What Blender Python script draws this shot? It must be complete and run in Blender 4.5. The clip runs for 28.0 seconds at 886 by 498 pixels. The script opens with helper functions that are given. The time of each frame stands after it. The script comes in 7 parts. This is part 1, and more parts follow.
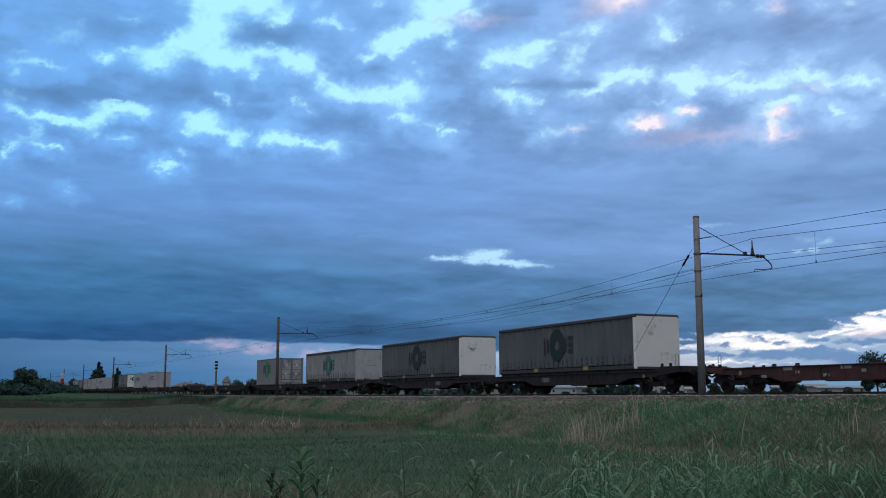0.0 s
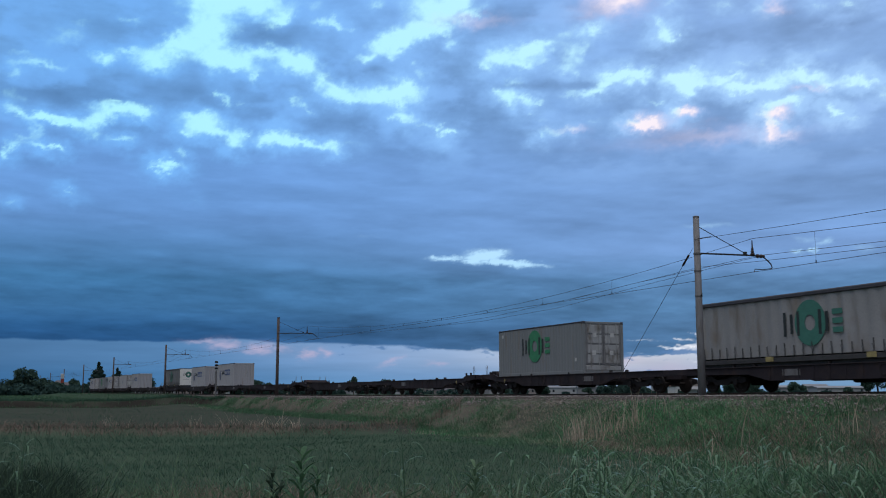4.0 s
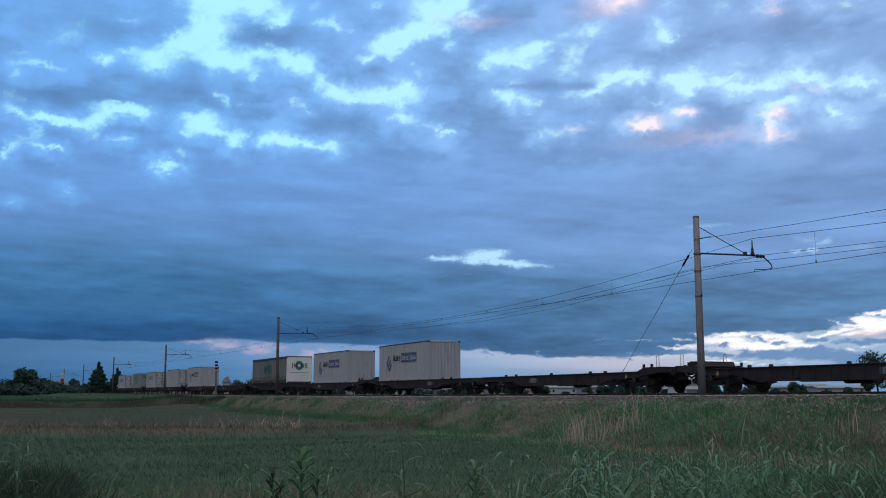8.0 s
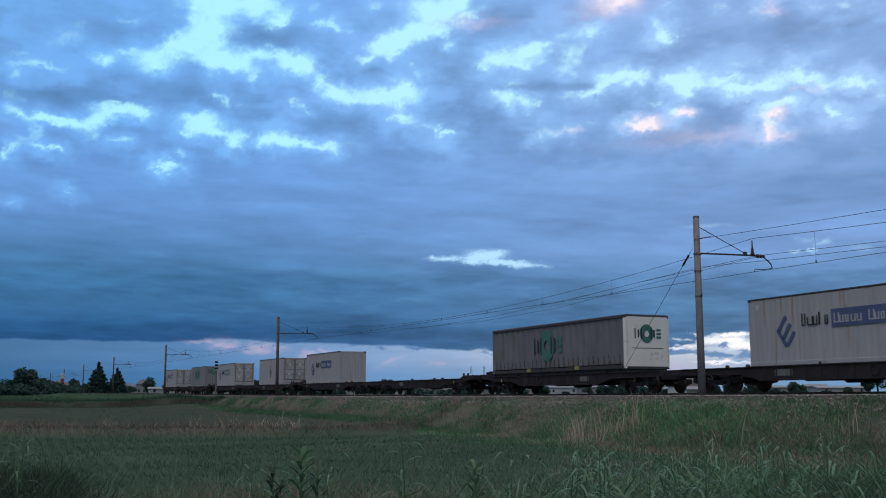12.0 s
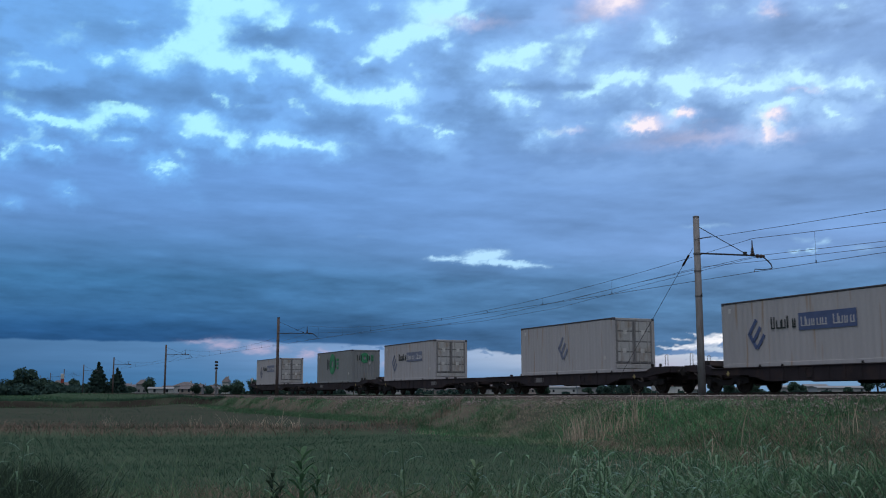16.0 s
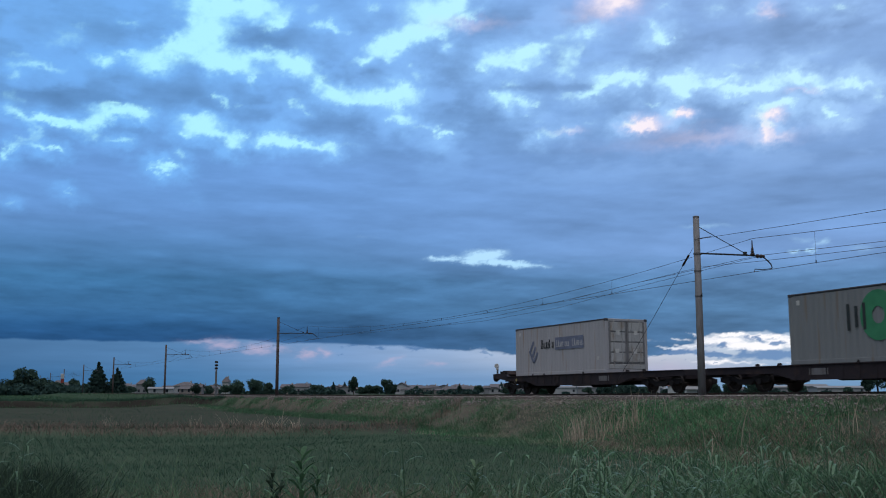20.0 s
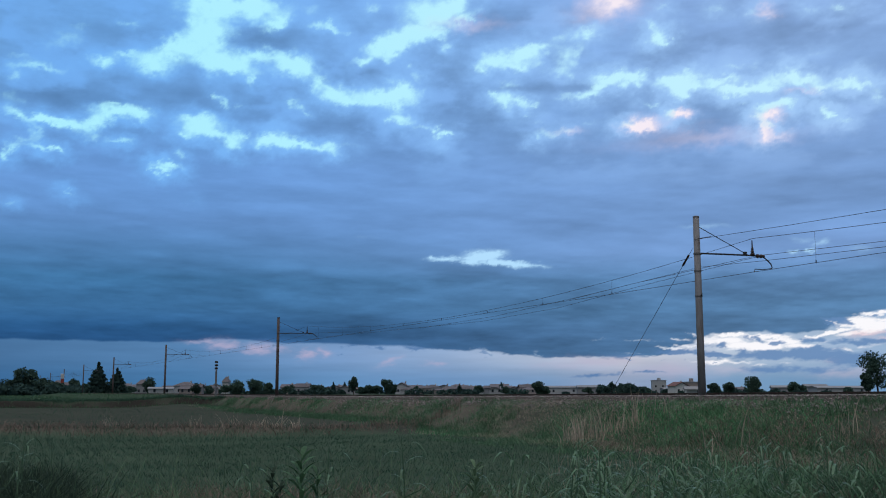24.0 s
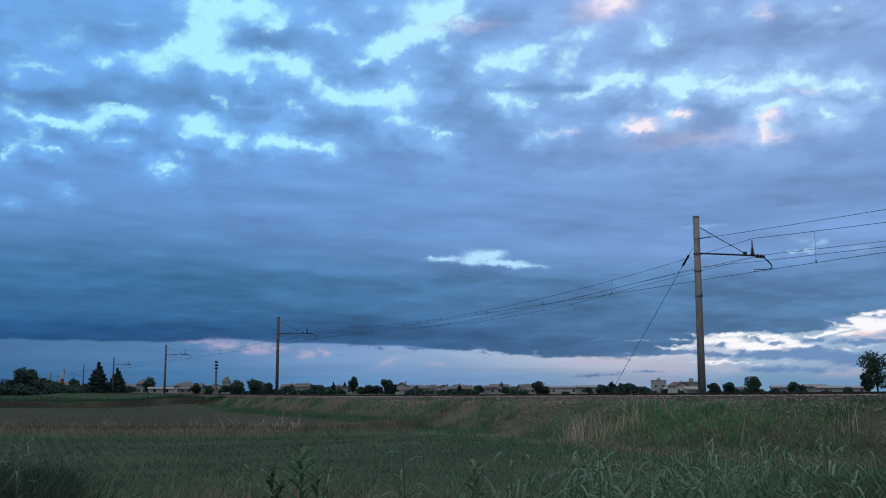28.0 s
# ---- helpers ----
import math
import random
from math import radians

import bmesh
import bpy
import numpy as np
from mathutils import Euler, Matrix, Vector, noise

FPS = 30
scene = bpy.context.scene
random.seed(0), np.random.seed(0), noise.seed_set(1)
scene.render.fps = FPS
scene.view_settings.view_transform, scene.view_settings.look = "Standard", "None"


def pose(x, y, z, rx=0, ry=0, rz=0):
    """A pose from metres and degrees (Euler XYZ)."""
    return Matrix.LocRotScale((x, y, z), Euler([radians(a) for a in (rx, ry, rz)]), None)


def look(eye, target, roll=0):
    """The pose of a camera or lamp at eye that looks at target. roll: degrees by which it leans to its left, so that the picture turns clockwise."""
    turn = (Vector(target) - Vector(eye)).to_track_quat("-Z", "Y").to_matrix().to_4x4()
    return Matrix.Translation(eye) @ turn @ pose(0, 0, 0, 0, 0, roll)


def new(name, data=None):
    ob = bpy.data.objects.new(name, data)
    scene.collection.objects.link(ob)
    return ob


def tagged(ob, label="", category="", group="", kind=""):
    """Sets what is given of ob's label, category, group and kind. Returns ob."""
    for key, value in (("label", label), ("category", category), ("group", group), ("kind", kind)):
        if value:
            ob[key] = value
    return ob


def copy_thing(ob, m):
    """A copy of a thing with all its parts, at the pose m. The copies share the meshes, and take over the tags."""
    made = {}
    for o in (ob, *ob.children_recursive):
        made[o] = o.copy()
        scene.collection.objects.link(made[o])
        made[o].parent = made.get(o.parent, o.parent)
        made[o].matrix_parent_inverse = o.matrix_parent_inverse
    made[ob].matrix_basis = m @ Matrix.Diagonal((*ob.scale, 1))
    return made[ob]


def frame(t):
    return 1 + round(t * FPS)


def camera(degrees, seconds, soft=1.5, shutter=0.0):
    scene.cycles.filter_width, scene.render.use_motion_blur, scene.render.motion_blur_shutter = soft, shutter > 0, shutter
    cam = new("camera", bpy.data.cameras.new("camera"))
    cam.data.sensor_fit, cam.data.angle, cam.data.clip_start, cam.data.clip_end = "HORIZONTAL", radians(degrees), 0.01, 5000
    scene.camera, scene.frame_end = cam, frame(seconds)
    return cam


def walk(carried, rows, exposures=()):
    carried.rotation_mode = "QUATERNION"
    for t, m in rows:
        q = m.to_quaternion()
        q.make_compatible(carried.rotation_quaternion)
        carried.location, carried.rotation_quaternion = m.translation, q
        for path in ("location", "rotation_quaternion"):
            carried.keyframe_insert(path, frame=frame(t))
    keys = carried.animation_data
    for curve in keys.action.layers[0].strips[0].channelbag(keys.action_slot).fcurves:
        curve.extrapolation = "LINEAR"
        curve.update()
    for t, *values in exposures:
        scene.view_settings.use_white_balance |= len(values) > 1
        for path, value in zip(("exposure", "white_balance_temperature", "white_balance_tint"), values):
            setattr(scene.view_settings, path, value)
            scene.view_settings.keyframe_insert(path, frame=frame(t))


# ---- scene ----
cam = camera(47.58, 28.0, soft=1.05, shutter=0.12)
EYE = (0.0, 0.0, 0.263)          # rail top is z = 0
walk(cam, [(0.0, pose(*EYE, 98.093, 0, 0)), (28.0, pose(*EYE, 98.093, 0, 0))], exposures=[(0.0, 0.07), (20.0, 0.06), (23.5, 0.0), (28.0, 0.0)])

# ---- world, sun ----
SUN_AZ, SUN_EL = 200.0, 74.0      # degrees clockwise from +y; veiled, behind the camera
world = bpy.data.worlds.new("world")
scene.world = world
world.use_nodes = True
wn = world.node_tree
wn.nodes.clear()
sky_tex = wn.nodes.new("ShaderNodeTexSky")
sky_tex.sky_type, sky_tex.sun_disc = "NISHITA", False
sky_tex.sun_elevation, sky_tex.sun_rotation = radians(SUN_EL), radians(SUN_AZ)
sky_tex.air_density, sky_tex.dust_density, sky_tex.ozone_density = 1.0, 1.5, 1.0
sky_bg = wn.nodes.new("ShaderNodeBackground")
sky_bg.inputs["Strength"].default_value = 0.055
sky_out = wn.nodes.new("ShaderNodeOutputWorld")
wn.links.new(sky_tex.outputs[0], sky_bg.inputs[0])
wn.links.new(sky_bg.outputs[0], sky_out.inputs[0])

sun_data = bpy.data.lights.new("sun", "SUN")
sun_data.energy, sun_data.angle, sun_data.color = 1.6, radians(70), (1.0, 0.98, 0.96)
sun = new("sun", sun_data)
_a, _e = radians(SUN_AZ), radians(SUN_EL)
sun.matrix_world = look((0, 0, 60), (-math.sin(_a) * math.cos(_e), -math.cos(_a) * math.cos(_e), 60 - math.sin(_e)))

# ---- plan: the railway runs straight; s along it (away), l across it (from the camera) ----
PHI = radians(24.923)
ALONG = Vector((-math.sin(PHI), math.cos(PHI), 0))
ACROSS = Vector((math.cos(PHI), math.sin(PHI), 0))
TRACK_L = 29.08                  # centre line of the track
HEADING = 24.923 - 90


def at(s, l, z=0.0):
    return ALONG * s + ACROSS * l + Vector((0, 0, z))


def rail_z(s):
    """Height of the rail head: level far off, climbing gently towards the near end."""
    return 0.28 * (min(max(95.0 - s, 0.0), 80.0) / 70.0) ** 1.6


def track_pose(s, l=TRACK_L, z=0.0, turn=0.0):
    """Local x forward with the train, local y away from the camera."""
    p = at(s, l, z)
    return pose(p.x, p.y, p.z, 0, 0, HEADING + turn)


# ---- materials ----
def mat(name, base, rough=0.7, metal=0.0, vary=0.25, scale=3.0, fine=40.0, bump=0.15, per_piece=0.0, stretch=(1, 1, 1), dirt=None, dirt_amount=0.0, gloss=0.3, thin=0.0):
    m = bpy.data.materials.new(name)
    m.use_nodes = True
    nt = m.node_tree
    b = nt.nodes["Principled BSDF"]
    b.inputs["Roughness"].default_value, b.inputs["Metallic"].default_value = rough, metal
    b.inputs["Specular IOR Level"].default_value = gloss
    tc = nt.nodes.new("ShaderNodeTexCoord")
    mp = nt.nodes.new("ShaderNodeMapping")
    mp.inputs["Scale"].default_value = stretch
    nt.links.new(tc.outputs["Object"], mp.inputs[0])
    n1, n2 = nt.nodes.new("ShaderNodeTexNoise"), nt.nodes.new("ShaderNodeTexNoise")
    for n, s, d in ((n1, scale, 4.0), (n2, fine, 3.0)):
        n.inputs["Scale"].default_value, n.inputs["Detail"].default_value = s, d
        nt.links.new(mp.outputs[0], n.inputs["Vector"])
    add = nt.nodes.new("ShaderNodeMath")
    add.operation = "ADD"
    nt.links.new(n1.outputs[0], add.inputs[0])
    nt.links.new(n2.outputs[0], add.inputs[1])
    ramp = nt.nodes.new("ShaderNodeMapRange")
    ramp.inputs["From Min"].default_value, ramp.inputs["From Max"].default_value = 0.65, 1.35
    ramp.inputs["To Min"].default_value, ramp.inputs["To Max"].default_value = 1 - vary, 1 + vary
    nt.links.new(add.outputs[0], ramp.inputs["Value"])
    val = ramp.outputs[0]
    if per_piece:
        inf = nt.nodes.new("ShaderNodeObjectInfo")
        geo = nt.nodes.new("ShaderNodeNewGeometry")
        s1 = nt.nodes.new("ShaderNodeMath")
        s1.operation = "ADD"
        nt.links.new(inf.outputs["Random"], s1.inputs[0])
        nt.links.new(geo.outputs["Random Per Island"], s1.inputs[1])
        r2 = nt.nodes.new("ShaderNodeMapRange")
        r2.inputs["From Max"].default_value = 2.0
        r2.inputs["To Min"].default_value, r2.inputs["To Max"].default_value = 1 - per_piece, 1 + per_piece
        nt.links.new(s1.outputs[0], r2.inputs["Value"])
        mu = nt.nodes.new("ShaderNodeMath")
        mu.operation = "MULTIPLY"
        nt.links.new(val, mu.inputs[0])
        nt.links.new(r2.outputs[0], mu.inputs[1])
        val = mu.outputs[0]
    mix = nt.nodes.new("ShaderNodeVectorMath")
    mix.operation = "SCALE"
    mix.inputs[0].default_value = base
    nt.links.new(val, mix.inputs["Scale"])
    col = mix.outputs[0]
    if dirt is not None:
        n3 = nt.nodes.new("ShaderNodeTexNoise")
        n3.inputs["Scale"].default_value, n3.inputs["Detail"].default_value = scale * 1.7, 6.0
        nt.links.new(mp.outputs[0], n3.inputs["Vector"])
        r3 = nt.nodes.new("ShaderNodeMapRange")
        r3.inputs["From Min"].default_value, r3.inputs["From Max"].default_value = 0.62 - dirt_amount * 0.25, 0.72
        nt.links.new(n3.outputs[0], r3.inputs["Value"])
        mx = nt.nodes.new("ShaderNodeMix")
        mx.data_type = "RGBA"
        nt.links.new(r3.outputs[0], mx.inputs["Factor"])
        nt.links.new(col, mx.inputs[6])
        mx.inputs[7].default_value = (*dirt, 1)
        col = mx.outputs[2]
    nt.links.new(col, b.inputs["Base Color"])
    if thin:                     # leaves let light through
        tr, ms = nt.nodes.new("ShaderNodeBsdfTranslucent"), nt.nodes.new("ShaderNodeMixShader")
        ms.inputs[0].default_value = thin
        nt.links.new(col, tr.inputs["Color"])
        nt.links.new(b.outputs[0], ms.inputs[1])
        nt.links.new(tr.outputs[0], ms.inputs[2])
        nt.links.new(ms.outputs[0], nt.nodes["Material Output"].inputs["Surface"])
    if bump:
        bp = nt.nodes.new("ShaderNodeBump")
        bp.inputs["Strength"].default_value, bp.inputs["Distance"].default_value = bump, 0.02
        nt.links.new(add.outputs[0], bp.inputs["Height"])
        nt.links.new(bp.outputs[0], b.inputs["Normal"])
    return m


M = {
    "white_box": mat("white_box", (0.402, 0.397, 0.428), 0.55, vary=0.10, scale=0.9, dirt=(0.34, 0.27, 0.22), dirt_amount=0.05, stretch=(3, 3, 0.22)),
    "grey_box": mat("grey_box", (0.225, 0.24, 0.255), 0.55, vary=0.10, scale=0.9, dirt=(0.22, 0.19, 0.17), dirt_amount=0.05, stretch=(3, 3, 0.22)),
    "door_white": mat("door_white", (0.43, 0.435, 0.45), 0.6, vary=0.16, scale=1.5, dirt=(0.32, 0.28, 0.25), dirt_amount=0.45, stretch=(1, 1, 0.5)),
    "door_grey": mat("door_grey", (0.40, 0.405, 0.42), 0.6, vary=0.16, scale=1.5, dirt=(0.17, 0.15, 0.13), dirt_amount=0.5, stretch=(1, 1, 0.5)),
    "door_seam": mat("door_seam", (0.20, 0.20, 0.212), 0.7, vary=0.3, scale=2),
    "end_white": mat("end_white", (0.84, 0.82, 0.79), 0.5, vary=0.06, scale=1.0, dirt=(0.50, 0.45, 0.40), dirt_amount=0.05),
    "curtain_dark": mat("curtain_dark", (0.116, 0.121, 0.136), 0.6, vary=0.26, scale=0.9, dirt=(0.15, 0.14, 0.13), dirt_amount=0.2, stretch=(1, 1, 0.4)),
    "curtain_grey": mat("curtain_grey", (0.178, 0.182, 0.196), 0.6, vary=0.20, scale=0.9, dirt=(0.15, 0.14, 0.13), dirt_amount=0.3, stretch=(1, 1, 0.4)),
    "curtain_pale": mat("curtain_pale", (0.305, 0.305, 0.318), 0.6, vary=0.16, scale=0.9, dirt=(0.24, 0.21, 0.19), dirt_amount=0.4, stretch=(1, 1, 0.4)),
    "roof_dark": mat("roof_dark", (0.07, 0.07, 0.085), 0.6),
    "strap": mat("strap", (0.06, 0.06, 0.065), 0.7, bump=0),
    "yellow": mat("yellow", (0.36, 0.30, 0.14), 0.6, dirt=(0.2, 0.16, 0.08), dirt_amount=0.4),
    "green_dark": mat("green_dark", (0.018, 0.044, 0.043), 0.6, vary=0.15, bump=0.05),
    "green_mid": mat("green_mid", (0.06, 0.20, 0.165), 0.6, vary=0.15, bump=0.05),
    "green_bright": mat("green_bright", (0.05, 0.25, 0.13), 0.6, vary=0.2, bump=0.05),
    "black_paint": mat("black_paint", (0.035, 0.045, 0.05), 0.6, vary=0.2, bump=0.05),
    "blue_paint": mat("blue_paint", (0.085, 0.12, 0.25), 0.6, vary=0.2, bump=0.05),
    "blue_faded": mat("blue_faded", (0.17, 0.195, 0.285), 0.6, vary=0.25, bump=0.05),
    "pale_paint": mat("pale_paint", (0.45, 0.45, 0.47), 0.6, vary=0.2, bump=0.05),
    "wagon": mat("wagon", (0.026, 0.021, 0.027), 0.75, vary=0.4, scale=1.2, dirt=(0.045, 0.030, 0.030), dirt_amount=0.4),
    "wagon_red": mat("wagon_red", (0.080, 0.036, 0.038), 0.7, vary=0.3, scale=1.2, dirt=(0.045, 0.030, 0.030), dirt_amount=0.5),
    "bogie": mat("bogie", (0.022, 0.020, 0.022), 0.8, vary=0.4, scale=6),
    "wheel": mat("wheel", (0.035, 0.03, 0.03), 0.6, 0.5, vary=0.3, scale=6),
    "steel": mat("steel", (0.30, 0.29, 0.28), 0.45, 0.8, vary=0.2, scale=5),
    "rail": mat("rail", (0.075, 0.055, 0.05), 0.65, 0.3, vary=0.3, scale=2),
    "sleeper": mat("sleeper", (0.22, 0.20, 0.18), 0.9, vary=0.2, per_piece=0.2),
    "stone": mat("stone", (0.23, 0.21, 0.205), 0.9, vary=0.3, scale=6, per_piece=0.8, gloss=0.1),
    "ballast": mat("ballast", (0.10, 0.088, 0.082), 0.95, gloss=0.05, vary=0.5, scale=9, fine=30, bump=0.8),
    "concrete": mat("concrete", (0.30, 0.28, 0.26), 0.9, vary=0.2),
    "pole": mat("pole", (0.175, 0.175, 0.188), 0.7, 0.1, vary=0.22, scale=2, dirt=(0.125, 0.115, 0.115), dirt_amount=0.5, stretch=(3, 3, 0.6)),
    "pole_rust": mat("pole_rust", (0.085, 0.068, 0.066), 0.8, 0.1, vary=0.25, scale=2, stretch=(3, 3, 0.6)),
    "metal_dark": mat("metal_dark", (0.06, 0.06, 0.065), 0.55, 0.6),
    "wire": mat("wire", (0.075, 0.075, 0.08), 0.6, 0.4, vary=0.1, bump=0),
    "insulator": mat("insulator", (0.05, 0.034, 0.03), 0.5),
    "bark": mat("bark", (0.06, 0.045, 0.035), 0.9, vary=0.4, scale=6),
    "leaf": mat("leaf", (0.060, 0.104, 0.084), 0.9, gloss=0.02, vary=0.25, per_piece=0.25, bump=0, thin=0.3),
    "needle": mat("needle", (0.046, 0.084, 0.076), 0.9, gloss=0.02, vary=0.25, per_piece=0.25, bump=0, thin=0.3),
    "grass": mat("grass", (0.088, 0.178, 0.098), 0.7, gloss=0.12, vary=0.25, scale=1.2, per_piece=0.5, bump=0, thin=0.28),
    "grass_pale": mat("grass_pale", (0.115, 0.185, 0.108), 0.6, gloss=0.08, vary=0.25, scale=1.2, per_piece=0.4, bump=0, thin=0.28),
    "grass_bright": mat("grass_bright", (0.100, 0.285, 0.135), 0.7, gloss=0.1, vary=0.25, scale=1.2, per_piece=0.45, bump=0, thin=0.28),
    "grass_field": mat("grass_field", (0.058, 0.122, 0.084), 0.8, gloss=0.08, vary=0.3, scale=0.4, per_piece=0.4, bump=0, thin=0.28),
    "straw": mat("straw", (0.47, 0.395, 0.31), 0.8, vary=0.25, scale=2, per_piece=0.45, bump=0, thin=0.28),
    "dry": mat("dry", (0.400, 0.345, 0.275), 0.85, vary=0.3, scale=2, per_piece=0.5, bump=0, thin=0.28),
    "dead": mat("dead", (0.205, 0.160, 0.132), 0.85, vary=0.3, scale=2, per_piece=0.45, bump=0, thin=0.28),
    "reed_leaf": mat("reed_leaf", (0.105, 0.196, 0.118), 0.45, gloss=0.35, vary=0.2, scale=3, per_piece=0.35, bump=0, thin=0.28),
    "plaster_pale": mat("plaster_pale", (0.36, 0.365, 0.38), 0.85, vary=0.15, per_piece=0.25),
    "plaster_warm": mat("plaster_warm", (0.29, 0.25, 0.24), 0.85, vary=0.15, per_piece=0.3),
    "plaster_grey": mat("plaster_grey", (0.24, 0.245, 0.26), 0.85, vary=0.15, per_piece=0.25),
    "tile_red": mat("tile_red", (0.17, 0.095, 0.09), 0.9, vary=0.25, scale=1, per_piece=0.2),
    # roof tiles greyed, with distance haze put into the colour
    "tile_roof": mat("tile_roof", (0.125, 0.115, 0.125), 0.9, vary=0.25, scale=1, per_piece=0.3),
    # dark weeds, and edge grass deepened to paint in lens falloff
    "weed_dark": mat("weed_dark", (0.036, 0.060, 0.042), 0.7, gloss=0.05, vary=0.25, per_piece=0.3, bump=0, thin=0.35),
    "window_dark": mat("window_dark", (0.03, 0.035, 0.045), 0.2, vary=0.1, bump=0),
    "signal_white": mat("signal_white", (0.55, 0.55, 0.55), 0.6),
    "signal_black": mat("signal_black", (0.02, 0.02, 0.022), 0.6),
    "signal_red": mat("signal_red", (0.30, 0.06, 0.05), 0.6),
}


# ---- mesh builders ----
class Geo:
    def __init__(self):
        self.v, self.f = [], []

    def box(self, x0, x1, y0, y1, z0, z1, c=0.0):
        """A box; c chamfers its edges."""
        b = len(self.v)
        if not c:
            self.v += [(x, y, z) for z in (z0, z1) for y in (y0, y1) for x in (x0, x1)]
            self.f += [tuple(b + i for i in q) for q in ((0, 2, 3, 1), (4, 5, 7, 6), (0, 1, 5, 4), (2, 6, 7, 3), (0, 4, 6, 2), (1, 3, 7, 5))]
            return self
        xs, ys, zs = (x0, x1), (y0, y1), (z0, z1)
        idx = {}
        for i in (0, 1):
            for j in (0, 1):
                for k in (0, 1):
                    dx, dy, dz = (c, -c)[i], (c, -c)[j], (c, -c)[k]
                    idx[i, j, k] = len(self.v)
                    self.v += [(xs[i], ys[j] + dy, zs[k] + dz), (xs[i] + dx, ys[j], zs[k] + dz), (xs[i] + dx, ys[j] + dy, zs[k])]
        def quad(a, b2, c2, d2, flip):
            self.f.append((a, b2, c2, d2) if not flip else (d2, c2, b2, a))
        for s in (0, 1):
            quad(idx[s, 0, 0], idx[s, 1, 0], idx[s, 1, 1], idx[s, 0, 1], s == 0)
            quad(idx[0, s, 0] + 1, idx[1, s, 0] + 1, idx[1, s, 1] + 1, idx[0, s, 1] + 1, s == 1)
            quad(idx[0, 0, s] + 2, idx[1, 0, s] + 2, idx[1, 1, s] + 2, idx[0, 1, s] + 2, s == 0)
        for i in (0, 1):
            for j in (0, 1):
                quad(idx[i, j, 0], idx[i, j, 1], idx[i, j, 1] + 1, idx[i, j, 0] + 1, i != j)
                quad(idx[i, 0, j], idx[i, 1, j], idx[i, 1, j] + 2, idx[i, 0, j] + 2, i == j)
                quad(idx[0, i, j] + 1, idx[1, i, j] + 1, idx[1, i, j] + 2, idx[0, i, j] + 2, i != j)
                for k in (0, 1):
                    t = idx[i, j, k]
                    self.f.append((t, t + 1, t + 2) if (i + j + k) % 2 else (t, t + 2, t + 1))
        return self

    def tube(self, pts, r, n=8, r1=None, caps=True):
        """A round bar along pts, tapering from r to r1."""
        pts = [Vector(p) for p in pts]
        b, m = len(self.v), len(pts)
        for i, p in enumerate(pts):
            d = (pts[min(i + 1, m - 1)] - pts[max(i - 1, 0)]).normalized()
            a = d.cross(Vector((0, 0, 1)) if abs(d.z) < 0.9 else Vector((1, 0, 0))).normalized()
            w = d.cross(a)
            rr = r if r1 is None else r + (r1 - r) * i / max(m - 1, 1)
            for k in range(n):
                g = 2 * math.pi * k / n
                self.v.append(tuple(p + a * (math.cos(g) * rr) + w * (math.sin(g) * rr)))
        for i in range(m - 1):
            for k in range(n):
                self.f.append((b + i * n + k, b + (i + 1) * n + k, b + (i + 1) * n + (k + 1) % n, b + i * n + (k + 1) % n))
        if caps:
            self.f += [tuple(range(b, b + n)), tuple(reversed(range(b + (m - 1) * n, b + m * n)))]
        return self

    def lathe(self, axis, c, prof, n=20):
        """Rings (offset along axis, radius) about axis 'y' or 'z' through c."""
        b = len(self.v)
        for o, r in prof:
            for k in range(n):
                g = 2 * math.pi * k / n
                if axis == "y":
                    self.v.append((c[0] + r * math.cos(g), c[1] + o, c[2] + r * math.sin(g)))
                else:
                    self.v.append((c[0] + r * math.cos(g), c[1] + r * math.sin(g), c[2] + o))
        for i in range(len(prof) - 1):
            for k in range(n):
                q = (b + i * n + k, b + i * n + (k + 1) % n, b + (i + 1) * n + (k + 1) % n, b + (i + 1) * n + k)
                self.f.append(q if axis == "z" else q[::-1])
        self.f += [tuple(range(b, b + n)), tuple(range(b + (len(prof) - 1) * n, b + len(prof) * n))]
        return self

    def sweep(self, outline, stations):
        """An outline of (across, up) pairs along the railway, in world space."""
        n = len(outline)
        b = len(self.v)
        for s in stations:
            for o, z in outline:
                self.v.append(tuple(at(s, TRACK_L + o, z + rail_z(s))))
        for i in range(len(stations) - 1):
            for k in range(n):
                self.f.append((b + i * n + k, b + i * n + (k + 1) % n, b + (i + 1) * n + (k + 1) % n, b + (i + 1) * n + k))
        self.f += [tuple(range(b, b + n)), tuple(range(b + (len(stations) - 1) * n, b + len(stations) * n))]
        return self

    def prism(self, outline, axis, a, b2):
        """An outline of pairs, extruded along 'x' or 'y' from a to b2."""
        b, n = len(self.v), len(outline)
        for o in (a, b2):
            for p, q in outline:
                self.v.append((o, p, q) if axis == "x" else (p, o, q))
        for k in range(n):
            self.f.append((b + k, b + (k + 1) % n, b + n + (k + 1) % n, b + n + k))
        self.f += [tuple(reversed(range(b, b + n))), tuple(range(b + n, b + 2 * n))]
        return self


def mesh_of(name, g, material, smooth=False):
    me = bpy.data.meshes.new(name)
    me.from_pydata(g.v, [], g.f)
    bm = bmesh.new()
    bm.from_mesh(me)
    bmesh.ops.recalc_face_normals(bm, faces=bm.faces)
    bm.to_mesh(me)
    bm.free()
    me.materials.append(M[material])
    if smooth:
        me.polygons.foreach_set("use_smooth", [True] * len(me.polygons))
    return me


def raw_mesh(name, v, f, material):
    me = bpy.data.meshes.new(name)
    me.from_pydata(v, [], f)
    me.materials.append(M[material])
    return me


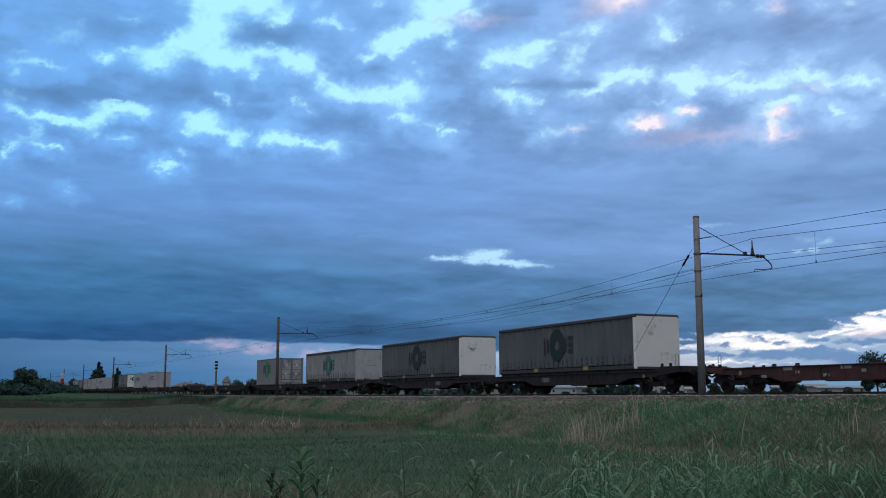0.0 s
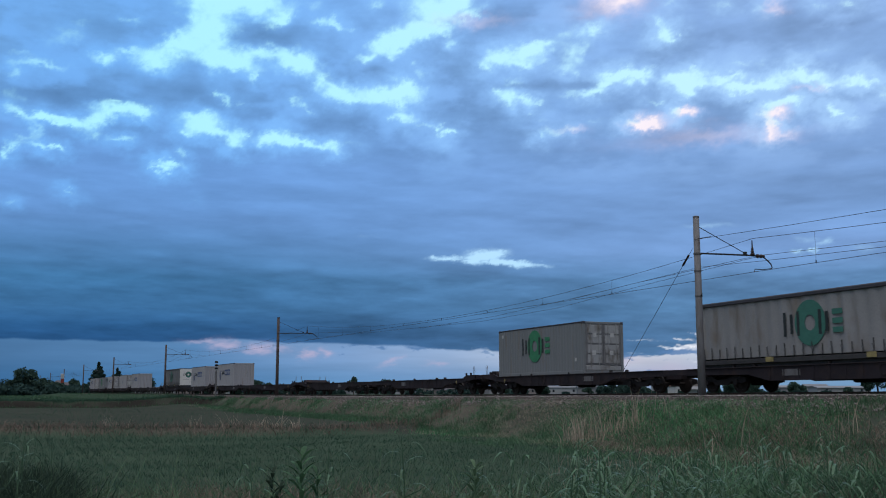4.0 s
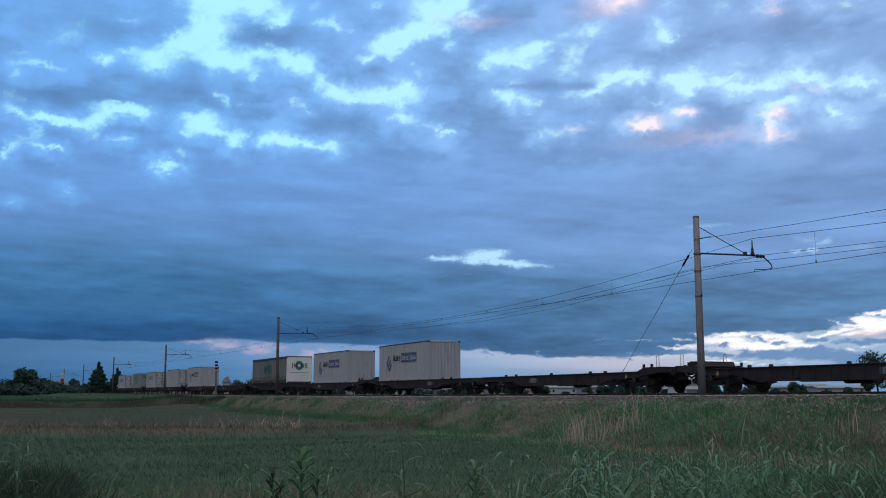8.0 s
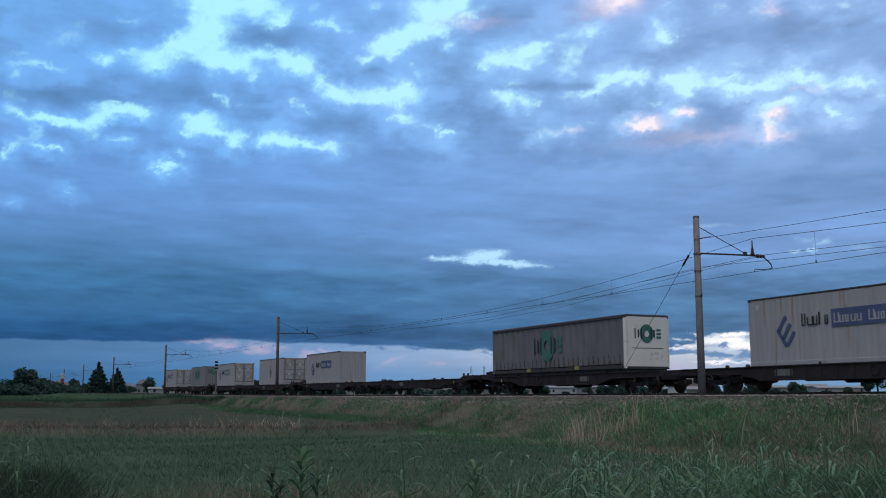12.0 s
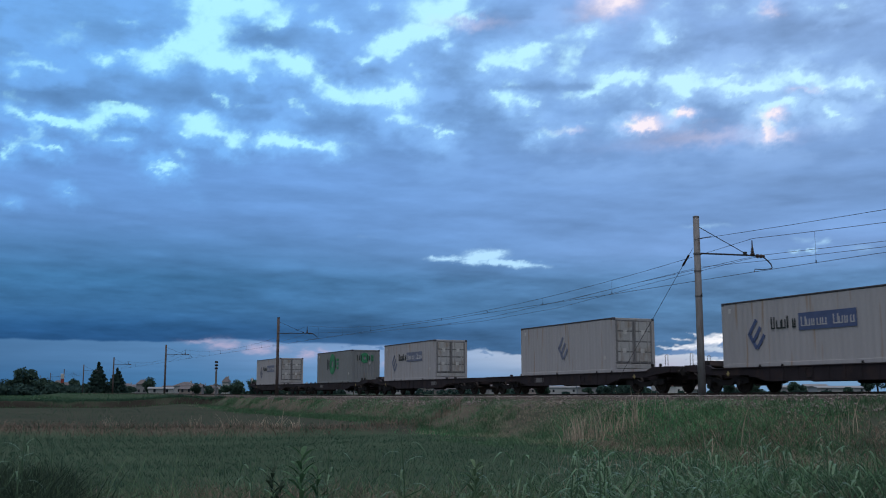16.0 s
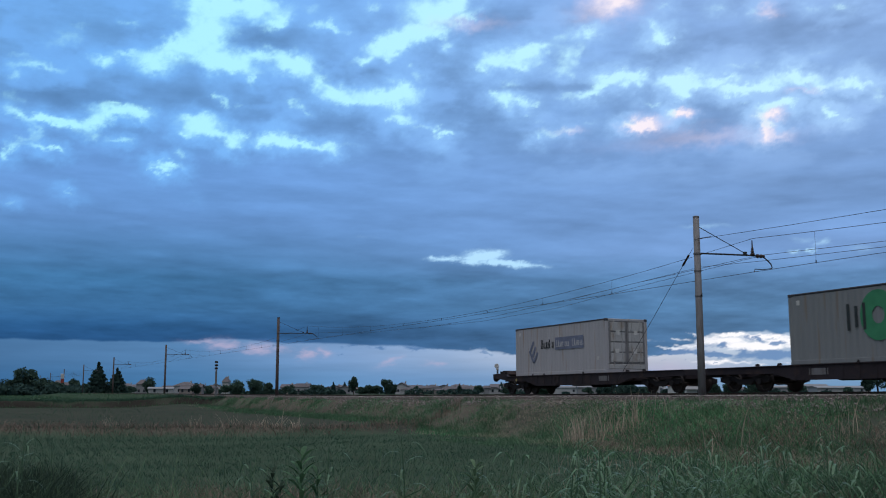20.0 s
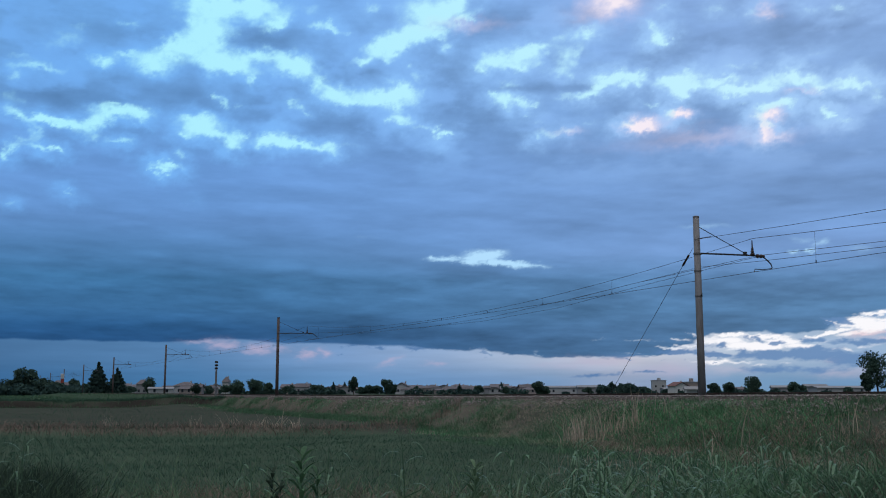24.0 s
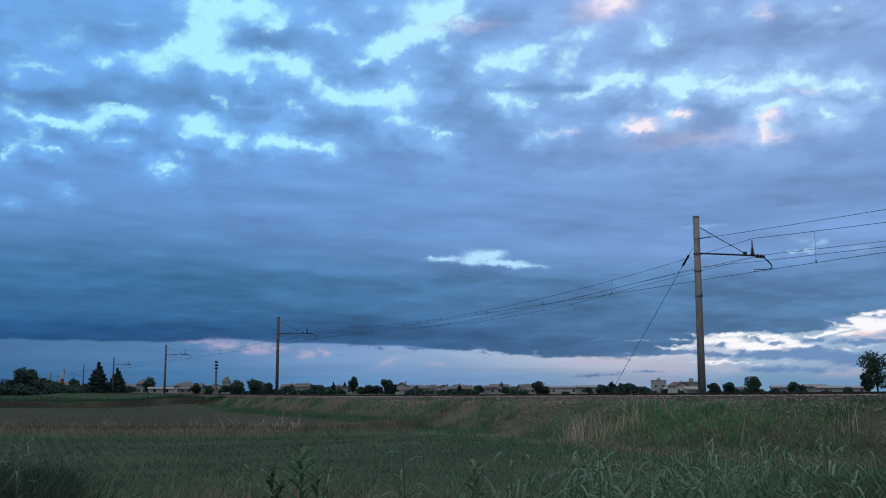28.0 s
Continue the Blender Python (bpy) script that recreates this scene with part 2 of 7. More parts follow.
def part(name, g, material, parent, label="", m=None, smooth=False):
    """One mesh object under a thing or under a part. g: a Geo, or a mesh that is shared."""
    ob = new(name, g if isinstance(g, bpy.types.Mesh) else mesh_of(name, g, material, smooth))
    ob.parent = parent
    if m is not None:
        ob.matrix_basis = m
    if label:
        ob["label"] = label
    return ob


def thing(name, label, category, m=None, group="", kind=""):
    ob = tagged(new(name), label, category, group, kind)
    ob.empty_display_size = 0.2
    if m is not None:
        ob.matrix_basis = m
    return ob


def solo(name, g, material, label, category, m=None, group="", kind="", smooth=False):
    ob = new(name, g if isinstance(g, bpy.types.Mesh) else mesh_of(name, g, material, smooth))
    if m is not None:
        ob.matrix_basis = m
    return tagged(ob, label, category, group, kind)


def fbm(x, y, seed, octaves=5, gain=0.5):
    """Value noise of numpy arrays, about 0 to 1."""
    total, amp, norm = np.zeros_like(x, dtype=float), 1.0, 0.0
    for o in range(octaves):
        xi, yi = np.floor(x).astype(np.int64), np.floor(y).astype(np.int64)
        fx, fy = x - xi, y - yi
        fx, fy = fx * fx * (3 - 2 * fx), fy * fy * (3 - 2 * fy)
        def h(a, b):
            k = (a * 374761393 + b * 668265263 + (seed + o) * 1274126177) & 0x7FFFFFFF
            k = ((k ^ (k >> 13)) * 1103515245) & 0x7FFFFFFF
            return ((k ^ (k >> 16)) & 0xFFFF) / 65535.0
        total += amp * ((h(xi, yi) * (1 - fx) + h(xi + 1, yi) * fx) * (1 - fy) + (h(xi, yi + 1) * (1 - fx) + h(xi + 1, yi + 1) * fx) * fy)
        norm += amp
        amp *= gain
        x, y = x * 2.03 + 17.3, y * 2.03 + 5.1
    return total / norm


def smooth(a, b, x):
    t = np.clip((x - a) / (b - a), 0, 1)
    return t * t * (3 - 2 * t)


# ---- sky: a broken cloud deck with clear gaps, drifting slowly; azimuth, elevation, two radii and turn in degrees, weight ----
GAPS_WEST_A = [
    (-12.88, 21.07, 2.33, 0.71, -0, 1), (-11.11, 21.20, 1.63, 0.48, -0, 0.9), (-13.63, 19.60, 1.08, 1.14, -0, 1),
    (-13.20, 18.24, 1.34, 0.61, -10, 1), (-14.93, 19.01, 0.88, 0.66, -0, 0.85), (-15.86, 18.82, 0.75, 0.36, 35, 0.75),
    (-14.45, 20.26, 0.57, 0.65, -0, 0.7), (-9.79, 20.58, 0.79, 0.27, 30, 0.85), (-10.55, 18.65, 1.56, 0.28, -0, 0.8),
    (-8.91, 18.18, 1.11, 0.52, -10, 1), (-12.23, 17.87, 1.15, 0.40, -0, 0.9), (-11.16, 17.32, 0.26, 0.25, -0, 0.7),
    (-11.67, 18.34, 0.64, 0.24, -0, 0.6), (-15.78, 18.28, 0.62, 0.21, -0, 0.6), (-16.69, 17.78, 1.05, 0.48, -0, 1),
]
GAPS_WEST_B = [
    (-19.27, 17.72, 0.72, 0.24, -0, 0.8), (-17.98, 18.05, 0.76, 0.21, -0, 0.6), (-21.38, 18.55, 1.29, 0.49, 20, 0.42),
    (-20.99, 19.38, 1.18, 0.29, 10, 0.3), (-18.00, 19.77, 0.76, 0.23, -0, 0.4), (-22.60, 17.00, 1.73, 0.23, -0, 0.55),
    (-23.98, 16.49, 0.39, 0.35, -0, 0.5), (-23.76, 17.44, 0.96, 0.17, -0, 0.35), (-23.92, 15.33, 0.73, 0.46, -0, 0.4),
    (-23.53, 14.47, 0.84, 0.23, -10, 0.62), (-22.16, 14.28, 1.15, 0.21, -10, 0.85), (-21.00, 14.15, 1.02, 0.24, -5, 0.9),
    (-19.69, 14.39, 0.83, 0.39, 30, 0.85), (-18.68, 14.96, 1.20, 0.33, -0, 0.9), (-17.33, 15.00, 0.73, 0.27, -0, 0.9),
]
GAPS_WEST_C = [
    (-18.55, 15.36, 0.60, 0.15, -0, 0.7), (-22.69, 13.61, 0.31, 0.59, -0, 0.5), (-23.18, 13.26, 0.42, 0.18, -0, 0.45),
    (-22.22, 12.85, 0.85, 0.15, -5, 0.7), (-21.50, 12.76, 0.43, 0.12, -0, 0.7), (-23.76, 12.65, 0.61, 0.23, 35, 0.6),
    (-24.15, 12.23, 0.22, 0.29, -0, 0.6), (-19.66, 13.64, 0.44, 0.18, -0, 0.5), (-18.17, 13.54, 0.75, 0.15, 5, 0.6),
    (-13.92, 14.60, 1.07, 0.52, -0, 1.1), (-14.41, 15.09, 0.75, 0.25, -0, 0.8), (-13.07, 14.24, 0.79, 0.25, -10, 0.9),
    (-12.17, 13.76, 0.44, 0.41, -0, 0.9), (-11.71, 14.22, 0.32, 0.28, -0, 0.6), (-15.00, 14.16, 0.37, 0.18, -0, 0.7),
]
GAPS_WEST_D = [
    (-12.72, 16.06, 0.44, 0.25, -40, 0.6), (-13.04, 16.35, 0.19, 0.15, -0, 0.5), (-11.75, 15.81, 0.25, 0.15, -0, 0.4),
    (-9.95, 14.17, 0.80, 0.34, 10, 1), (-9.30, 13.89, 0.97, 0.25, -0, 1), (-10.58, 13.74, 0.38, 0.16, -0, 0.8),
    (-8.87, 16.16, 0.32, 0.19, -0, 0.5), (-14.95, 12.99, 0.31, 0.19, 30, 0.5), (-15.70, 12.32, 0.67, 0.19, -0, 0.9),
    (-15.84, 12.04, 0.43, 0.15, -0, 0.9), (-16.21, 12.11, 0.43, 0.12, -0, 0.6), (-20.87, 10.56, 0.26, 0.09, -20, 0.5),
    (-20.29, 10.44, 0.29, 0.09, -10, 0.35), (-23.65, 9.91, 0.39, 0.12, -10, 0.4), (-14.09, 10.51, 0.19, 0.09, -0, 0.25),
]
GAPS_WEST = GAPS_WEST_A + GAPS_WEST_B + GAPS_WEST_C + GAPS_WEST_D
GAPS_MID_A = [
    (-8.43, 18.29, 0.56, 0.52, -0, 1), (-8.33, 13.92, 0.81, 0.19, -5, 0.9), (-7.03, 13.74, 0.81, 0.22, -10, 0.9),
    (-6.61, 13.97, 0.39, 0.25, -0, 0.7), (-5.40, 13.85, 0.66, 0.16, -0, 0.35), (-7.32, 20.58, 0.60, 0.21, 10, 0.7),
    (-6.49, 20.43, 0.50, 0.18, -35, 0.7), (-5.82, 20.18, 0.27, 0.12, -0, 0.4), (-7.83, 21.38, 0.66, 0.30, -0, 0.35),
    (-4.34, 21.42, 0.67, 0.27, 20, 0.5), (-0.81, 21.41, 1.62, 0.85, -0, 1), (-2.15, 20.11, 1.48, 0.40, 25, 1),
    (-3.48, 19.47, 1.00, 0.52, 15, 1), (-4.80, 18.64, 0.63, 0.25, 20, 0.8), (-2.81, 19.39, 0.84, 0.40, 30, 0.9),
]
GAPS_MID_B = [
    (-1.41, 20.18, 1.01, 0.34, 10, 1), (0.54, 21.56, 1.14, 0.49, 30, 1), (1.21, 20.95, 0.81, 0.21, 30, 0.7),
    (-0.30, 20.18, 0.67, 0.22, -0, 0.7), (0.20, 19.41, 0.37, 0.40, -0, 0.6), (-3.14, 18.73, 0.27, 0.25, -0, 0.5),
    (-7.42, 17.40, 0.30, 0.40, -25, 0.8), (-6.43, 16.81, 0.92, 0.44, -10, 1.1), (-5.76, 16.36, 0.66, 0.25, -0, 0.8),
    (-4.12, 16.56, 1.33, 0.38, -0, 1), (-2.79, 16.74, 1.00, 0.47, -0, 1.1), (-2.30, 17.06, 0.67, 0.25, -0, 0.8),
    (-2.79, 16.11, 0.30, 0.38, -0, 0.8), (-2.45, 15.39, 0.50, 0.25, -10, 0.9), (-3.11, 15.22, 0.26, 0.13, -0, 0.6),
]
GAPS_MID_C = [
    (-1.13, 15.02, 0.66, 0.13, -5, 0.55), (-0.46, 14.86, 0.20, 0.25, -30, 0.7), (0.03, 14.54, 0.40, 0.16, 20, 0.9),
    (0.46, 14.67, 0.26, 0.13, -0, 0.6), (-1.97, 18.31, 0.23, 0.31, -30, 0.5), (-1.53, 17.76, 0.33, 0.28, -40, 0.5),
    (-1.13, 16.97, 0.27, 0.16, -0, 0.4), (-8.37, 15.96, 0.23, 0.37, 20, 0.5), (-8.11, 15.57, 0.20, 0.25, -0, 0.5),
    (-0.30, 13.59, 0.33, 0.13, -0, 0.3), (2.87, 18.61, 0.90, 0.40, 15, 1), (2.20, 18.16, 0.33, 0.28, -0, 0.7),
    (4.37, 18.90, 0.96, 0.43, 5, 1), (4.04, 18.34, 0.66, 0.28, -0, 0.9), (4.88, 19.19, 1.00, 0.25, -0, 0.8),
]
GAPS_MID_D = [
    (5.71, 19.32, 0.66, 0.28, -0, 0.6), (7.19, 18.65, 0.62, 0.74, -10, 0.55), (7.85, 18.94, 0.66, 0.43, 30, 0.5),
    (6.68, 17.90, 0.66, 0.37, -0, 0.5), (7.49, 17.56, 0.49, 0.25, -0, 0.45), (5.53, 18.40, 0.40, 0.31, -0, 0.45),
    (6.88, 19.90, 0.83, 0.37, 20, 0.4), (8.36, 19.93, 0.72, 0.27, 10, 0.75), (3.58, 16.41, 0.50, 0.38, -0, 1.15),
    (3.09, 16.80, 0.33, 0.19, -0, 0.8), (4.67, 16.33, 0.56, 0.22, -20, 0.8), (5.33, 16.00, 0.26, 0.16, -0, 0.5),
    (3.86, 17.35, 0.50, 0.19, 15, 0.45), (4.93, 15.66, 0.20, 0.13, -0, 0.4), (5.48, 15.27, 0.49, 0.32, -0, 0.3),
]
GAPS_MID_E = [
    (5.97, 14.59, 0.82, 0.22, 5, 0.45), (6.95, 14.66, 0.65, 0.16, 5, 0.5), (5.47, 14.26, 0.20, 0.16, -0, 0.6),
    (7.15, 16.57, 0.82, 0.22, -0, 0.4), (8.29, 16.59, 0.81, 0.22, -0, 0.6), (8.26, 15.03, 0.49, 0.16, -0, 0.35),
]
GAPS_MID = GAPS_MID_A + GAPS_MID_B + GAPS_MID_C + GAPS_MID_D + GAPS_MID_E
GAPS_EAST_A = [
    (12.42, 19.57, 0.42, 0.39, -0, 0.85), (12.98, 19.26, 0.38, 0.12, 5, 0.6), (12.11, 20.13, 0.26, 0.30, -0, 0.4),
    (8.95, 17.03, 0.49, 0.28, 25, 0.75), (9.77, 17.40, 0.97, 0.28, 5, 0.9), (10.91, 17.46, 0.77, 0.34, 10, 0.85),
    (11.39, 17.68, 0.32, 0.18, -0, 0.6), (8.62, 16.58, 0.32, 0.19, -0, 0.5), (13.60, 16.99, 0.88, 0.43, -0, 1.05),
    (12.97, 17.12, 0.79, 0.24, -0, 0.7), (13.74, 16.46, 0.47, 0.31, -0, 0.8), (14.38, 16.72, 0.47, 0.15, 10, 0.6),
    (14.10, 17.66, 0.31, 0.30, -0, 0.4), (15.63, 16.84, 0.77, 0.24, 3, 0.9), (16.41, 17.02, 0.46, 0.15, -0, 0.6),
]
GAPS_EAST_B = [
    (16.69, 16.39, 0.91, 0.21, -0, 0.95), (17.91, 16.44, 0.90, 0.24, -0, 1), (16.74, 17.60, 0.61, 0.18, -0, 0.35),
    (17.65, 17.37, 0.45, 0.24, -0, 0.3), (18.83, 16.81, 0.74, 0.33, 10, 0.6), (19.73, 16.93, 0.41, 0.30, -0, 0.8),
    (20.31, 16.60, 0.73, 0.24, -10, 0.85), (21.16, 16.13, 0.58, 0.18, -10, 0.7), (22.33, 16.30, 0.71, 0.20, -0, 0.8),
    (23.02, 15.99, 0.56, 0.20, -5, 0.85), (22.05, 16.54, 0.43, 0.12, -0, 0.5), (21.25, 17.80, 0.58, 0.15, -0, 0.3),
    (18.46, 15.34, 0.74, 0.21, 5, 0.95), (19.36, 15.41, 0.44, 0.21, 5, 0.9), (17.99, 14.92, 0.36, 0.33, -0, 0.8),
]
GAPS_EAST_C = [
    (18.11, 14.31, 0.30, 0.36, -0, 0.9), (21.24, 14.93, 0.23, 0.18, -0, 0.6), (21.52, 14.61, 0.34, 0.21, -10, 0.95),
    (22.21, 14.19, 0.28, 0.15, -0, 0.4), (23.83, 15.34, 0.33, 0.29, -0, 0.4), (13.23, 15.32, 0.44, 0.22, -0, 0.8),
    (10.67, 14.93, 0.57, 0.16, -0, 0.7), (11.98, 15.92, 0.44, 0.12, -0, 0.45), (16.96, 15.67, 0.45, 0.15, -0, 0.3),
    (15.79, 20.67, 0.62, 0.24, -0, 0.35), (12.79, 21.08, 0.48, 0.18, -0, 0.35), (20.79, 20.19, 0.59, 0.14, -0, 0.35),
    (22.25, 20.00, 0.72, 0.17, -0, 0.4), (17.79, 20.47, 0.46, 0.23, -0, 0.4),
]
GAPS_EAST = GAPS_EAST_A + GAPS_EAST_B + GAPS_EAST_C
GAPS_DECK_A = [
    (2.14, 7.64, 1.04, 0.29, 5, 1.1), (1.66, 7.41, 0.71, 0.16, -0, 0.9), (3.11, 7.28, 1.10, 0.11, -8, 0.9),
    (0.52, 7.55, 0.71, 0.11, -0, 0.6), (-0.62, 7.58, 0.32, 0.10, -10, 0.6), (5.37, 7.13, 0.80, 0.08, -4, 0.5),
    (14.87, 9.10, 1.81, 0.12, -0, 0.3), (19.88, 8.10, 0.72, 0.18, -10, 0.3), (20.88, 7.90, 0.51, 0.18, 20, 0.35),
    (19.42, 7.43, 0.26, 0.08, -0, 0.6), (20.20, 7.48, 0.23, 0.09, 20, 0.6), (-4.68, 8.74, 1.95, 0.16, -0, 0.15),
    (22.69, 7.50, 0.83, 0.30, -0, 0.25),
    (3.92, 7.24, 1.36, 0.13, -4, 1), (0.19, 7.51, 0.97, 0.11, -0, 0.7), (2.63, 7.73, 0.84, 0.23, 4, 1),
]
GAPS_DECK = GAPS_DECK_A
GLOWS_A = [
    (11.63, 14.82, 0.82, 0.34, -0, 1.4), (10.83, 14.89, 0.51, 0.16, -0, 0.8), (13.76, 15.25, 0.53, 0.22, -0, 1.4),
    (18.44, 14.82, 0.54, 0.30, -0, 1.1), (18.69, 13.77, 0.71, 0.24, -0, 0.55), (18.10, 14.09, 0.30, 0.42, -0, 0.8),
    (9.95, 21.57, 1.24, 0.60, -0, 0.95), (9.21, 21.01, 1.96, 0.60, -0, 0.3), (18.55, 20.39, 0.54, 0.32, -0, 0.6),
    (14.90, 14.07, 2.44, 0.43, -0, 0.22), (7.11, 14.62, 0.78, 0.16, -0, 0.4), (14.74, 13.77, 4.53, 0.37, -0, 0.18),
    (1.55, 20.64, 2.01, 0.31, -0, 0.3), (20.57, 16.04, 0.73, 0.15, -0, 0.3), (19.54, 16.14, 0.44, 0.12, -0, 0.35),
]
GLOWS = GLOWS_A
LOW_LIGHTS_A = [
    (15.39, 2.78, 1.33, 0.25, -0, 0.9), (17.01, 2.49, 1.74, 0.27, -0, 1.1), (15.85, 3.09, 1.04, 0.15, -0, 0.9),
    (17.61, 2.91, 1.30, 0.18, -0, 1), (18.48, 2.68, 1.15, 0.18, -0, 0.9), (14.03, 2.52, 0.90, 0.09, -0, 0.8),
    (13.12, 2.56, 0.55, 0.08, -0, 0.7), (13.75, 3.18, 0.42, 0.09, -20, 0.6), (19.61, 2.45, 1.13, 0.15, -0, 0.9),
    (20.61, 2.64, 0.56, 0.12, -0, 0.5), (20.21, 2.95, 0.84, 0.12, 15, 0.8), (21.20, 3.14, 1.11, 0.12, 8, 1),
    (22.74, 3.49, 1.36, 0.41, -0, 1.2), (23.05, 4.07, 0.95, 0.15, 5, 0.9), 
]
LOW_LIGHTS_B = [
    (21.09, 3.62, 0.45, 0.12, -40, 0.6), (22.45, 3.05, 1.36, 0.15, 5, 0.8),
    (21.57, 2.24, 0.83, 0.12, -10, 0.5), (22.96, 2.39, 0.81, 0.15, -0, 0.4), (8.80, 2.95, 1.00, 0.08, -0, 0.5),
    (9.58, 2.88, 0.62, 0.06, -0, 0.3), (2.44, 2.28, 0.70, 0.13, -25, 0.75), (1.96, 2.41, 0.32, 0.10, -0, 0.6),
    (5.31, 2.18, 0.25, 0.19, -40, 0.7), (5.69, 2.05, 0.44, 0.10, -0, 0.6), (8.78, 1.91, 1.40, 0.09, -0, 0.6),
    (11.57, 1.95, 0.68, 0.08, -0, 0.7), (11.90, 2.76, 0.43, 0.08, -0, 0.4), (16.38, 1.58, 0.88, 0.09, -0, 0.5),
]
LOW_LIGHTS_C = [
    (17.55, 1.45, 0.72, 0.08, -0, 0.45), (18.71, 1.50, 0.43, 0.06, -0, 0.4), (7.83, 1.69, 1.88, 0.19, -0, 0.3),
    (9.70, 1.53, 1.24, 0.16, -0, 0.3), (18.49, 2.92, 0.29, 0.09, -0, -0.5),
    (12.81, 2.41, 1.27, 0.09, -0, 0.75), (10.98, 2.84, 1.23, 0.08, -0, 0.65), (13.28, 2.90, 0.79, 0.09, -0, 0.6), (10.34, 2.12, 1.24, 0.08, -0, 0.5), (14.90, 1.62, 1.30, 0.16, -0, 0.75),
]
LOW_LIGHTS = LOW_LIGHTS_A + LOW_LIGHTS_B + LOW_LIGHTS_C
LOW_CLOUDS_A = [
    (18.01, 1.96, 2.43, 0.27, 2, 1), (19.88, 2.15, 1.68, 0.24, 5, 1), (21.82, 1.73, 1.64, 0.47, -0, 0.9),
    (16.41, 2.10, 0.53, 0.21, -0, 1), (14.98, 2.02, 1.01, 0.15, -5, 1), (13.11, 2.19, 1.81, 0.16, -0, 0.9),
    (18.12, 1.17, 2.28, 0.27, -0, 0.75), (20.40, 1.15, 1.94, 0.30, -0, 0.6), (17.32, 2.85, 0.35, 0.18, -0, 1),
    (16.79, 2.92, 0.29, 0.15, -0, 0.8), (18.24, 2.59, 0.46, 0.12, -0, 0.8), (18.25, 2.86, 0.14, 0.06, -0, 0.7),
    (22.42, 2.64, 1.63, 0.18, -0, 0.95), (20.20, 2.77, 0.84, 0.15, -0, 0.8), (21.37, 3.73, 0.78, 0.15, -15, 0.95),
]
LOW_CLOUDS_B = [
    (23.18, 3.98, 0.27, 0.12, -0, 0.8), (22.37, 4.30, 0.55, 0.09, -0, 0.6), (15.38, 2.54, 0.48, 0.15, -0, 0.9),
    (14.48, 2.55, 0.60, 0.19, -0, 0.6), (21.08, 3.47, 0.50, 0.12, -30, 0.7), (8.76, 0.93, 1.86, 0.13, 5, 0.6),
    (11.55, 1.11, 1.07, 0.12, -0, 0.6), (4.18, 1.23, 0.64, 0.13, -0, 0.35), (10.49, 1.74, 0.37, 0.05, -0, 0.9),
    (15.14, 1.62, 0.24, 0.06, -0, 0.6), (13.55, 1.72, 0.30, 0.06, -0, 0.5), (-1.57, 2.44, 0.96, 0.16, -8, 0.8),
    (-3.65, 2.47, 0.80, 0.10, -5, 0.6), (-5.25, 2.59, 0.57, 0.06, -0, 0.6), (2.44, 2.18, 0.58, 0.13, -20, 0.6),
]
LOW_CLOUDS_C = [
    (-5.88, 2.14, 0.16, 0.05, -0, 0.6), (12.48, 1.67, 0.61, 0.06, -0, 0.4), (20.43, 1.95, 1.70, 0.34, 3, 0.95), (18.00, 2.05, 1.50, 0.22, 0, 0.9),
]
LOW_CLOUDS = LOW_CLOUDS_A + LOW_CLOUDS_B + LOW_CLOUDS_C
LOW_GLOWS_A = [
    (-12.30, 2.60, 0.68, 0.25, -0, 0.9), (-12.91, 2.75, 0.61, 0.12, -0, 0.7), (-13.83, 2.71, 0.76, 0.09, -0, 0.6),
    (-10.29, 2.40, 0.75, 0.25, -0, 0.95), (-10.75, 2.24, 0.62, 0.13, -0, 0.7), (-9.04, 2.38, 0.56, 0.19, -0, 0.5),
    (-7.78, 2.07, 0.35, 0.28, 20, 0.8), (-6.77, 2.17, 0.38, 0.25, -0, 0.9), (-3.01, 1.71, 0.58, 0.16, 25, 0.6),
    (-0.45, 1.58, 0.45, 0.13, -0, 0.5), (8.77, 1.69, 2.18, 0.22, -0, 0.5), (6.88, 1.54, 1.89, 0.25, -0, 0.35),
    (12.77, 1.20, 1.81, 0.43, -0, 0.45), (15.78, 1.19, 1.18, 0.24, -0, 0.3), (23.13, 3.04, 1.08, 0.12, 8, 0.7),
]
LOW_GLOWS_B = [
    (21.78, 1.00, 1.64, 0.29, -0, 0.3), (21.12, 1.59, 0.56, 0.18, -0, 0.35), (22.45, 3.05, 0.68, 0.09, -0, 0.5),
    (23.52, 2.74, 0.54, 0.18, -0, 0.5),
]
LOW_GLOWS = LOW_GLOWS_A + LOW_GLOWS_B
MASSES_A = [
    (-17.83, 16.05, 5.26, 0.78, -0, 0.8), (-21.93, 15.31, 2.62, 0.73, -0, 0.5), (-10.74, 19.56, 2.28, 0.67, -0, 0.75),
    (-17.36, 19.19, 2.48, 0.65, -0, 0.5), (-8.78, 19.66, 1.97, 0.67, -0, 0.4), (-5.46, 18.09, 1.82, 0.81, -0, 0.7),
    (-4.82, 19.97, 1.33, 0.92, -0, 0.4), (-5.41, 14.95, 3.63, 0.69, -0, 0.5), (0.53, 16.60, 1.99, 1.88, -0, 0.6),
    (-1.45, 13.58, 4.29, 0.57, -0, 0.3), (2.52, 15.48, 2.31, 0.79, -0, 0.5), (4.06, 21.06, 2.34, 0.67, -0, 0.8),
    (2.55, 20.17, 2.01, 0.55, -0, 0.6), (7.15, 16.95, 2.93, 0.28, -0, 0.5), (5.18, 17.16, 1.97, 0.25, -0, 0.6),
]
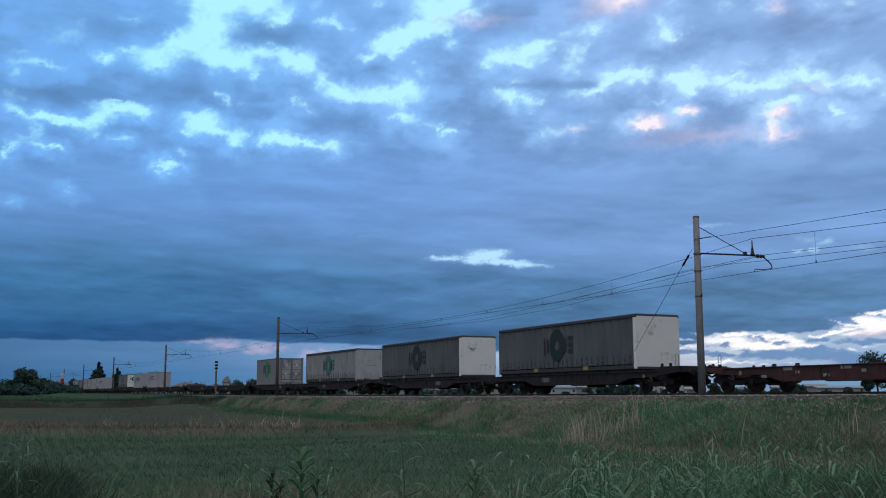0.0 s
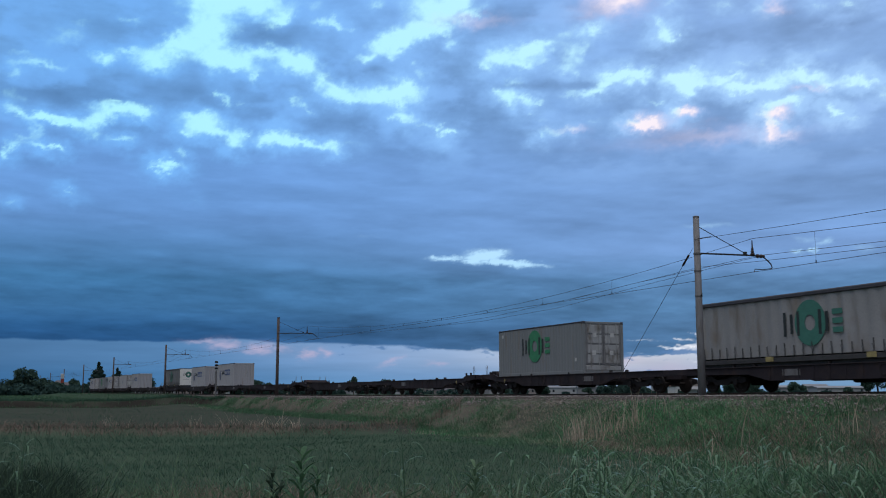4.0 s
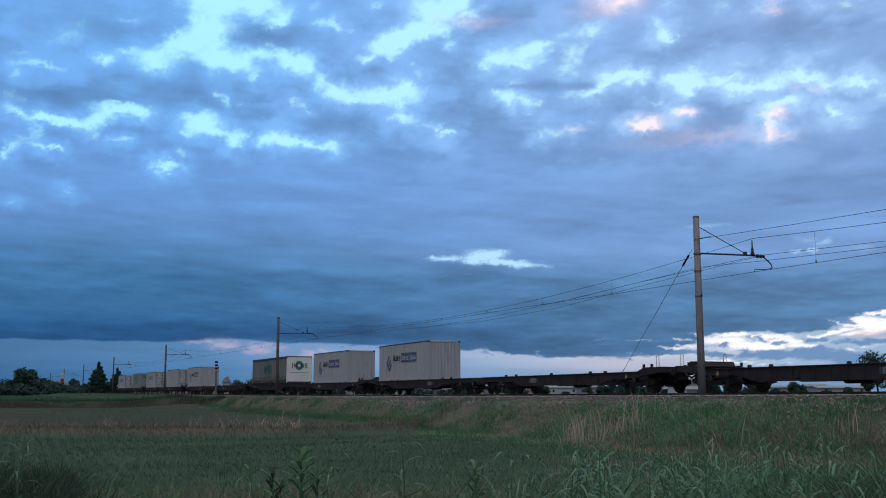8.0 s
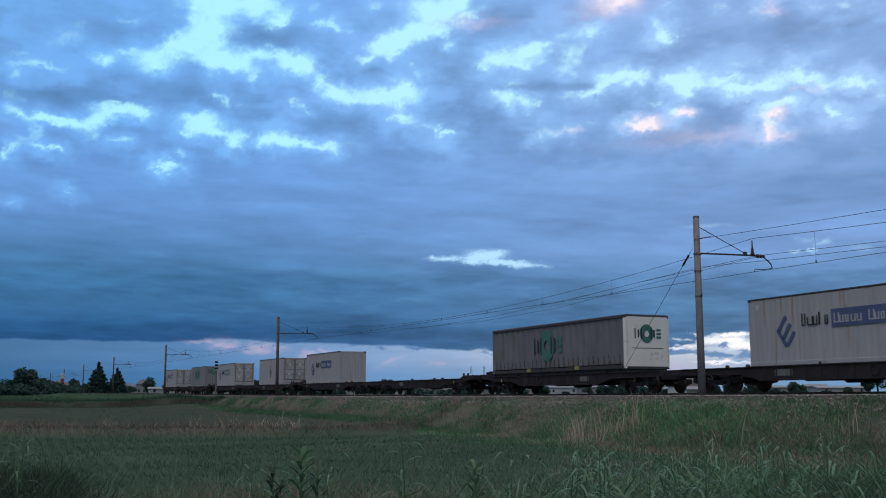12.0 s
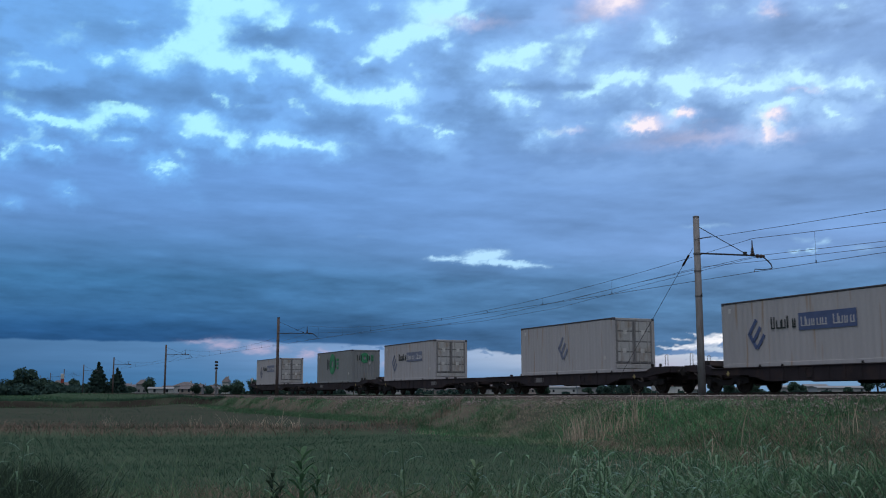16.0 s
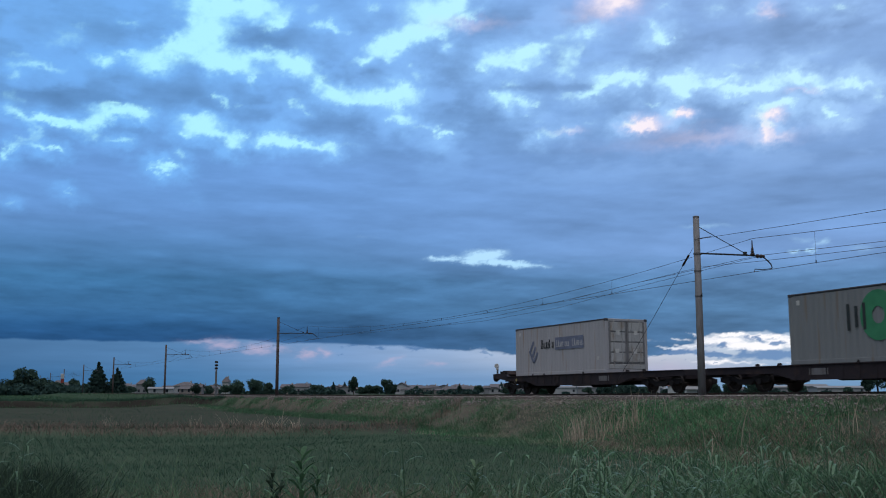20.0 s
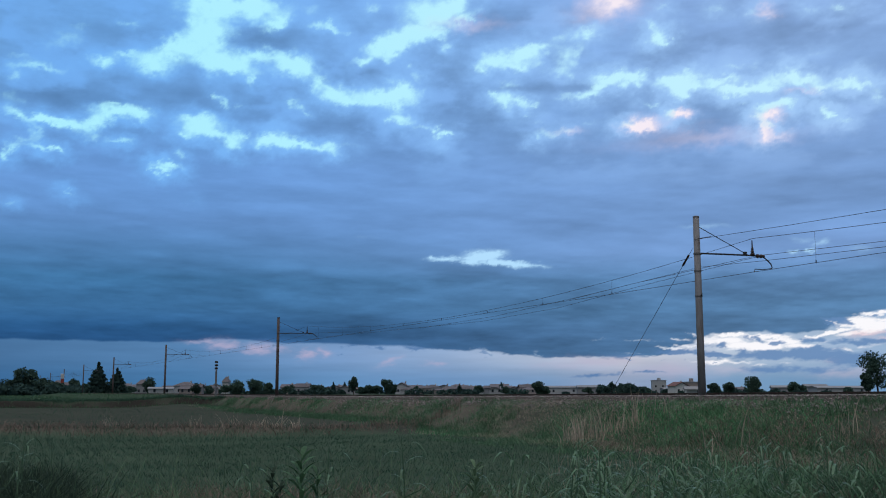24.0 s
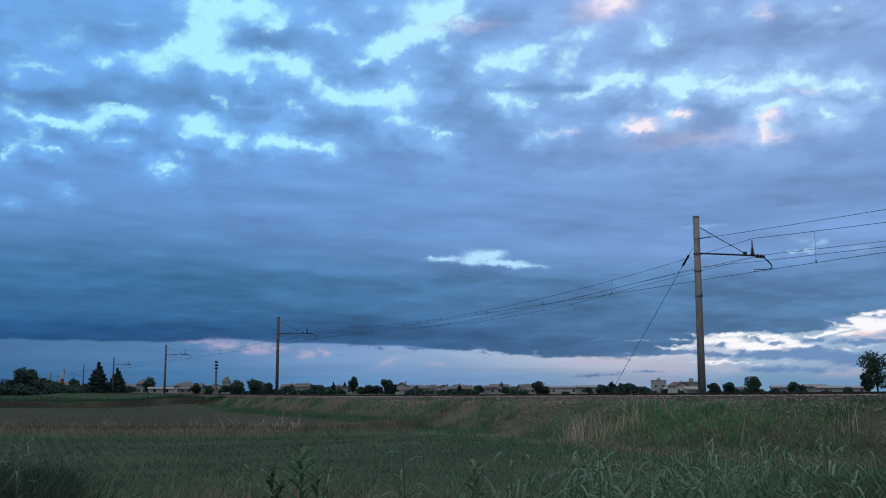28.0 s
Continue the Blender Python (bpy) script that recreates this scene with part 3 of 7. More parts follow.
MASSES_B = [
    (15.24, 18.93, 5.16, 0.84, -0, 0.55), (12.05, 18.25, 2.53, 0.43, -0, 0.5), (13.25, 15.87, 1.25, 0.43, -0, 0.3),
    (15.55, 14.95, 1.68, 0.67, -0, 0.5), (20.50, 14.56, 1.73, 0.60, -0, 0.4), (22.20, 19.09, 3.09, 0.63, -0, 0.5),
    (12.87, 14.04, 3.10, 0.31, -0, 0.5), (-21.55, 13.71, 1.30, 0.39, -0, 0.5), (-17.45, 14.20, 1.52, 0.30, -0, 0.5),
    (-15.55, 12.49, 3.41, 0.37, -0, 0.3), (-22.03, 12.03, 2.30, 0.42, -0, 0.5), (-14.04, 13.35, 1.56, 0.31, -0, 0.5),
    (-7.38, 14.90, 1.96, 0.63, -0, 0.3), (20.90, 11.22, 3.63, 0.66, -0, 0.45), (19.99, 10.37, 2.84, 0.42, -0, 0.4),
]
MASSES_C = [
    (-19.88, 9.17, 5.36, 0.48, -0, 0.35), (-22.35, 7.52, 4.30, 0.66, -0, 0.4), (-9.20, 9.68, 2.24, 0.38, -0, 0.3),
    (-14.46, 7.87, 6.25, 0.44, -0, 0.25), (7.01, 9.02, 2.24, 0.38, -0, 0.3), (10.83, 8.93, 1.88, 0.25, -0, 0.25),
    (16.35, 8.11, 2.08, 0.22, -0, 0.25), (-5.94, 6.42, 5.81, 0.29, -0, 0.5), (-19.73, 6.14, 4.42, 0.36, -0, 0.35),
    (3.75, 6.50, 5.12, 0.45, -0, 0.35), (19.19, 5.70, 5.03, 0.61, -0, 0.4), (11.67, 5.44, 3.67, 0.44, -0, 0.3),
    (-13.76, 5.39, 3.09, 0.22, -0, 0.35), (2.12, 3.30, 4.16, 0.32, -0, 0.5), (-7.17, 3.28, 4.47, 0.29, -0, 0.6),
]
MASSES_D = [
    (-16.70, 3.47, 4.83, 0.28, -0, 0.6), (17.67, 4.22, 3.44, 0.37, -0, 0.4), (13.17, 4.15, 2.42, 0.31, -0, 0.35),
    (3.74, 4.90, 6.36, 0.19, -0, 0.25),
]
MASSES = MASSES_A + MASSES_B + MASSES_C + MASSES_D
VEILS_A = [
    (-6.02, 11.60, 4.90, 0.45, -0, 0.3), (-15.47, 10.32, 6.24, 0.37, -0, 0.2), (3.80, 11.64, 4.86, 0.45, -0, 0.25),
    (0.52, 8.77, 3.90, 0.58, -0, 0.25), (-19.71, 5.68, 3.81, 0.15, -0, 0.4), (-12.20, 4.64, 3.75, 0.22, -0, 0.3),
    (-4.63, 4.25, 4.18, 0.22, -0, 0.2), (-16.72, 4.09, 1.79, 0.15, -0, 0.15), (8.51, 4.06, 2.50, 0.29, -0, 0.35),
    (11.59, 2.61, 1.84, 0.19, -0, 0.2), (8.88, 6.76, 3.14, 0.32, -0, 0.2), (17.88, 8.97, 4.04, 0.25, -0, 0.3),
    (-9.14, 7.07, 3.83, 0.29, -0, 0.25), (-22.76, 9.88, 1.69, 0.36, -0, 0.3), (11.84, 11.11, 3.71, 0.31, -0, 0.15),
]
VEILS_B = [
    (21.52, 6.51, 2.21, 0.30, -0, 0.2), (-14.27, 2.58, 1.21, 0.12, -0, 0.1),
]
VEILS = VEILS_A + VEILS_B
DECK_EDGE = [(-27.65, 2.64), (-23.73, 2.73), (-19.57, 2.72), (-15.18, 2.73), (-12.77, 2.91), (-11.54, 2.89), (-9.04, 2.69), (-5.89, 2.68), (-2.69, 2.60), (0.19, 2.38), (2.12, 2.38), (4.35, 2.15), (6.89, 1.95), (10.02, 1.84), (11.88, 1.95), (14.04, 2.71), (14.96, 3.19), (17.33, 3.22), (18.60, 3.18), (19.80, 3.12), (20.90, 3.28), (21.75, 3.75), (23.82, 4.31), (28.50, 4.31)]


def lin(r, g, b):
    return np.array([(c / 12.92 if c <= 0.04045 else ((c + 0.055) / 1.055) ** 2.4) for c in (r / 255, g / 255, b / 255)])


def blobs(rows, az, el, power=1.6, most=False, grow=0.0):
    total = np.zeros_like(az)
    for a, e, ra, re, turn, k in rows:
        ra, re = ra + grow, re + grow * 0.7
        c, s = math.cos(radians(turn)), math.sin(radians(turn))
        near = (np.abs(az - a) < 4 * (ra + re)) & (np.abs(el - e) < 4 * (ra * abs(s) + re))
        u, v = az[near] - a, el[near] - e
        b = k * np.exp(-(((u * c + v * s) / ra) ** 2 + ((v * c - u * s) / re) ** 2) ** (power / 2))
        total[near] = np.maximum(total[near], b) if most else total[near] + b
    return total


def sky_radiance(az, el):
    """Linear colour of the evening sky towards az, el."""
    steps = np.array([-1.0, 2.6, 3.0, 3.5, 4.6, 6.2, 7.8, 9.4, 12.6, 15.5, 18.0, 22.0, 30.0])
    left = [lin(*c) for c in ((40, 84, 132), (40, 84, 132), (40, 84, 132), (42, 88, 136), (56, 104, 150), (62, 112, 158), (82, 130, 182), (98, 144, 202), (104, 152, 214), (104, 155, 214), (106, 158, 216), (108, 164, 226), (108, 164, 226))]
    right = [lin(*c) for c in ((82, 120, 160), (82, 120, 160), (82, 120, 160), (83, 121, 161), (88, 129, 171), (95, 135, 180), (118, 154, 206), (116, 153, 205), (121, 157, 208), (126, 162, 212), (132, 168, 218), (138, 172, 224), (138, 172, 224))]
    fade = smooth(-20, 24, az)[..., None]
    low = np.stack([np.interp(el, steps, [c[i] for c in left]) for i in range(3)], -1)
    high = np.stack([np.interp(el, steps, [c[i] for c in right]) for i in range(3)], -1)
    base = low * (1 - fade) + high * fade
    # soft masses and fine streaks of the deck, rounder overhead
    up = smooth(10.5, 15, el)
    wa = az + (fbm(az / 2.2, el / 0.9, 41, 5, 0.55) - 0.5) * 2.4
    we = el + (fbm(az / 2.0, el / 0.8, 51, 5, 0.55) - 0.5) * 0.8
    streak = fbm((az + 1.2 * el) / 4.6, el / 0.85, 8, 6, 0.55) - 0.5
    lump = fbm(az / 2.1, el / 1.1, 31, 6, 0.5) - 0.5
    mass = blobs(MASSES, wa, we, 2.0)
    tone = 1.02 - 0.26 * mass + 0.20 * blobs(VEILS, wa, we, 2.0)
    tone = tone + streak * (0.40 + 0.40 * smooth(8.5, 5.5, el)) * (1 - up) + lump * 0.40 * up + (0.16 + 0.22 * smooth(8, 5, el)) * (fbm(az / 1.6, el / 0.26, 18, 5, 0.58) - 0.5)
    deck = base * np.clip(tone, 0.45, 1.6)[..., None]
    veil = lin(116, 176, 244) * (1 - fade) + lin(152, 190, 242) * fade
    thin = (up * smooth(0.46, 0.72, fbm(az / 3.2, el / 1.5, 35, 6, 0.55)))[..., None] * 0.75
    deck = deck * (1 - thin) + veil * thin
    # under the deck's edge the far clear strip shows, with low clouds drifting before it
    ragged = (fbm(az / 1.1, el / 0.4, 3, 5) - 0.5) * (0.16 + 0.38 * smooth(-2, 4, az))
    edge = np.interp(az, [p[0] for p in DECK_EDGE], [p[1] for p in DECK_EDGE]) + ragged
    marks = [-24, -14, -6, 0, 6, 10, 16, 24]
    tops = [lin(*c) for c in ((72, 114, 158), (86, 130, 176), (120, 154, 198), (142, 168, 204), (174, 188, 210), (196, 198, 212), (178, 194, 214), (148, 176, 208))]
    feet = [lin(*c) for c in ((58, 104, 150), (70, 118, 164), (98, 142, 188), (108, 146, 190), (118, 150, 188), (142, 160, 190), (116, 152, 188), (108, 146, 184))]
    top = np.stack([np.interp(az, marks, [c[i] for c in tops]) for i in range(3)], -1)
    foot = np.stack([np.interp(az, marks, [c[i] for c in feet]) for i in range(3)], -1)
    h = smooth(0.5, 2.1, el)[..., None]
    strip = (foot * (1 - h) + top * h) * (0.90 + 0.20 * fbm(az / 3.0, el / 0.25, 21, 5, 0.5))[..., None]
    wl = az + (fbm(az / 0.9, el / 0.30, 71, 6, 0.66) - 0.5) * 1.5
    we2 = el + (fbm(az / 0.6, el / 0.30, 81, 6, 0.66) - 0.5) * 0.40
    under = smooth(0.07, -0.07, el - edge)[..., None]
    col = deck * (1 - under) + strip * under
    m2 = smooth(9, 16, az)[..., None]
    k = smooth(0.22, 0.72, (0.62 + 0.38 * m2[..., 0]) * blobs(LOW_LIGHTS, wl, we2, 2.0, True) * (0.30 + 1.4 * fbm(az / 0.8, el / 0.20, 101, 6, 0.66)))[..., None]
    col = col * (1 - k) + (lin(176, 198, 224) * (1 - m2) + lin(250, 249, 253) * m2) * k
    g = np.clip(blobs(LOW_GLOWS, wl, we2, 2.0, True) * (0.75 + 0.5 * fbm(az / 0.8, el / 0.3, 111, 4)), 0, 1)[..., None] * 0.8
    glow = lin(186, 176, 204) * (1 - smooth(10, 20, az)[..., None]) + lin(238, 208, 214) * smooth(10, 20, az)[..., None]
    col = col * (1 - g) + glow * g
    k = smooth(0.24, 0.72, blobs(LOW_CLOUDS, wl, we2, 2.0, True) * (0.4 + 1.2 * fbm(az / 0.7, el / 0.20, 102, 6, 0.66)))[..., None]
    cloud = lin(86, 124, 172) * (1 - smooth(10, 20, az)[..., None]) + lin(102, 138, 184) * smooth(10, 20, az)[..., None]
    col = col * (1 - 0.9 * k) + cloud * 0.9 * k
    # openings overhead: bright blue hazy sky between the lumps
    wa = az + (fbm(az / 0.8, el / 0.55, 43, 6, 0.66) - 0.5) * 1.3
    we = el + (fbm(az / 0.8, el / 0.55, 53, 6, 0.66) - 0.5) * 0.95
    gaps = GAPS_WEST + GAPS_MID + [(a, e, ra, re, turn, k * 1.22) for a, e, ra, re, turn, k in GAPS_EAST]
    mass = up * smooth(0.18, 0.60, mass * (0.4 + 1.2 * fbm(az / 0.8, el / 0.5, 44, 6, 0.6)))
    wide = blobs(gaps, wa, we, 1.7, True, 0.75) + 0.35 * blobs(gaps, wa, we, 1.4, True, 1.6)
    g = 0.55 * blobs(gaps, wa, we, 1.5) + 0.45 * blobs(gaps, wa, we, 1.7, True)
    g = np.where(g < 1.25, g, 1.25) * (0.55 + 0.9 * fbm(az / 0.5, el / 0.36, 61, 6, 0.62)) + 0.25 * (wide - 0.5) * fbm(az / 0.4, el / 0.3, 67, 5, 0.6)
    halo = np.clip(smooth(0.10, 1.05, wide * (0.5 + fbm(az / 0.9, el / 0.6, 69, 5, 0.6))), 0, 1)[..., None] * (0.90 - 0.62 * mass)[..., None]
    core = smooth(0.14, 1.02, g)[..., None]
    halo_col = lin(118, 181, 248) * (1 - fade) + lin(164, 204, 250) * fade
    open_col = lin(172, 238, 255) * (1 - fade) + lin(196, 240, 255) * fade
    col = col * (1 - halo) + halo_col * halo
    col = col * (1 - core) + open_col * core
    d = blobs(GAPS_DECK, wl, we2, 1.6, True, 0.06) * (0.95 + 0.6 * fbm(az / 0.8, el / 0.2, 91, 4))
    k = smooth(0.10, 0.85, d)[..., None]
    col = col * (1 - k) + lin(178, 222, 254) * k
    p = np.clip(blobs(GLOWS, wa, we, 1.8) * (0.8 + 0.4 * fbm(az / 0.8, el / 0.4, 112, 4)), 0, 1)[..., None] * 0.92
    tint = lin(222, 208, 234) * (1 - p) + lin(254, 242, 248) * p
    return col * (1 - p) + tint * p


def build_sky():
    az = np.concatenate([np.linspace(-33, -25, 30)[:-1], np.linspace(-25, 25, 780)[:-1], np.linspace(25, 33, 30)])
    el = np.concatenate([np.linspace(-0.6, 4.8, 130)[:-1], np.linspace(4.8, 22.5, 260)[:-1], np.linspace(22.5, 32, 24)])
    A, E = np.meshgrid(az, el)
    ra, re = np.radians(A), np.radians(E)
    d = np.stack([np.sin(ra) * np.cos(re), np.cos(ra) * np.cos(re), np.sin(re)], -1)
    reach = np.minimum(4300 / np.cos(re), 560 / np.maximum(np.sin(re), 1e-4))   # flat deck, closing down far off
    P = d * reach[..., None]
    P[..., 2] += EYE[2]
    ny, nx = A.shape
    i = np.arange(ny * nx).reshape(ny, nx)
    quads = np.stack([i[:-1, :-1], i[:-1, 1:], i[1:, 1:], i[1:, :-1]], -1).reshape(-1, 4)
    me = bpy.data.meshes.new("cloud_deck")
    me.from_pydata(P.reshape(-1, 3).tolist(), [], quads.tolist())
    c = np.ones((ny * nx, 4), dtype=np.float32)
    c[:, :3] = np.clip(sky_radiance(A, E).reshape(-1, 3), 0, None)
    me.attributes.new("cloud", "FLOAT_COLOR", "POINT").data.foreach_set("color", c.ravel())
    me.polygons.foreach_set("use_smooth", [True] * len(me.polygons))
    m = bpy.data.materials.new("cloud")
    m.use_nodes = True
    nt = m.node_tree
    nt.nodes.clear()
    at_n, em, out = nt.nodes.new("ShaderNodeAttribute"), nt.nodes.new("ShaderNodeEmission"), nt.nodes.new("ShaderNodeOutputMaterial")
    at_n.attribute_name = "cloud"
    nt.links.new(at_n.outputs["Color"], em.inputs["Color"])
    nt.links.new(em.outputs[0], out.inputs["Surface"])
    m.cycles.emission_sampling = "NONE"
    me.materials.append(m)
    return tagged(new("sky_backdrop", me), "broken blue-grey evening clouds with bright clear gaps", "sky", kind="structure")


cloud_deck = build_sky()


# ---- ground ----
def ground_z(x, y):
    s = x * ALONG.x + y * ALONG.y
    l = x * ACROSS.x + y * ACROSS.y
    wob = fbm(x / 6.0, y / 6.0, 5, 3) - 0.5
    levee = 46 + np.clip(x + 6, 0, 9) * 1.5 + wob * 1.5
    z = -1.70 + 0.24 * smooth(0, 3, y - levee)
    z = z + 0.46 * np.exp(-((y - levee) / 1.0) ** 2) * smooth(3.5, 0, x) * (0.85 + 0.6 * wob)
    z = z + 0.50 * smooth(17, 11, y) * smooth(-200, -20, y) + 0.14 * smooth(1, 7, x) * smooth(17, 11, y)
    step = smooth(0, 1.3, y - 111 + wob * 3 + np.clip(-x - 25, 0, 60) * 0.03) * smooth(-21, -25, x)
    z = z + 0.72 * step
    toe = 21.2 + 2.2 * smooth(45, 70, s) + wob * 0.9
    bank = smooth(0, 1, (l - toe) / (25.3 - toe))
    rail = 0.28 * (np.clip(95.0 - s, 0, 80) / 70.0) ** 1.6
    z = z * (1 - bank) + (rail - 0.40) * bank
    z = z + 0.62 * smooth(92, 125, s) * np.exp(-((l - 21.0) / 3.4) ** 2) * smooth(2.5, 0, l - 23.2)
    beyond = smooth(32.6, 36, l)
    z = z * (1 - beyond) - 0.85 * beyond
    far = smooth(260, 600, np.hypot(x, y))
    z = z * (1 - far) - 0.75 * far
    return z + (fbm(x / 1.3, y / 1.3, 15, 3) - 0.5) * 0.10 * smooth(31.5, 26, l) * (1 - far)


def ground_material():
    m = mat("ground", (0.05, 0.06, 0.03), 0.95, bump=0.5, scale=0.8, fine=12, gloss=0.0)
    nt = m.node_tree
    b = nt.nodes["Principled BSDF"]
    a = nt.nodes.new("ShaderNodeAttribute")
    a.attribute_name = "cover"
    sep = nt.nodes.new("ShaderNodeSeparateColor")
    nt.links.new(a.outputs["Color"], sep.inputs[0])
    tc = nt.nodes.new("ShaderNodeTexCoord")
    def noise_node(scale, detail, lo, hi):
        n = nt.nodes.new("ShaderNodeTexNoise")
        n.inputs["Scale"].default_value, n.inputs["Detail"].default_value = scale, detail
        nt.links.new(tc.outputs["Object"], n.inputs["Vector"])
        r = nt.nodes.new("ShaderNodeMapRange")
        r.inputs["From Min"].default_value, r.inputs["From Max"].default_value = lo, hi
        nt.links.new(n.outputs[0], r.inputs["Value"])
        return r.outputs[0]
    def blend(fac, c1, c2):
        x = nt.nodes.new("ShaderNodeMix")
        x.data_type = "RGBA"
        nt.links.new(fac, x.inputs["Factor"])
        for socket, c in ((x.inputs[6], c1), (x.inputs[7], c2)):
            if isinstance(c, tuple):
                socket.default_value = (*c, 1)
            else:
                nt.links.new(c, socket)
        return x.outputs[2]
    patch, grain = noise_node(0.35, 5, 0.35, 0.65), noise_node(5.0, 6, 0.3, 0.7)
    green = blend(patch, (0.034, 0.074, 0.049), (0.066, 0.112, 0.076))
    green = blend(grain, green, (0.058, 0.074, 0.056))
    soil = blend(grain, (0.075, 0.066, 0.057), (0.165, 0.138, 0.120))
    # this wet-field tone also darkens the near bank, as shade beneath its grass
    wet = blend(patch, (0.050, 0.058, 0.050), (0.068, 0.070, 0.060))
    col = blend(sep.outputs[0], green, soil)
    col = blend(sep.outputs[1], col, wet)
    # blue: near-black earth that also carries painted shade
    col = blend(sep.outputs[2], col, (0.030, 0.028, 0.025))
    nt.links.new(col, b.inputs["Base Color"])
    return m


M["ground"] = ground_material()


def build_ground():
    def line(parts):
        return np.concatenate([np.linspace(a, b, n, endpoint=False) for a, b, n in parts] + [[parts[-1][1]]])
    xs = line([(-4000, -600, 12), (-600, -140, 22), (-140, -60, 60), (-60, 40, 140), (40, 140, 30), (140, 600, 12), (600, 4000, 12)])
    ys = line([(-700, -30, 10), (-30, 4, 12), (4, 60, 130), (60, 130, 110), (130, 300, 60), (300, 900, 20), (900, 4400, 16)])
    X, Y = np.meshgrid(xs, ys)
    Z = ground_z(X, Y)
    ny, nx = X.shape
    i = np.arange(ny * nx).reshape(ny, nx)
    quads = np.stack([i[:-1, :-1], i[:-1, 1:], i[1:, 1:], i[1:, :-1]], -1).reshape(-1, 4)
    me = bpy.data.meshes.new("ground")
    me.from_pydata(np.stack([X, Y, Z], -1).reshape(-1, 3).tolist(), [], quads.tolist())
    s, l = X * ALONG.x + Y * ALONG.y, X * ACROSS.x + Y * ACROSS.y
    c = np.zeros((ny, nx, 4), dtype=np.float32)
    c[..., 3] = 1
    n1 = fbm(X / 1.7, Y / 2.6, 77, 5, 0.6)
    levee = 46 + np.clip(X + 6, 0, 9) * 1.5
    bare = smooth(1.5, 0.2, np.abs(Y - levee)) * smooth(3, 0, X) * smooth(0.35, 0.55, n1)
    edge = 0.35 * smooth(1.8, 0.4, np.abs(Y - 111.2)) * smooth(-21, -25, X)
    slope = smooth(20.8, 22.5, l) * smooth(27, 25.5, l) * smooth(0.38, 0.50, n1) * smooth(118, 90, s) * (0.2 + 0.55 * smooth(26, 46, s))
    c[..., 0] = np.clip(bare + edge + slope + smooth(24.8, 25.4, l) * smooth(34, 33, l), 0, 1)
    # green: the wet far field; on the near bank, painted shade under grass
    c[..., 1] = smooth(47, 50, Y) * smooth(112, 109, Y) * smooth(22.5, 20.5, l) * 0.8 + 0.5 * smooth(18.0, 20.0, l) * smooth(26, 25.5, l) * smooth(52, 40, s)
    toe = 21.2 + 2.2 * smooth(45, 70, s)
    # The toe ditch has no hollow; its darkness is painted into the colour.
    painted_ditch = smooth(0.7, 0.2, np.abs(l - toe + 0.1)) * smooth(56, 66, s) * smooth(125, 110, s)
    # field step: dark earth with shade painted in; bank toe: dark line
    c[..., 2] = np.clip(smooth(1.7, 0.5, np.abs(Y - 111.4 + np.clip(-X - 25, 0, 60) * 0.03)) * smooth(-21, -25, X) + painted_ditch, 0, 1) * (0.55 + 0.45 * smooth(0.3, 0.5, n1))
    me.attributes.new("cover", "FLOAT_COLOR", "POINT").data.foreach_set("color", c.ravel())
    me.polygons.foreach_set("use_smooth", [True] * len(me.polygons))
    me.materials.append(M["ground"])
    return tagged(new("ground", me), "grassy farmland with wet fields and earth banks", "ground", kind="structure")


build_ground()


def put_down(x, y):
    return float(ground_z(np.array([x]), np.array([y]))[0])


# ---- railway ----
def build_track():
    bed = Geo()
    along = [-480.0 + 40.0 * i for i in range(10)] + [-80.0 + 4.0 * i for i in range(45)] + [140.0, 250.0, 700.0]
    bed.sweep([(-4.00, -0.75), (-3.40, -0.20), (-3.20, -0.14), (2.30, -0.14), (2.60, -0.20), (3.60, -0.95)], along)
    solo("ballast_bed", bed, "ballast", "grey-brown crushed stone ballast bed", "ballast", kind="structure")
    track = thing("railway_track", "single track of weathered steel rails on concrete sleepers", "track", kind="structure")
    for side in (-0.75, 0.75):
        r = Geo().sweep([(side - 0.07, -0.16), (side + 0.07, -0.16), (side + 0.07, -0.14), (side + 0.012, -0.12), (side + 0.012, -0.045), (side + 0.036, -0.03), (side + 0.036, 0.0),
                         (side - 0.036, 0.0), (side - 0.036, -0.03), (side - 0.012, -0.045), (side - 0.012, -0.12), (side - 0.07, -0.14)], along)
        part("rail", r, "rail", track)
    sl = mesh_of("sleeper", Geo().prism([(-0.13, -0.30), (0.13, -0.30), (0.09, -0.125), (-0.09, -0.125)], "y", -1.25, 1.25), "sleeper")
    for i in range(230):
        part("sleeper", sl, "sleeper", track, m=track_pose(14 + i * 0.6, TRACK_L, rail_z(14 + i * 0.6)))
    rest = Geo()
    for i in range(380):
        rest.box(-152 - i * 0.6 - 0.1, -152 - i * 0.6 + 0.1, -1.2, 1.2, -0.3, -0.13)
    ob = part("distant_sleepers", rest, "sleeper", track, m=track_pose(0))
    ob["kind"] = "stuff"


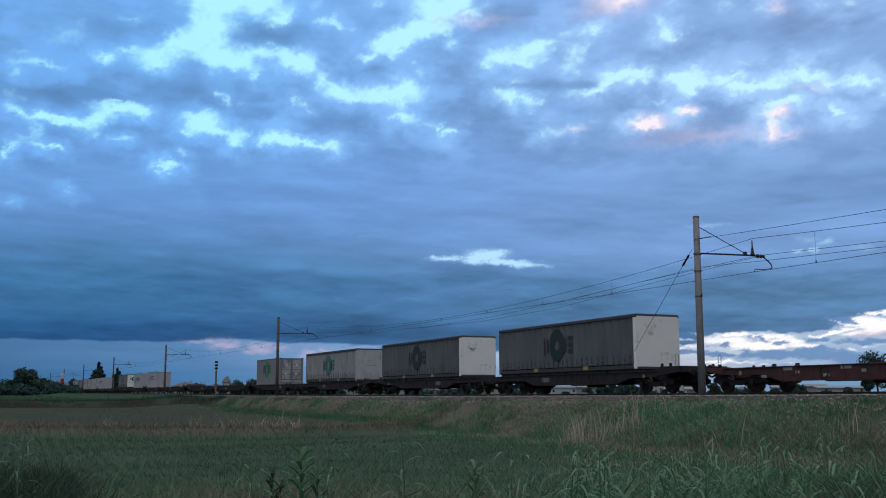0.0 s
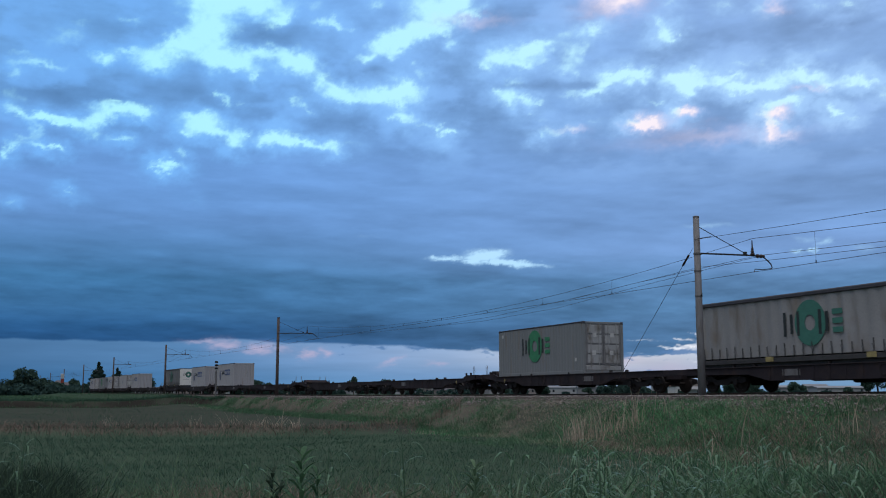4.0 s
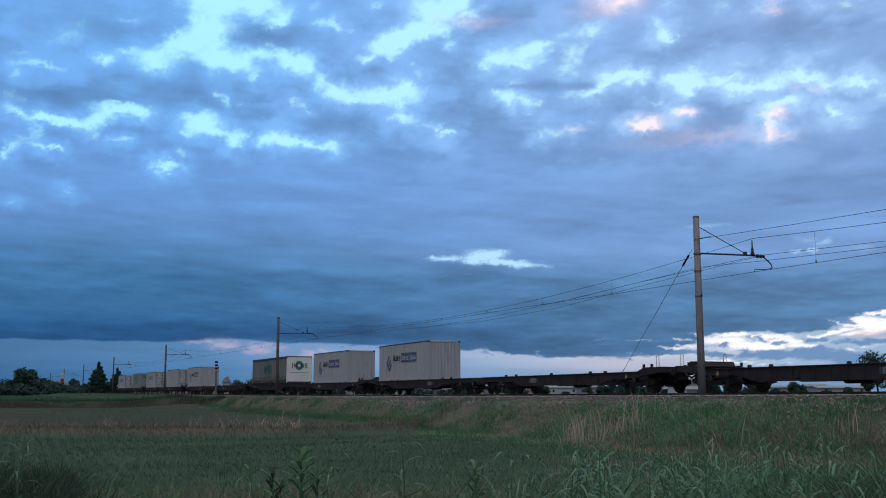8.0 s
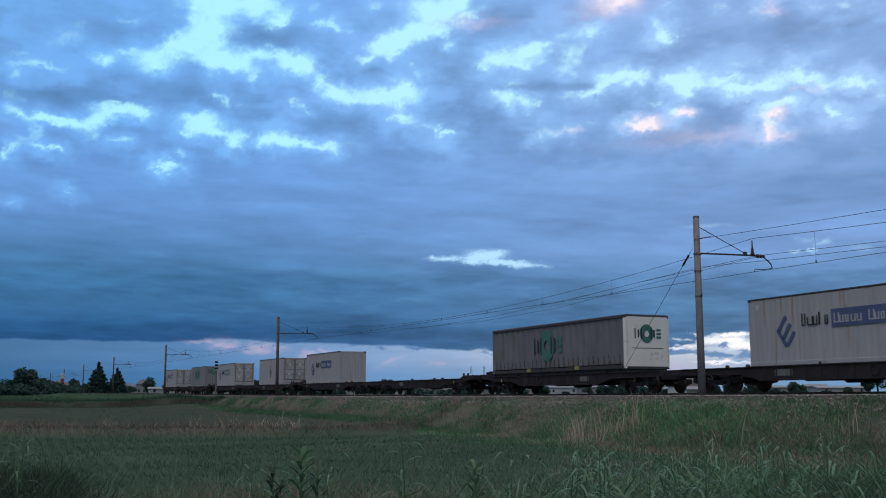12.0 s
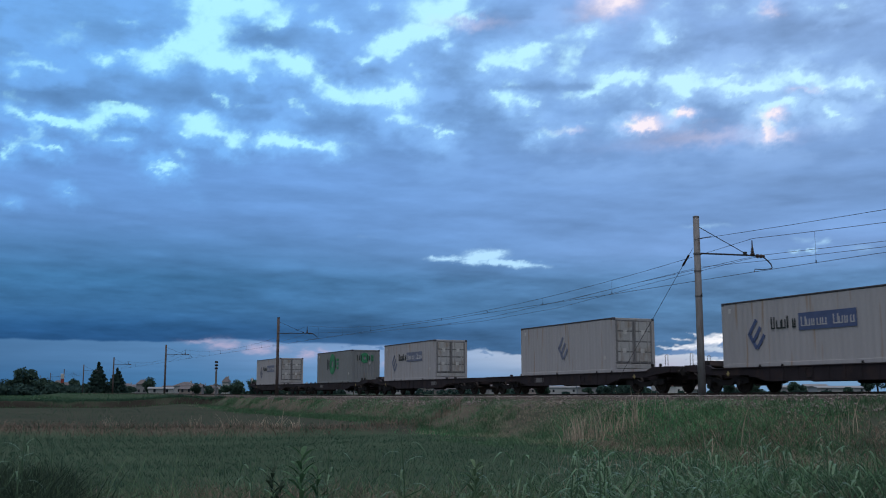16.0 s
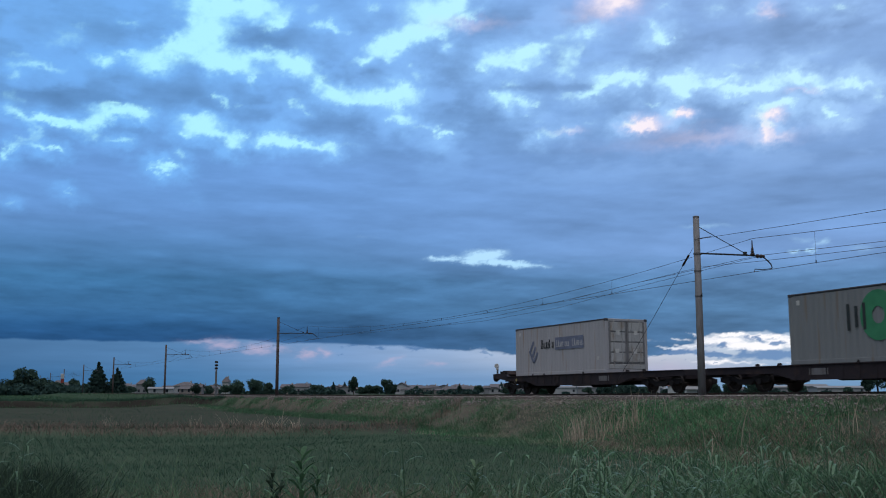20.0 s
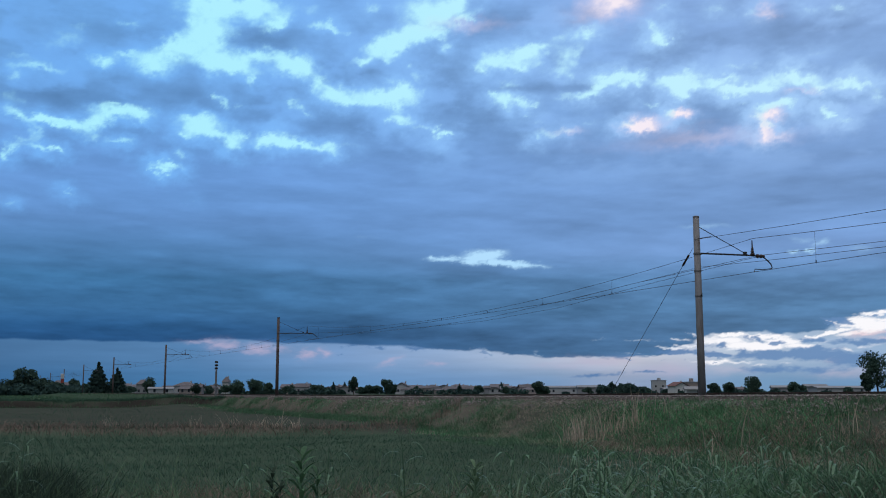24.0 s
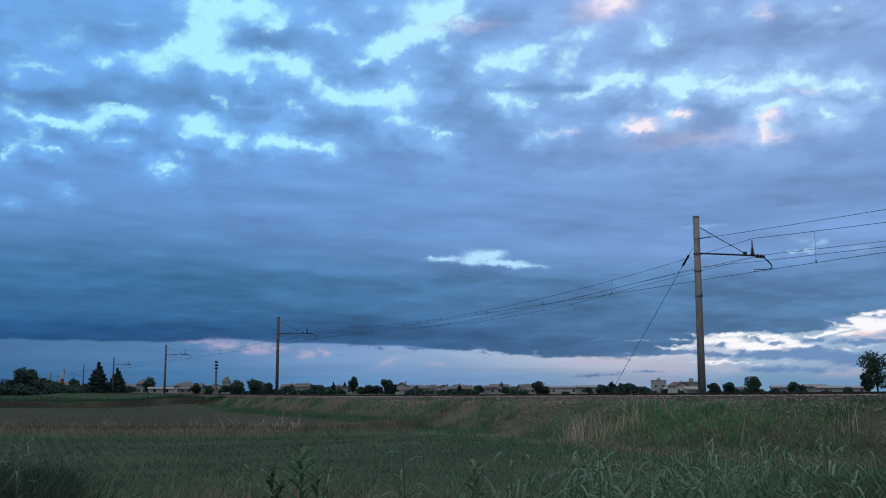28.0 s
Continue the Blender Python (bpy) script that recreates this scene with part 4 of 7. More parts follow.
def quad_stuff(name, V, material, label, category, rows):
    """One mesh of many strips; V has the shape (strips, rows * 2, 3)."""
    n = V.shape[0]
    me = bpy.data.meshes.new(name)
    nv, nq = n * rows * 2, n * (rows - 1)
    me.vertices.add(nv)
    me.vertices.foreach_set("co", V.reshape(-1).astype(np.float32))
    base = (np.arange(n) * rows * 2)[:, None, None]
    k = np.arange(rows - 1)[None, :, None] * 2
    idx = (base + k + np.array([0, 1, 3, 2])[None, None, :]).reshape(-1)
    me.loops.add(nq * 4)
    me.loops.foreach_set("vertex_index", idx.astype(np.int32))
    me.polygons.add(nq)
    me.polygons.foreach_set("loop_start", (np.arange(nq) * 4).astype(np.int32))
    me.update(calc_edges=True)
    me.materials.append(M[material])
    return tagged(new(name, me), label, category, kind="stuff")


def blades(name, xy, height, width, bend, material, label, category, rng, rows=4, droop=0.0, sink=0.03):
    """Grass: curved tapering blades rooted at xy."""
    n = len(xy)
    x, y = xy[:, 0], xy[:, 1]
    z = ground_z(x, y) - sink
    h = height
    w = width
    a, face = rng.uniform(0, 2 * np.pi, n), rng.uniform(0, np.pi, n)
    lean = bend * rng.uniform(0.3, 1.3, n)
    V = np.zeros((n, rows * 2, 3))
    for r in range(rows):
        t = r / (rows - 1)
        out = lean * h * t ** 1.8
        up = h * t * (1 - 0.28 * lean * t) - droop * h * max(0, t - 0.6) ** 2 * 3
        ww = w * (1 - t ** 1.6) * 0.5 + 0.0015
        cx, cy = x + np.cos(a) * out, y + np.sin(a) * out
        for k, sgn in ((0, -1), (1, 1)):
            V[:, r * 2 + k, 0] = cx + sgn * np.cos(face) * ww
            V[:, r * 2 + k, 1] = cy + sgn * np.sin(face) * ww
            V[:, r * 2 + k, 2] = z + up
    return quad_stuff(name, V, material, label, category, rows)


def wedge(rng, n, y0, y1, power=1.0, half=0.47):
    """Points before the camera between y0 and y1."""
    y = y0 + (y1 - y0) * rng.random(n) ** power
    return np.stack([(rng.random(n) * 2 - 1) * (half * y + 0.6), y], 1)


def strip_points(rng, n, s0, s1, l0, l1, power=1.0):
    s, l = s0 + (s1 - s0) * rng.random(n) ** power, rng.uniform(l0, l1, n)
    return np.stack([ALONG.x * s + ACROSS.x * l, ALONG.y * s + ACROSS.y * l], 1)


def build_stones():
    rng = np.random.default_rng(12)
    n = 26000
    s = 12 + 85 * rng.random(n) ** 1.8
    l = TRACK_L + rng.uniform(-4.05, -1.3, n)
    off = l - TRACK_L
    z = np.where(off < -3.4, -0.75 + (off + 4.0) / 0.6 * 0.55, -0.145) + 0.01 + 0.28 * (np.clip(95.0 - s, 0, 80) / 70.0) ** 1.6
    size = rng.uniform(0.022, 0.055, n) * np.where(rng.random(n) < 0.06, 1.35, 1.0)
    spill = 4200
    s2 = 12 + 60 * rng.random(spill) ** 1.5
    l2 = TRACK_L - 4.0 - 0.85 * rng.random(spill) ** 1.7 * (0.5 + fbm(s2 / 3.0, s2 * 0 + 2.0, 14, 3))
    z2 = ground_z(ALONG.x * s2 + ACROSS.x * l2, ALONG.y * s2 + ACROSS.y * l2) + 0.03
    s, l, z, n = np.concatenate([s, s2]), np.concatenate([l, l2]), np.concatenate([z, z2]), n + spill
    size = np.concatenate([size, rng.uniform(0.022, 0.05, spill)])
    octa = np.array([[1, 0, 0], [-1, 0, 0], [0, 1, 0], [0, -1, 0], [0, 0, 1], [0, 0, -1]], float)
    faces = np.array([[0, 2, 4], [2, 1, 4], [1, 3, 4], [3, 0, 4], [2, 0, 5], [1, 2, 5], [3, 1, 5], [0, 3, 5]])
    V = octa[None] * rng.uniform(0.5, 1.35, (n, 6, 1)) + rng.normal(0, 0.25, (n, 6, 3))
    V = V * size[:, None, None] * np.array([1.1, 1.0, 0.75])
    V[..., 0] += (ALONG.x * s + ACROSS.x * l)[:, None]
    V[..., 1] += (ALONG.y * s + ACROSS.y * l)[:, None]
    V[..., 2] += z[:, None]
    F = (faces[None] + (np.arange(n) * 6)[:, None, None]).reshape(-1, 3)
    tagged(new("ballast_stones", raw_mesh("ballast_stones", V.reshape(-1, 3).tolist(), F.tolist(), "stone")), "loose pale and brown crushed ballast stones beside the rails", "ballast", kind="stuff")


def build_posts():
    """Overhead line masts with a cantilever over the track; local x along, local y across towards the track."""
    post = thing("catenary_mast", "weathered steel overhead line mast with a bracket arm beside the track", "mast", group="overhead line masts")
    part("pole", Geo().tube([(0, 0, -0.5), (0, 0, 2.0), (0, 0, 7.22)], 0.165, 14, 0.125), "pole", post, smooth=True)
    part("footing", Geo().box(-0.30, 0.30, -0.30, 0.30, -0.9, -0.10, 0.04), "concrete", post)
    part("cap", Geo().lathe("z", (0, 0, 7.22), [(0, 0.135), (0.03, 0.135), (0.05, 0.09)], 14), "pole", post)
    for z in (4.04, 5.05, 5.74):
        part("collar", Geo().lathe("z", (0, 0, z - 0.03), [(0, 0.152), (0.06, 0.152)], 14), "pole", post)
    part("bracket_arm", Geo().tube([(0, 0.1, 5.76), (0, 1.6, 5.80), (0, 3.35, 5.84)], 0.035, 8), "metal_dark", post)
    part("stay_rod", Geo().tube([(0, 0.1, 6.84), (0, 2.45, 5.90)], 0.016, 6), "metal_dark", post)
    part("stay_clamp", Geo().box(-0.06, 0.06, 2.38, 2.52, 5.80, 5.96, 0.015), "metal_dark", post)
    ins = Geo().lathe("z", (0, 2.85, 5.84), [(0, 0.09), (0.05, 0.10), (0.10, 0.05), (0.15, 0.085), (0.20, 0.045), (0.26, 0.06), (0.32, 0.03), (0.62, 0.022)], 10)
    part("insulator", ins, "insulator", post)
    part("arm_insulator", Geo().lathe("y", (0, 3.05, 5.82), [(0, 0.07), (0.08, 0.09), (0.16, 0.05), (0.24, 0.09), (0.32, 0.05), (0.40, 0.07)], 10), "insulator", post)
    part("drop_arm", Geo().tube([(0, 3.3, 5.84), (0, 3.55, 5.72), (0, 3.82, 5.52), (0, 3.88, 5.36), (0, 3.80, 5.33)], 0.026, 8), "metal_dark", post)
    part("steady_arm", Geo().tube([(0, 3.82, 5.34), (0, 3.4, 5.27), (0, 2.95, 5.27), (0, 2.92, 5.17)], 0.018, 6), "metal_dark", post)
    part("step_bracket", Geo().tube([(0.12, 0, 4.04), (0.24, -0.02, 4.10)], 0.02, 6), "metal_dark", post)
    part("earth_wire_insulator", Geo().tube([(-0.10, 0.0, 6.34), (0.9, -0.02, 6.30)], 0.022, 6), "insulator", post)
    first = track_pose(31.85, 26.02)
    post.matrix_basis = first
    for i in (-1, 1, 2, 3, 4, 5, 6, 7, 8):
        far = copy_thing(post, track_pose(31.85 + 61.2 * i, 26.02))
        for piece in far.children:
            if piece.name.startswith(("pole", "collar", "cap")) and i > 0:
                piece.material_slots[0].link = "OBJECT"
                piece.material_slots[0].material = M["pole_rust"]
        if i > 0:
            tagged(far, "rust-brown steel overhead line mast with a bracket arm beside the track", "mast", group="overhead line masts")
    guy = thing("mast_guy_wire", "dark anchor guy wire with strain insulator beside the mast", "wire")
    part("wire", Geo().tube([at(32.1, 26.0, 5.98), at(38.7, 26.0, -0.35)], 0.010, 6), "wire", guy)
    part("strain_insulator", Geo().tube([at(32.35, 26.0, 5.74), at(32.75, 26.0, 5.36)], 0.042, 8), "insulator", guy)
    part("anchor_block", Geo().box(-0.25, 0.25, -0.25, 0.25, -0.5, -0.05, 0.05), "concrete", guy, m=track_pose(38.7, 26.0, -0.42))


def carrier_z(a, u):
    """Height of the carrier wire a part u along the span from a; the near span is pulled tighter."""
    sag = 0.90 if a < 0 else 1.30 if a < 40 else 1.02
    return 6.54 - 4 * sag * u * (1 - u)


def build_wires():
    span = 61.2
    posts = [31.85 + span * i for i in range(-1, 9)]
    for a, b in zip(posts, posts[1:]):
        n = 28
        mess = []
        for k in range(n + 1):
            u = k / n
            mess.append(at(a + span * u, 28.9, carrier_z(a, u)))
        r = 0.0105 if a < 80 else 0.009
        line = thing("overhead_line", "span of dark overhead contact and carrier wires above the track", "overhead line", group="overhead line spans")
        part("carrier_wire", Geo().tube(mess, r, 5), "wire", line)
        part("contact_wire", Geo().tube([at(a + span * k / 6, 28.95 + (0.12 if k % 2 else -0.04), 5.15) for k in range(7)], r, 5), "wire", line)
        part("stitch_wire", Geo().tube([at(a + 14.5, 29.1, 5.2), at(a + 9, 29.1, 5.50), at(a, 29.15, 5.84)], r * 0.9, 5), "wire", line)
        part("stitch_wire", Geo().tube([at(b - 14.5, 29.1, 5.2), at(b - 9, 29.1, 5.46), at(b, 29.15, 5.84)], r * 0.9, 5), "wire", line)
        if a > 20 and a < 40:
            part("anchored_wire", Geo().tube([at(a, 29.3, 5.84), at(a + 8, 29.4, 5.42), at(a + 17, 29.9, 4.98), at(a + 27, 30.2, 4.86), at(b, 30.6, 5.5)], r * 0.8, 5), "wire", line)
            part("second_carrier", Geo().tube([at(a, 29.6, 5.66), at(a + 4.2, 29.6, 5.86), at(a + 13, 29.6, 5.42), at(a + 24, 29.6, 4.98), at(a + 36, 29.7, 4.9)], r * 0.8, 5), "wire", line)
        if a < 0:
            part("second_carrier", Geo().tube([at(b, 29.6, 5.66), at(b - 6, 29.6, 5.45), at(b - 14, 29.6, 5.28), at(b - 30, 29.6, 5.16)], r * 0.9, 5), "wire", line)
            part("earth_wire", Geo().tube([at(a + span * k / 12, 25.9, 6.30 - 4 * 0.62 * (k / 12) * (1 - k / 12)) for k in range(13)], r * 0.9, 5), "wire", line)
        for k in range(9):
            u = (k + 0.5) / 9
            p = at(a + span * u, 28.9, carrier_z(a, u))
            part("dropper", Geo().tube([p, Vector((p.x, p.y, 5.15))], 0.005 if a < 80 else 0.007, 4), "wire", line)
            part("dropper_clamp", Geo().tube([Vector((p.x, p.y, 5.12)), Vector((p.x, p.y, 5.24))], 0.022, 5), "metal_dark", line)


def build_signals():
    sig = thing("railway_signal", "slim signal post with black and white banded head", "signal", track_pose(117, 25.5, -0.05))
    part("post", Geo().tube([(0, 0, -0.6), (0, 0, 2.75)], 0.10, 10, 0.09), "pole", sig)
    part("control_box", Geo().box(-0.12, 0.12, -0.10, 0.10, 1.0, 2.6, 0.03), "pole", sig)
    for i in range(4):
        part("white_band", Geo().lathe("z", (0, 0, 2.75 + i * 0.32), [(0, 0.10), (0.14, 0.10)], 10), "signal_white", sig)
        if i < 3:
            part("lamp_head", Geo().lathe("z", (0, 0, 2.89 + i * 0.36), [(0, 0.12), (0.04, 0.19), (0.18, 0.19), (0.22, 0.12)], 10), "signal_black", sig)
    for s, l, h in ((330, 25.0, 5.6),):
        sig = thing("trackside_sign", "pale trackside signal mast with red and white plates", "signal", track_pose(s, l, -0.1))
        part("post", Geo().tube([(0, 0, -0.6), (0, 0, h)], 0.12, 8), "signal_white", sig)
        part("plate", Geo().box(-0.12, 0.12, -0.5, 0.5, h - 1.2, h + 0.2, 0.04), "signal_white", sig)
        part("red_plate", Geo().box(-0.14, 0.14, -0.42, 0.42, h - 2.6, h - 1.3, 0.04), "signal_red", sig)
        part("ladder", Geo().box(-0.05, 0.05, 0.14, 0.30, 0, h - 1, 0.01), "metal_dark", sig)


build_track()
build_posts()
build_wires()
build_signals()
build_stones()


# ---- train ----
UNIT, TWIN = 18.83, 37.66         # half and whole length of a twin flat wagon
WAGON_Q = [34.9 + TWIN * k for k in range(-1, 8)]


def train_at(t):
    """Metres that the train has gone after t seconds."""
    return 13.836 * t + 0.01376 * t * t + 0.0000833 * t ** 3


def build_bogie(wagon, x):
    bog = part("bogie", Geo().box(-1.35, 1.35, -0.10, 0.10, 0.42, 0.62, 0.03), "bogie", wagon, m=pose(x, 0, 0))
    for side in (-1, 1):
        y = side * 0.98
        g = Geo().prism([(-1.42, 0.42), (-1.42, 0.60), (-1.1, 0.66), (-0.55, 0.62), (-0.3, 0.52), (0.3, 0.52), (0.55, 0.62), (1.1, 0.66), (1.42, 0.60), (1.42, 0.42), (1.1, 0.36), (0.6, 0.46), (0.35, 0.30), (-0.35, 0.30), (-0.6, 0.46), (-1.1, 0.36)], "y", y - 0.06, y + 0.06)
        part("side_frame", g, "bogie", bog)
        for ax in (-0.9, 0.9):
            part("axle_box", Geo().lathe("y", (ax, y + side * 0.06 - 0.08, 0.42), [(0, 0.13), (0.16, 0.13)], 10), "bogie", bog)
            part("spring", Geo().lathe("z", (ax + 0.22, y, 0.46), [(0, 0.08), (0.2, 0.08)], 8), "bogie", bog)
    for ax in (-0.9, 0.9):
        w = Geo()
        for side in (-1, 1):
            y = side * 0.75
            w.lathe("y", (0, y, 0), [(-0.075 * side, 0.36), (-0.06 * side, 0.41), (-0.035 * side, 0.424), (-0.03 * side, 0.424), (0.06 * side, 0.424), (0.065 * side, 0.33), (0.02 * side, 0.30), (0.03 * side, 0.14), (0.10 * side, 0.10)], 20)
        w.lathe("y", (0, -0.9, 0), [(0, 0.07), (1.8, 0.07)], 8)
        for k in range(4):
            a = k * math.pi / 2
            w.lathe("y", (0.21 * math.cos(a), -0.80, 0.21 * math.sin(a)), [(0, 0.035), (0.03, 0.03)], 6)
        part("wheelset", w, "wheel", bog, m=pose(ax, 0, 0.42))
    return bog


child = part


def build_wagon(paint="wagon", high=1.30, label="dark rust-brown low twin container flat wagon"):
    """A twin flat wagon of two short-coupled units; local x forward, centred. high: top of its end platforms."""
    lower = pose(0, 0, -0.13)     # low-floor body on ordinary wheels

    def part(name, g, material, parent, label="", m=None):
        return child(name, g, material, parent, label, lower if parent is wg else m)

    wg = thing("container_wagon", label, "wagon", group="train wagons")
    for u, sgn in ((UNIT / 2, 1), (-UNIT / 2, -1)):
        L = UNIT / 2 - 0.45
        lo, hi = (u - L + (0.25 if sgn > 0 else 0.0), u + L - (0.0 if sgn > 0 else 0.25))
        for side in (-1, 1):
            y = side * 1.18
            o0, o1 = (lo + 0.1, hi - 1.7) if sgn > 0 else (lo + 1.7, hi - 0.1)
            # deep belly between the bogies, raised nose over the outer bogie
            e0, e1 = o0 + (3.5 if sgn > 0 else 1.9), o1 - (1.9 if sgn > 0 else 3.5)
            belly = [(o0, 1.12), (o0, 0.86), (e0 + 0.3, 0.82), (e0 + 1.4, 0.56), (e1 - 1.4, 0.56), (e1 - 0.3, 0.82), (o1, 0.86), (o1, 1.12)]
            beam = part("side_beam", Geo().prism(belly, "y", y - 0.07, y + 0.07), paint, wg)
            n_st = 11
            for k in range(n_st):
                x = e0 + 1.5 + (e1 - e0 - 3.0) * k / (n_st - 1)
                part("stiffener", Geo().box(x - 0.03, x + 0.03, y + side * 0.07 - 0.02, y + side * 0.07 + 0.02, 0.60, 1.09), paint, beam)
            part("top_flange", Geo().box(o0, o1, y - 0.12, y + 0.12, 1.092, 1.125, 0.008), paint, wg)
            for k, x in enumerate((o0 + 2.9, o0 + 4.1, (o0 + o1) / 2, o1 - 4.2, o1 - 2.9)):
                part("twist_lock", Geo().prism([(x - 0.07, 1.12), (x + 0.07, 1.12), (x + 0.03, 1.22), (x - 0.03, 1.22)], "y", y - 0.07, y + 0.07), "bogie", wg)
            n0, n1 = (o1, hi) if sgn > 0 else (lo, o0)
            slope = [(n0 - 0.2 * sgn if sgn > 0 else n0, 0.86), (n0 - 0.2, 1.12), (n0 + 0.35, high), (n1, high), (n1, 1.08), (n0 + 0.2, 0.92)] if sgn > 0 else \
                    [(n0, 1.08), (n0, high), (n1 - 0.35, high), (n1 + 0.2, 1.12), (n1, 0.86), (n1 - 0.2, 0.92)]
            part("raised_nose", Geo().prism(slope, "y", y - 0.08, y + 0.08), paint, wg)
            for k in range(2):
                x = n1 - 0.41 if sgn > 0 else n0 + 0.41
                if k == 0 and paint != "wagon_red":
                    part("handrail", Geo().tube([(x - 0.09, y, high - 0.02), (x - 0.09, y, high + 0.48), (x - 0.04, y, high + 0.52), (x + 0.04, y, high + 0.52), (x + 0.09, y, high + 0.48), (x + 0.09, y, high - 0.02)], 0.014, 5), "steel", wg, "thin pale handrail")
                part("stanchion", Geo().box(x - sgn * (0.45 + 0.6 * k) - 0.05, x - sgn * (0.45 + 0.6 * k) + 0.05, y - 0.05, y + 0.05, high - 0.02, high + 0.14, 0.01), "bogie", wg)
        cx0, cx1 = lo + 0.1, hi - 0.1
        part("centre_sill", Geo().box(cx0, cx1, -0.28, 0.28, 0.72, 1.05, 0.02), paint, wg)
        for k in range(9):
            x = cx0 + 1.2 + (cx1 - cx0 - 2.4) * k / 8
            part("cross_bearer", Geo().box(x - 0.12, x + 0.12, -1.11, 1.11, 0.84, 1.09, 0.015), paint, wg)
        nose0, nose1 = (hi - 1.4, hi - 0.05) if sgn > 0 else (lo + 0.05, lo + 1.4)
        part("end_platform", Geo().box(nose0, nose1, -1.1, 1.1, high - 0.08, high - 0.015, 0.01), paint, wg)
        if sgn < 0 and paint != "wagon_red":
            part("folding_stop", Geo().prism([(nose1 - 0.85, high - 0.02), (nose1 - 0.70, high + 0.18), (nose1 - 0.25, high + 0.18), (nose1 - 0.10, high - 0.02)], "y", -1.0, 1.0), paint, wg, "folded dark end stop")
        tip = hi if sgn > 0 else lo
        part("headstock", Geo().box(min(tip - 0.16 * sgn, tip + 0.02 * sgn), max(tip - 0.16 * sgn, tip + 0.02 * sgn), -1.26, 1.26, 1.02, high, 0.02), paint, wg)
        for side in (-0.875, 0.875):
            b = Geo()
            for x0, x1, r in ((0.0, 0.34, 0.09), (0.33, 0.37, 0.19)):
                b.tube([(tip + sgn * x0, side, 1.05), (tip + sgn * x1, side, 1.05)], r, 12)
            part("buffer", b, "bogie", wg)
        part("coupling", Geo().tube([(tip, 0, 1.0), (tip + 0.2 * sgn, 0, 0.9), (tip + 0.42 * sgn, 0, 0.82)], 0.045, 6), "bogie", wg)
        part("brake_hose", Geo().tube([(tip, 0.5, 0.98), (tip + 0.15 * sgn, 0.5, 0.65), (tip + 0.36 * sgn, 0.42, 0.62)], 0.025, 6), "steel", wg, "pale coiled brake hose")
        for side in (-1, 1):
            part("handwheel", Geo().tube([(u + sgn * 1.8 + 0.19 * math.cos(0.3927 * j), side * 1.27, 0.86 + 0.19 * math.sin(0.3927 * j)) for j in range(17)], 0.018, 6, None, False), "bogie", wg, "brake handwheel ring")
            for k, (dx, w) in enumerate(((-3.6, 0.5), (-2.5, 0.9), (0.4, 0.35), (4.6, 0.7))):
                part("data_panel", Geo().box(u + dx * sgn - w / 2, u + dx * sgn + w / 2, side * 1.254 - 0.004, side * 1.254 + 0.004, 0.74, 0.98), "pole" if k == 1 else paint, wg, "faded painted data panel")
        if paint == "wagon_red":
            for k in range(10):
                x = u - 5.0 + k * 1.0 + 0.2 * math.sin(k * 2.4)
                za = 0.70 + 0.13 * (k * 2 % 3)
                for side in (-1, 1):
                    part("stencil_patch", Geo().box(x, x + (0.28, 0.50, 0.20)[k % 3], side * 1.256 - 0.004, side * 1.256 + 0.004, za, za + 0.11), "concrete", wg, "faded pale stencilled patch")
        for side in (-1, 1):
            part("warning_mark", Geo().prism([(u + sgn * 6.2 - 0.09, 0.9), (u + sgn * 6.2, 0.78), (u + sgn * 6.2 + 0.09, 0.9), (u + sgn * 6.2, 1.02)], "y", side * 1.256 - 0.004, side * 1.256 + 0.004), "yellow", wg, "small yellow mark")
        part("air_tank", Geo().tube([(u - 1.2, 0.62, 0.66), (u + 0.2, 0.62, 0.66)], 0.20, 12), "bogie", wg)
        build_bogie(wg, u + sgn * (UNIT / 2 - 2.75))
        build_bogie(wg, u - sgn * (UNIT / 2 - 2.75))
    for y in (-1.18, 1.18):
        part("joint_plate", Geo().box(-0.85, 0.85, y - 0.05, y + 0.05, 0.87, 1.118, 0.01), paint, wg)
    part("joint_deck", Geo().box(-0.62, 0.62, -1.1, 1.1, 1.06, 1.10, 0.01), paint, wg)
    part("inner_drawbar", Geo().tube([(-0.7, 0, 0.86), (0.7, 0, 0.86)], 0.09, 8), "bogie", wg)
    return wg


def corrugated(x0, x1, y, z0, z1, side, pitch=0.28, depth=0.011):
    """An upright wall along x with trapezoid ribs."""
    g = Geo()
    pts, x = [], x0
    while x < x1 - 1e-6:
        for dx, d in ((0.0, 0), (0.30, 0), (0.5, 1), (0.80, 1)):
            if x + dx * pitch < x1:
                pts.append((x + dx * pitch, y - side * depth * d))
        x += pitch
    pts.append((x1, y))
    inner = [(px, py - side * 0.02) for px, py in pts]
    n = len(pts)
    for row in (pts, inner):
        for z in (z0, z1):
            g.v += [(px, py, z) for px, py in row]
    for k in range(n - 1):
        g.f += [(k, k + 1, n + k + 1, n + k), (2 * n + k + 1, 2 * n + k, 3 * n + k, 3 * n + k + 1)]
    return g


def turned(g):
    """Swap a wall along x into one along y."""
    g.v = [(y, x, z) for x, y, z in g.v]
    return g


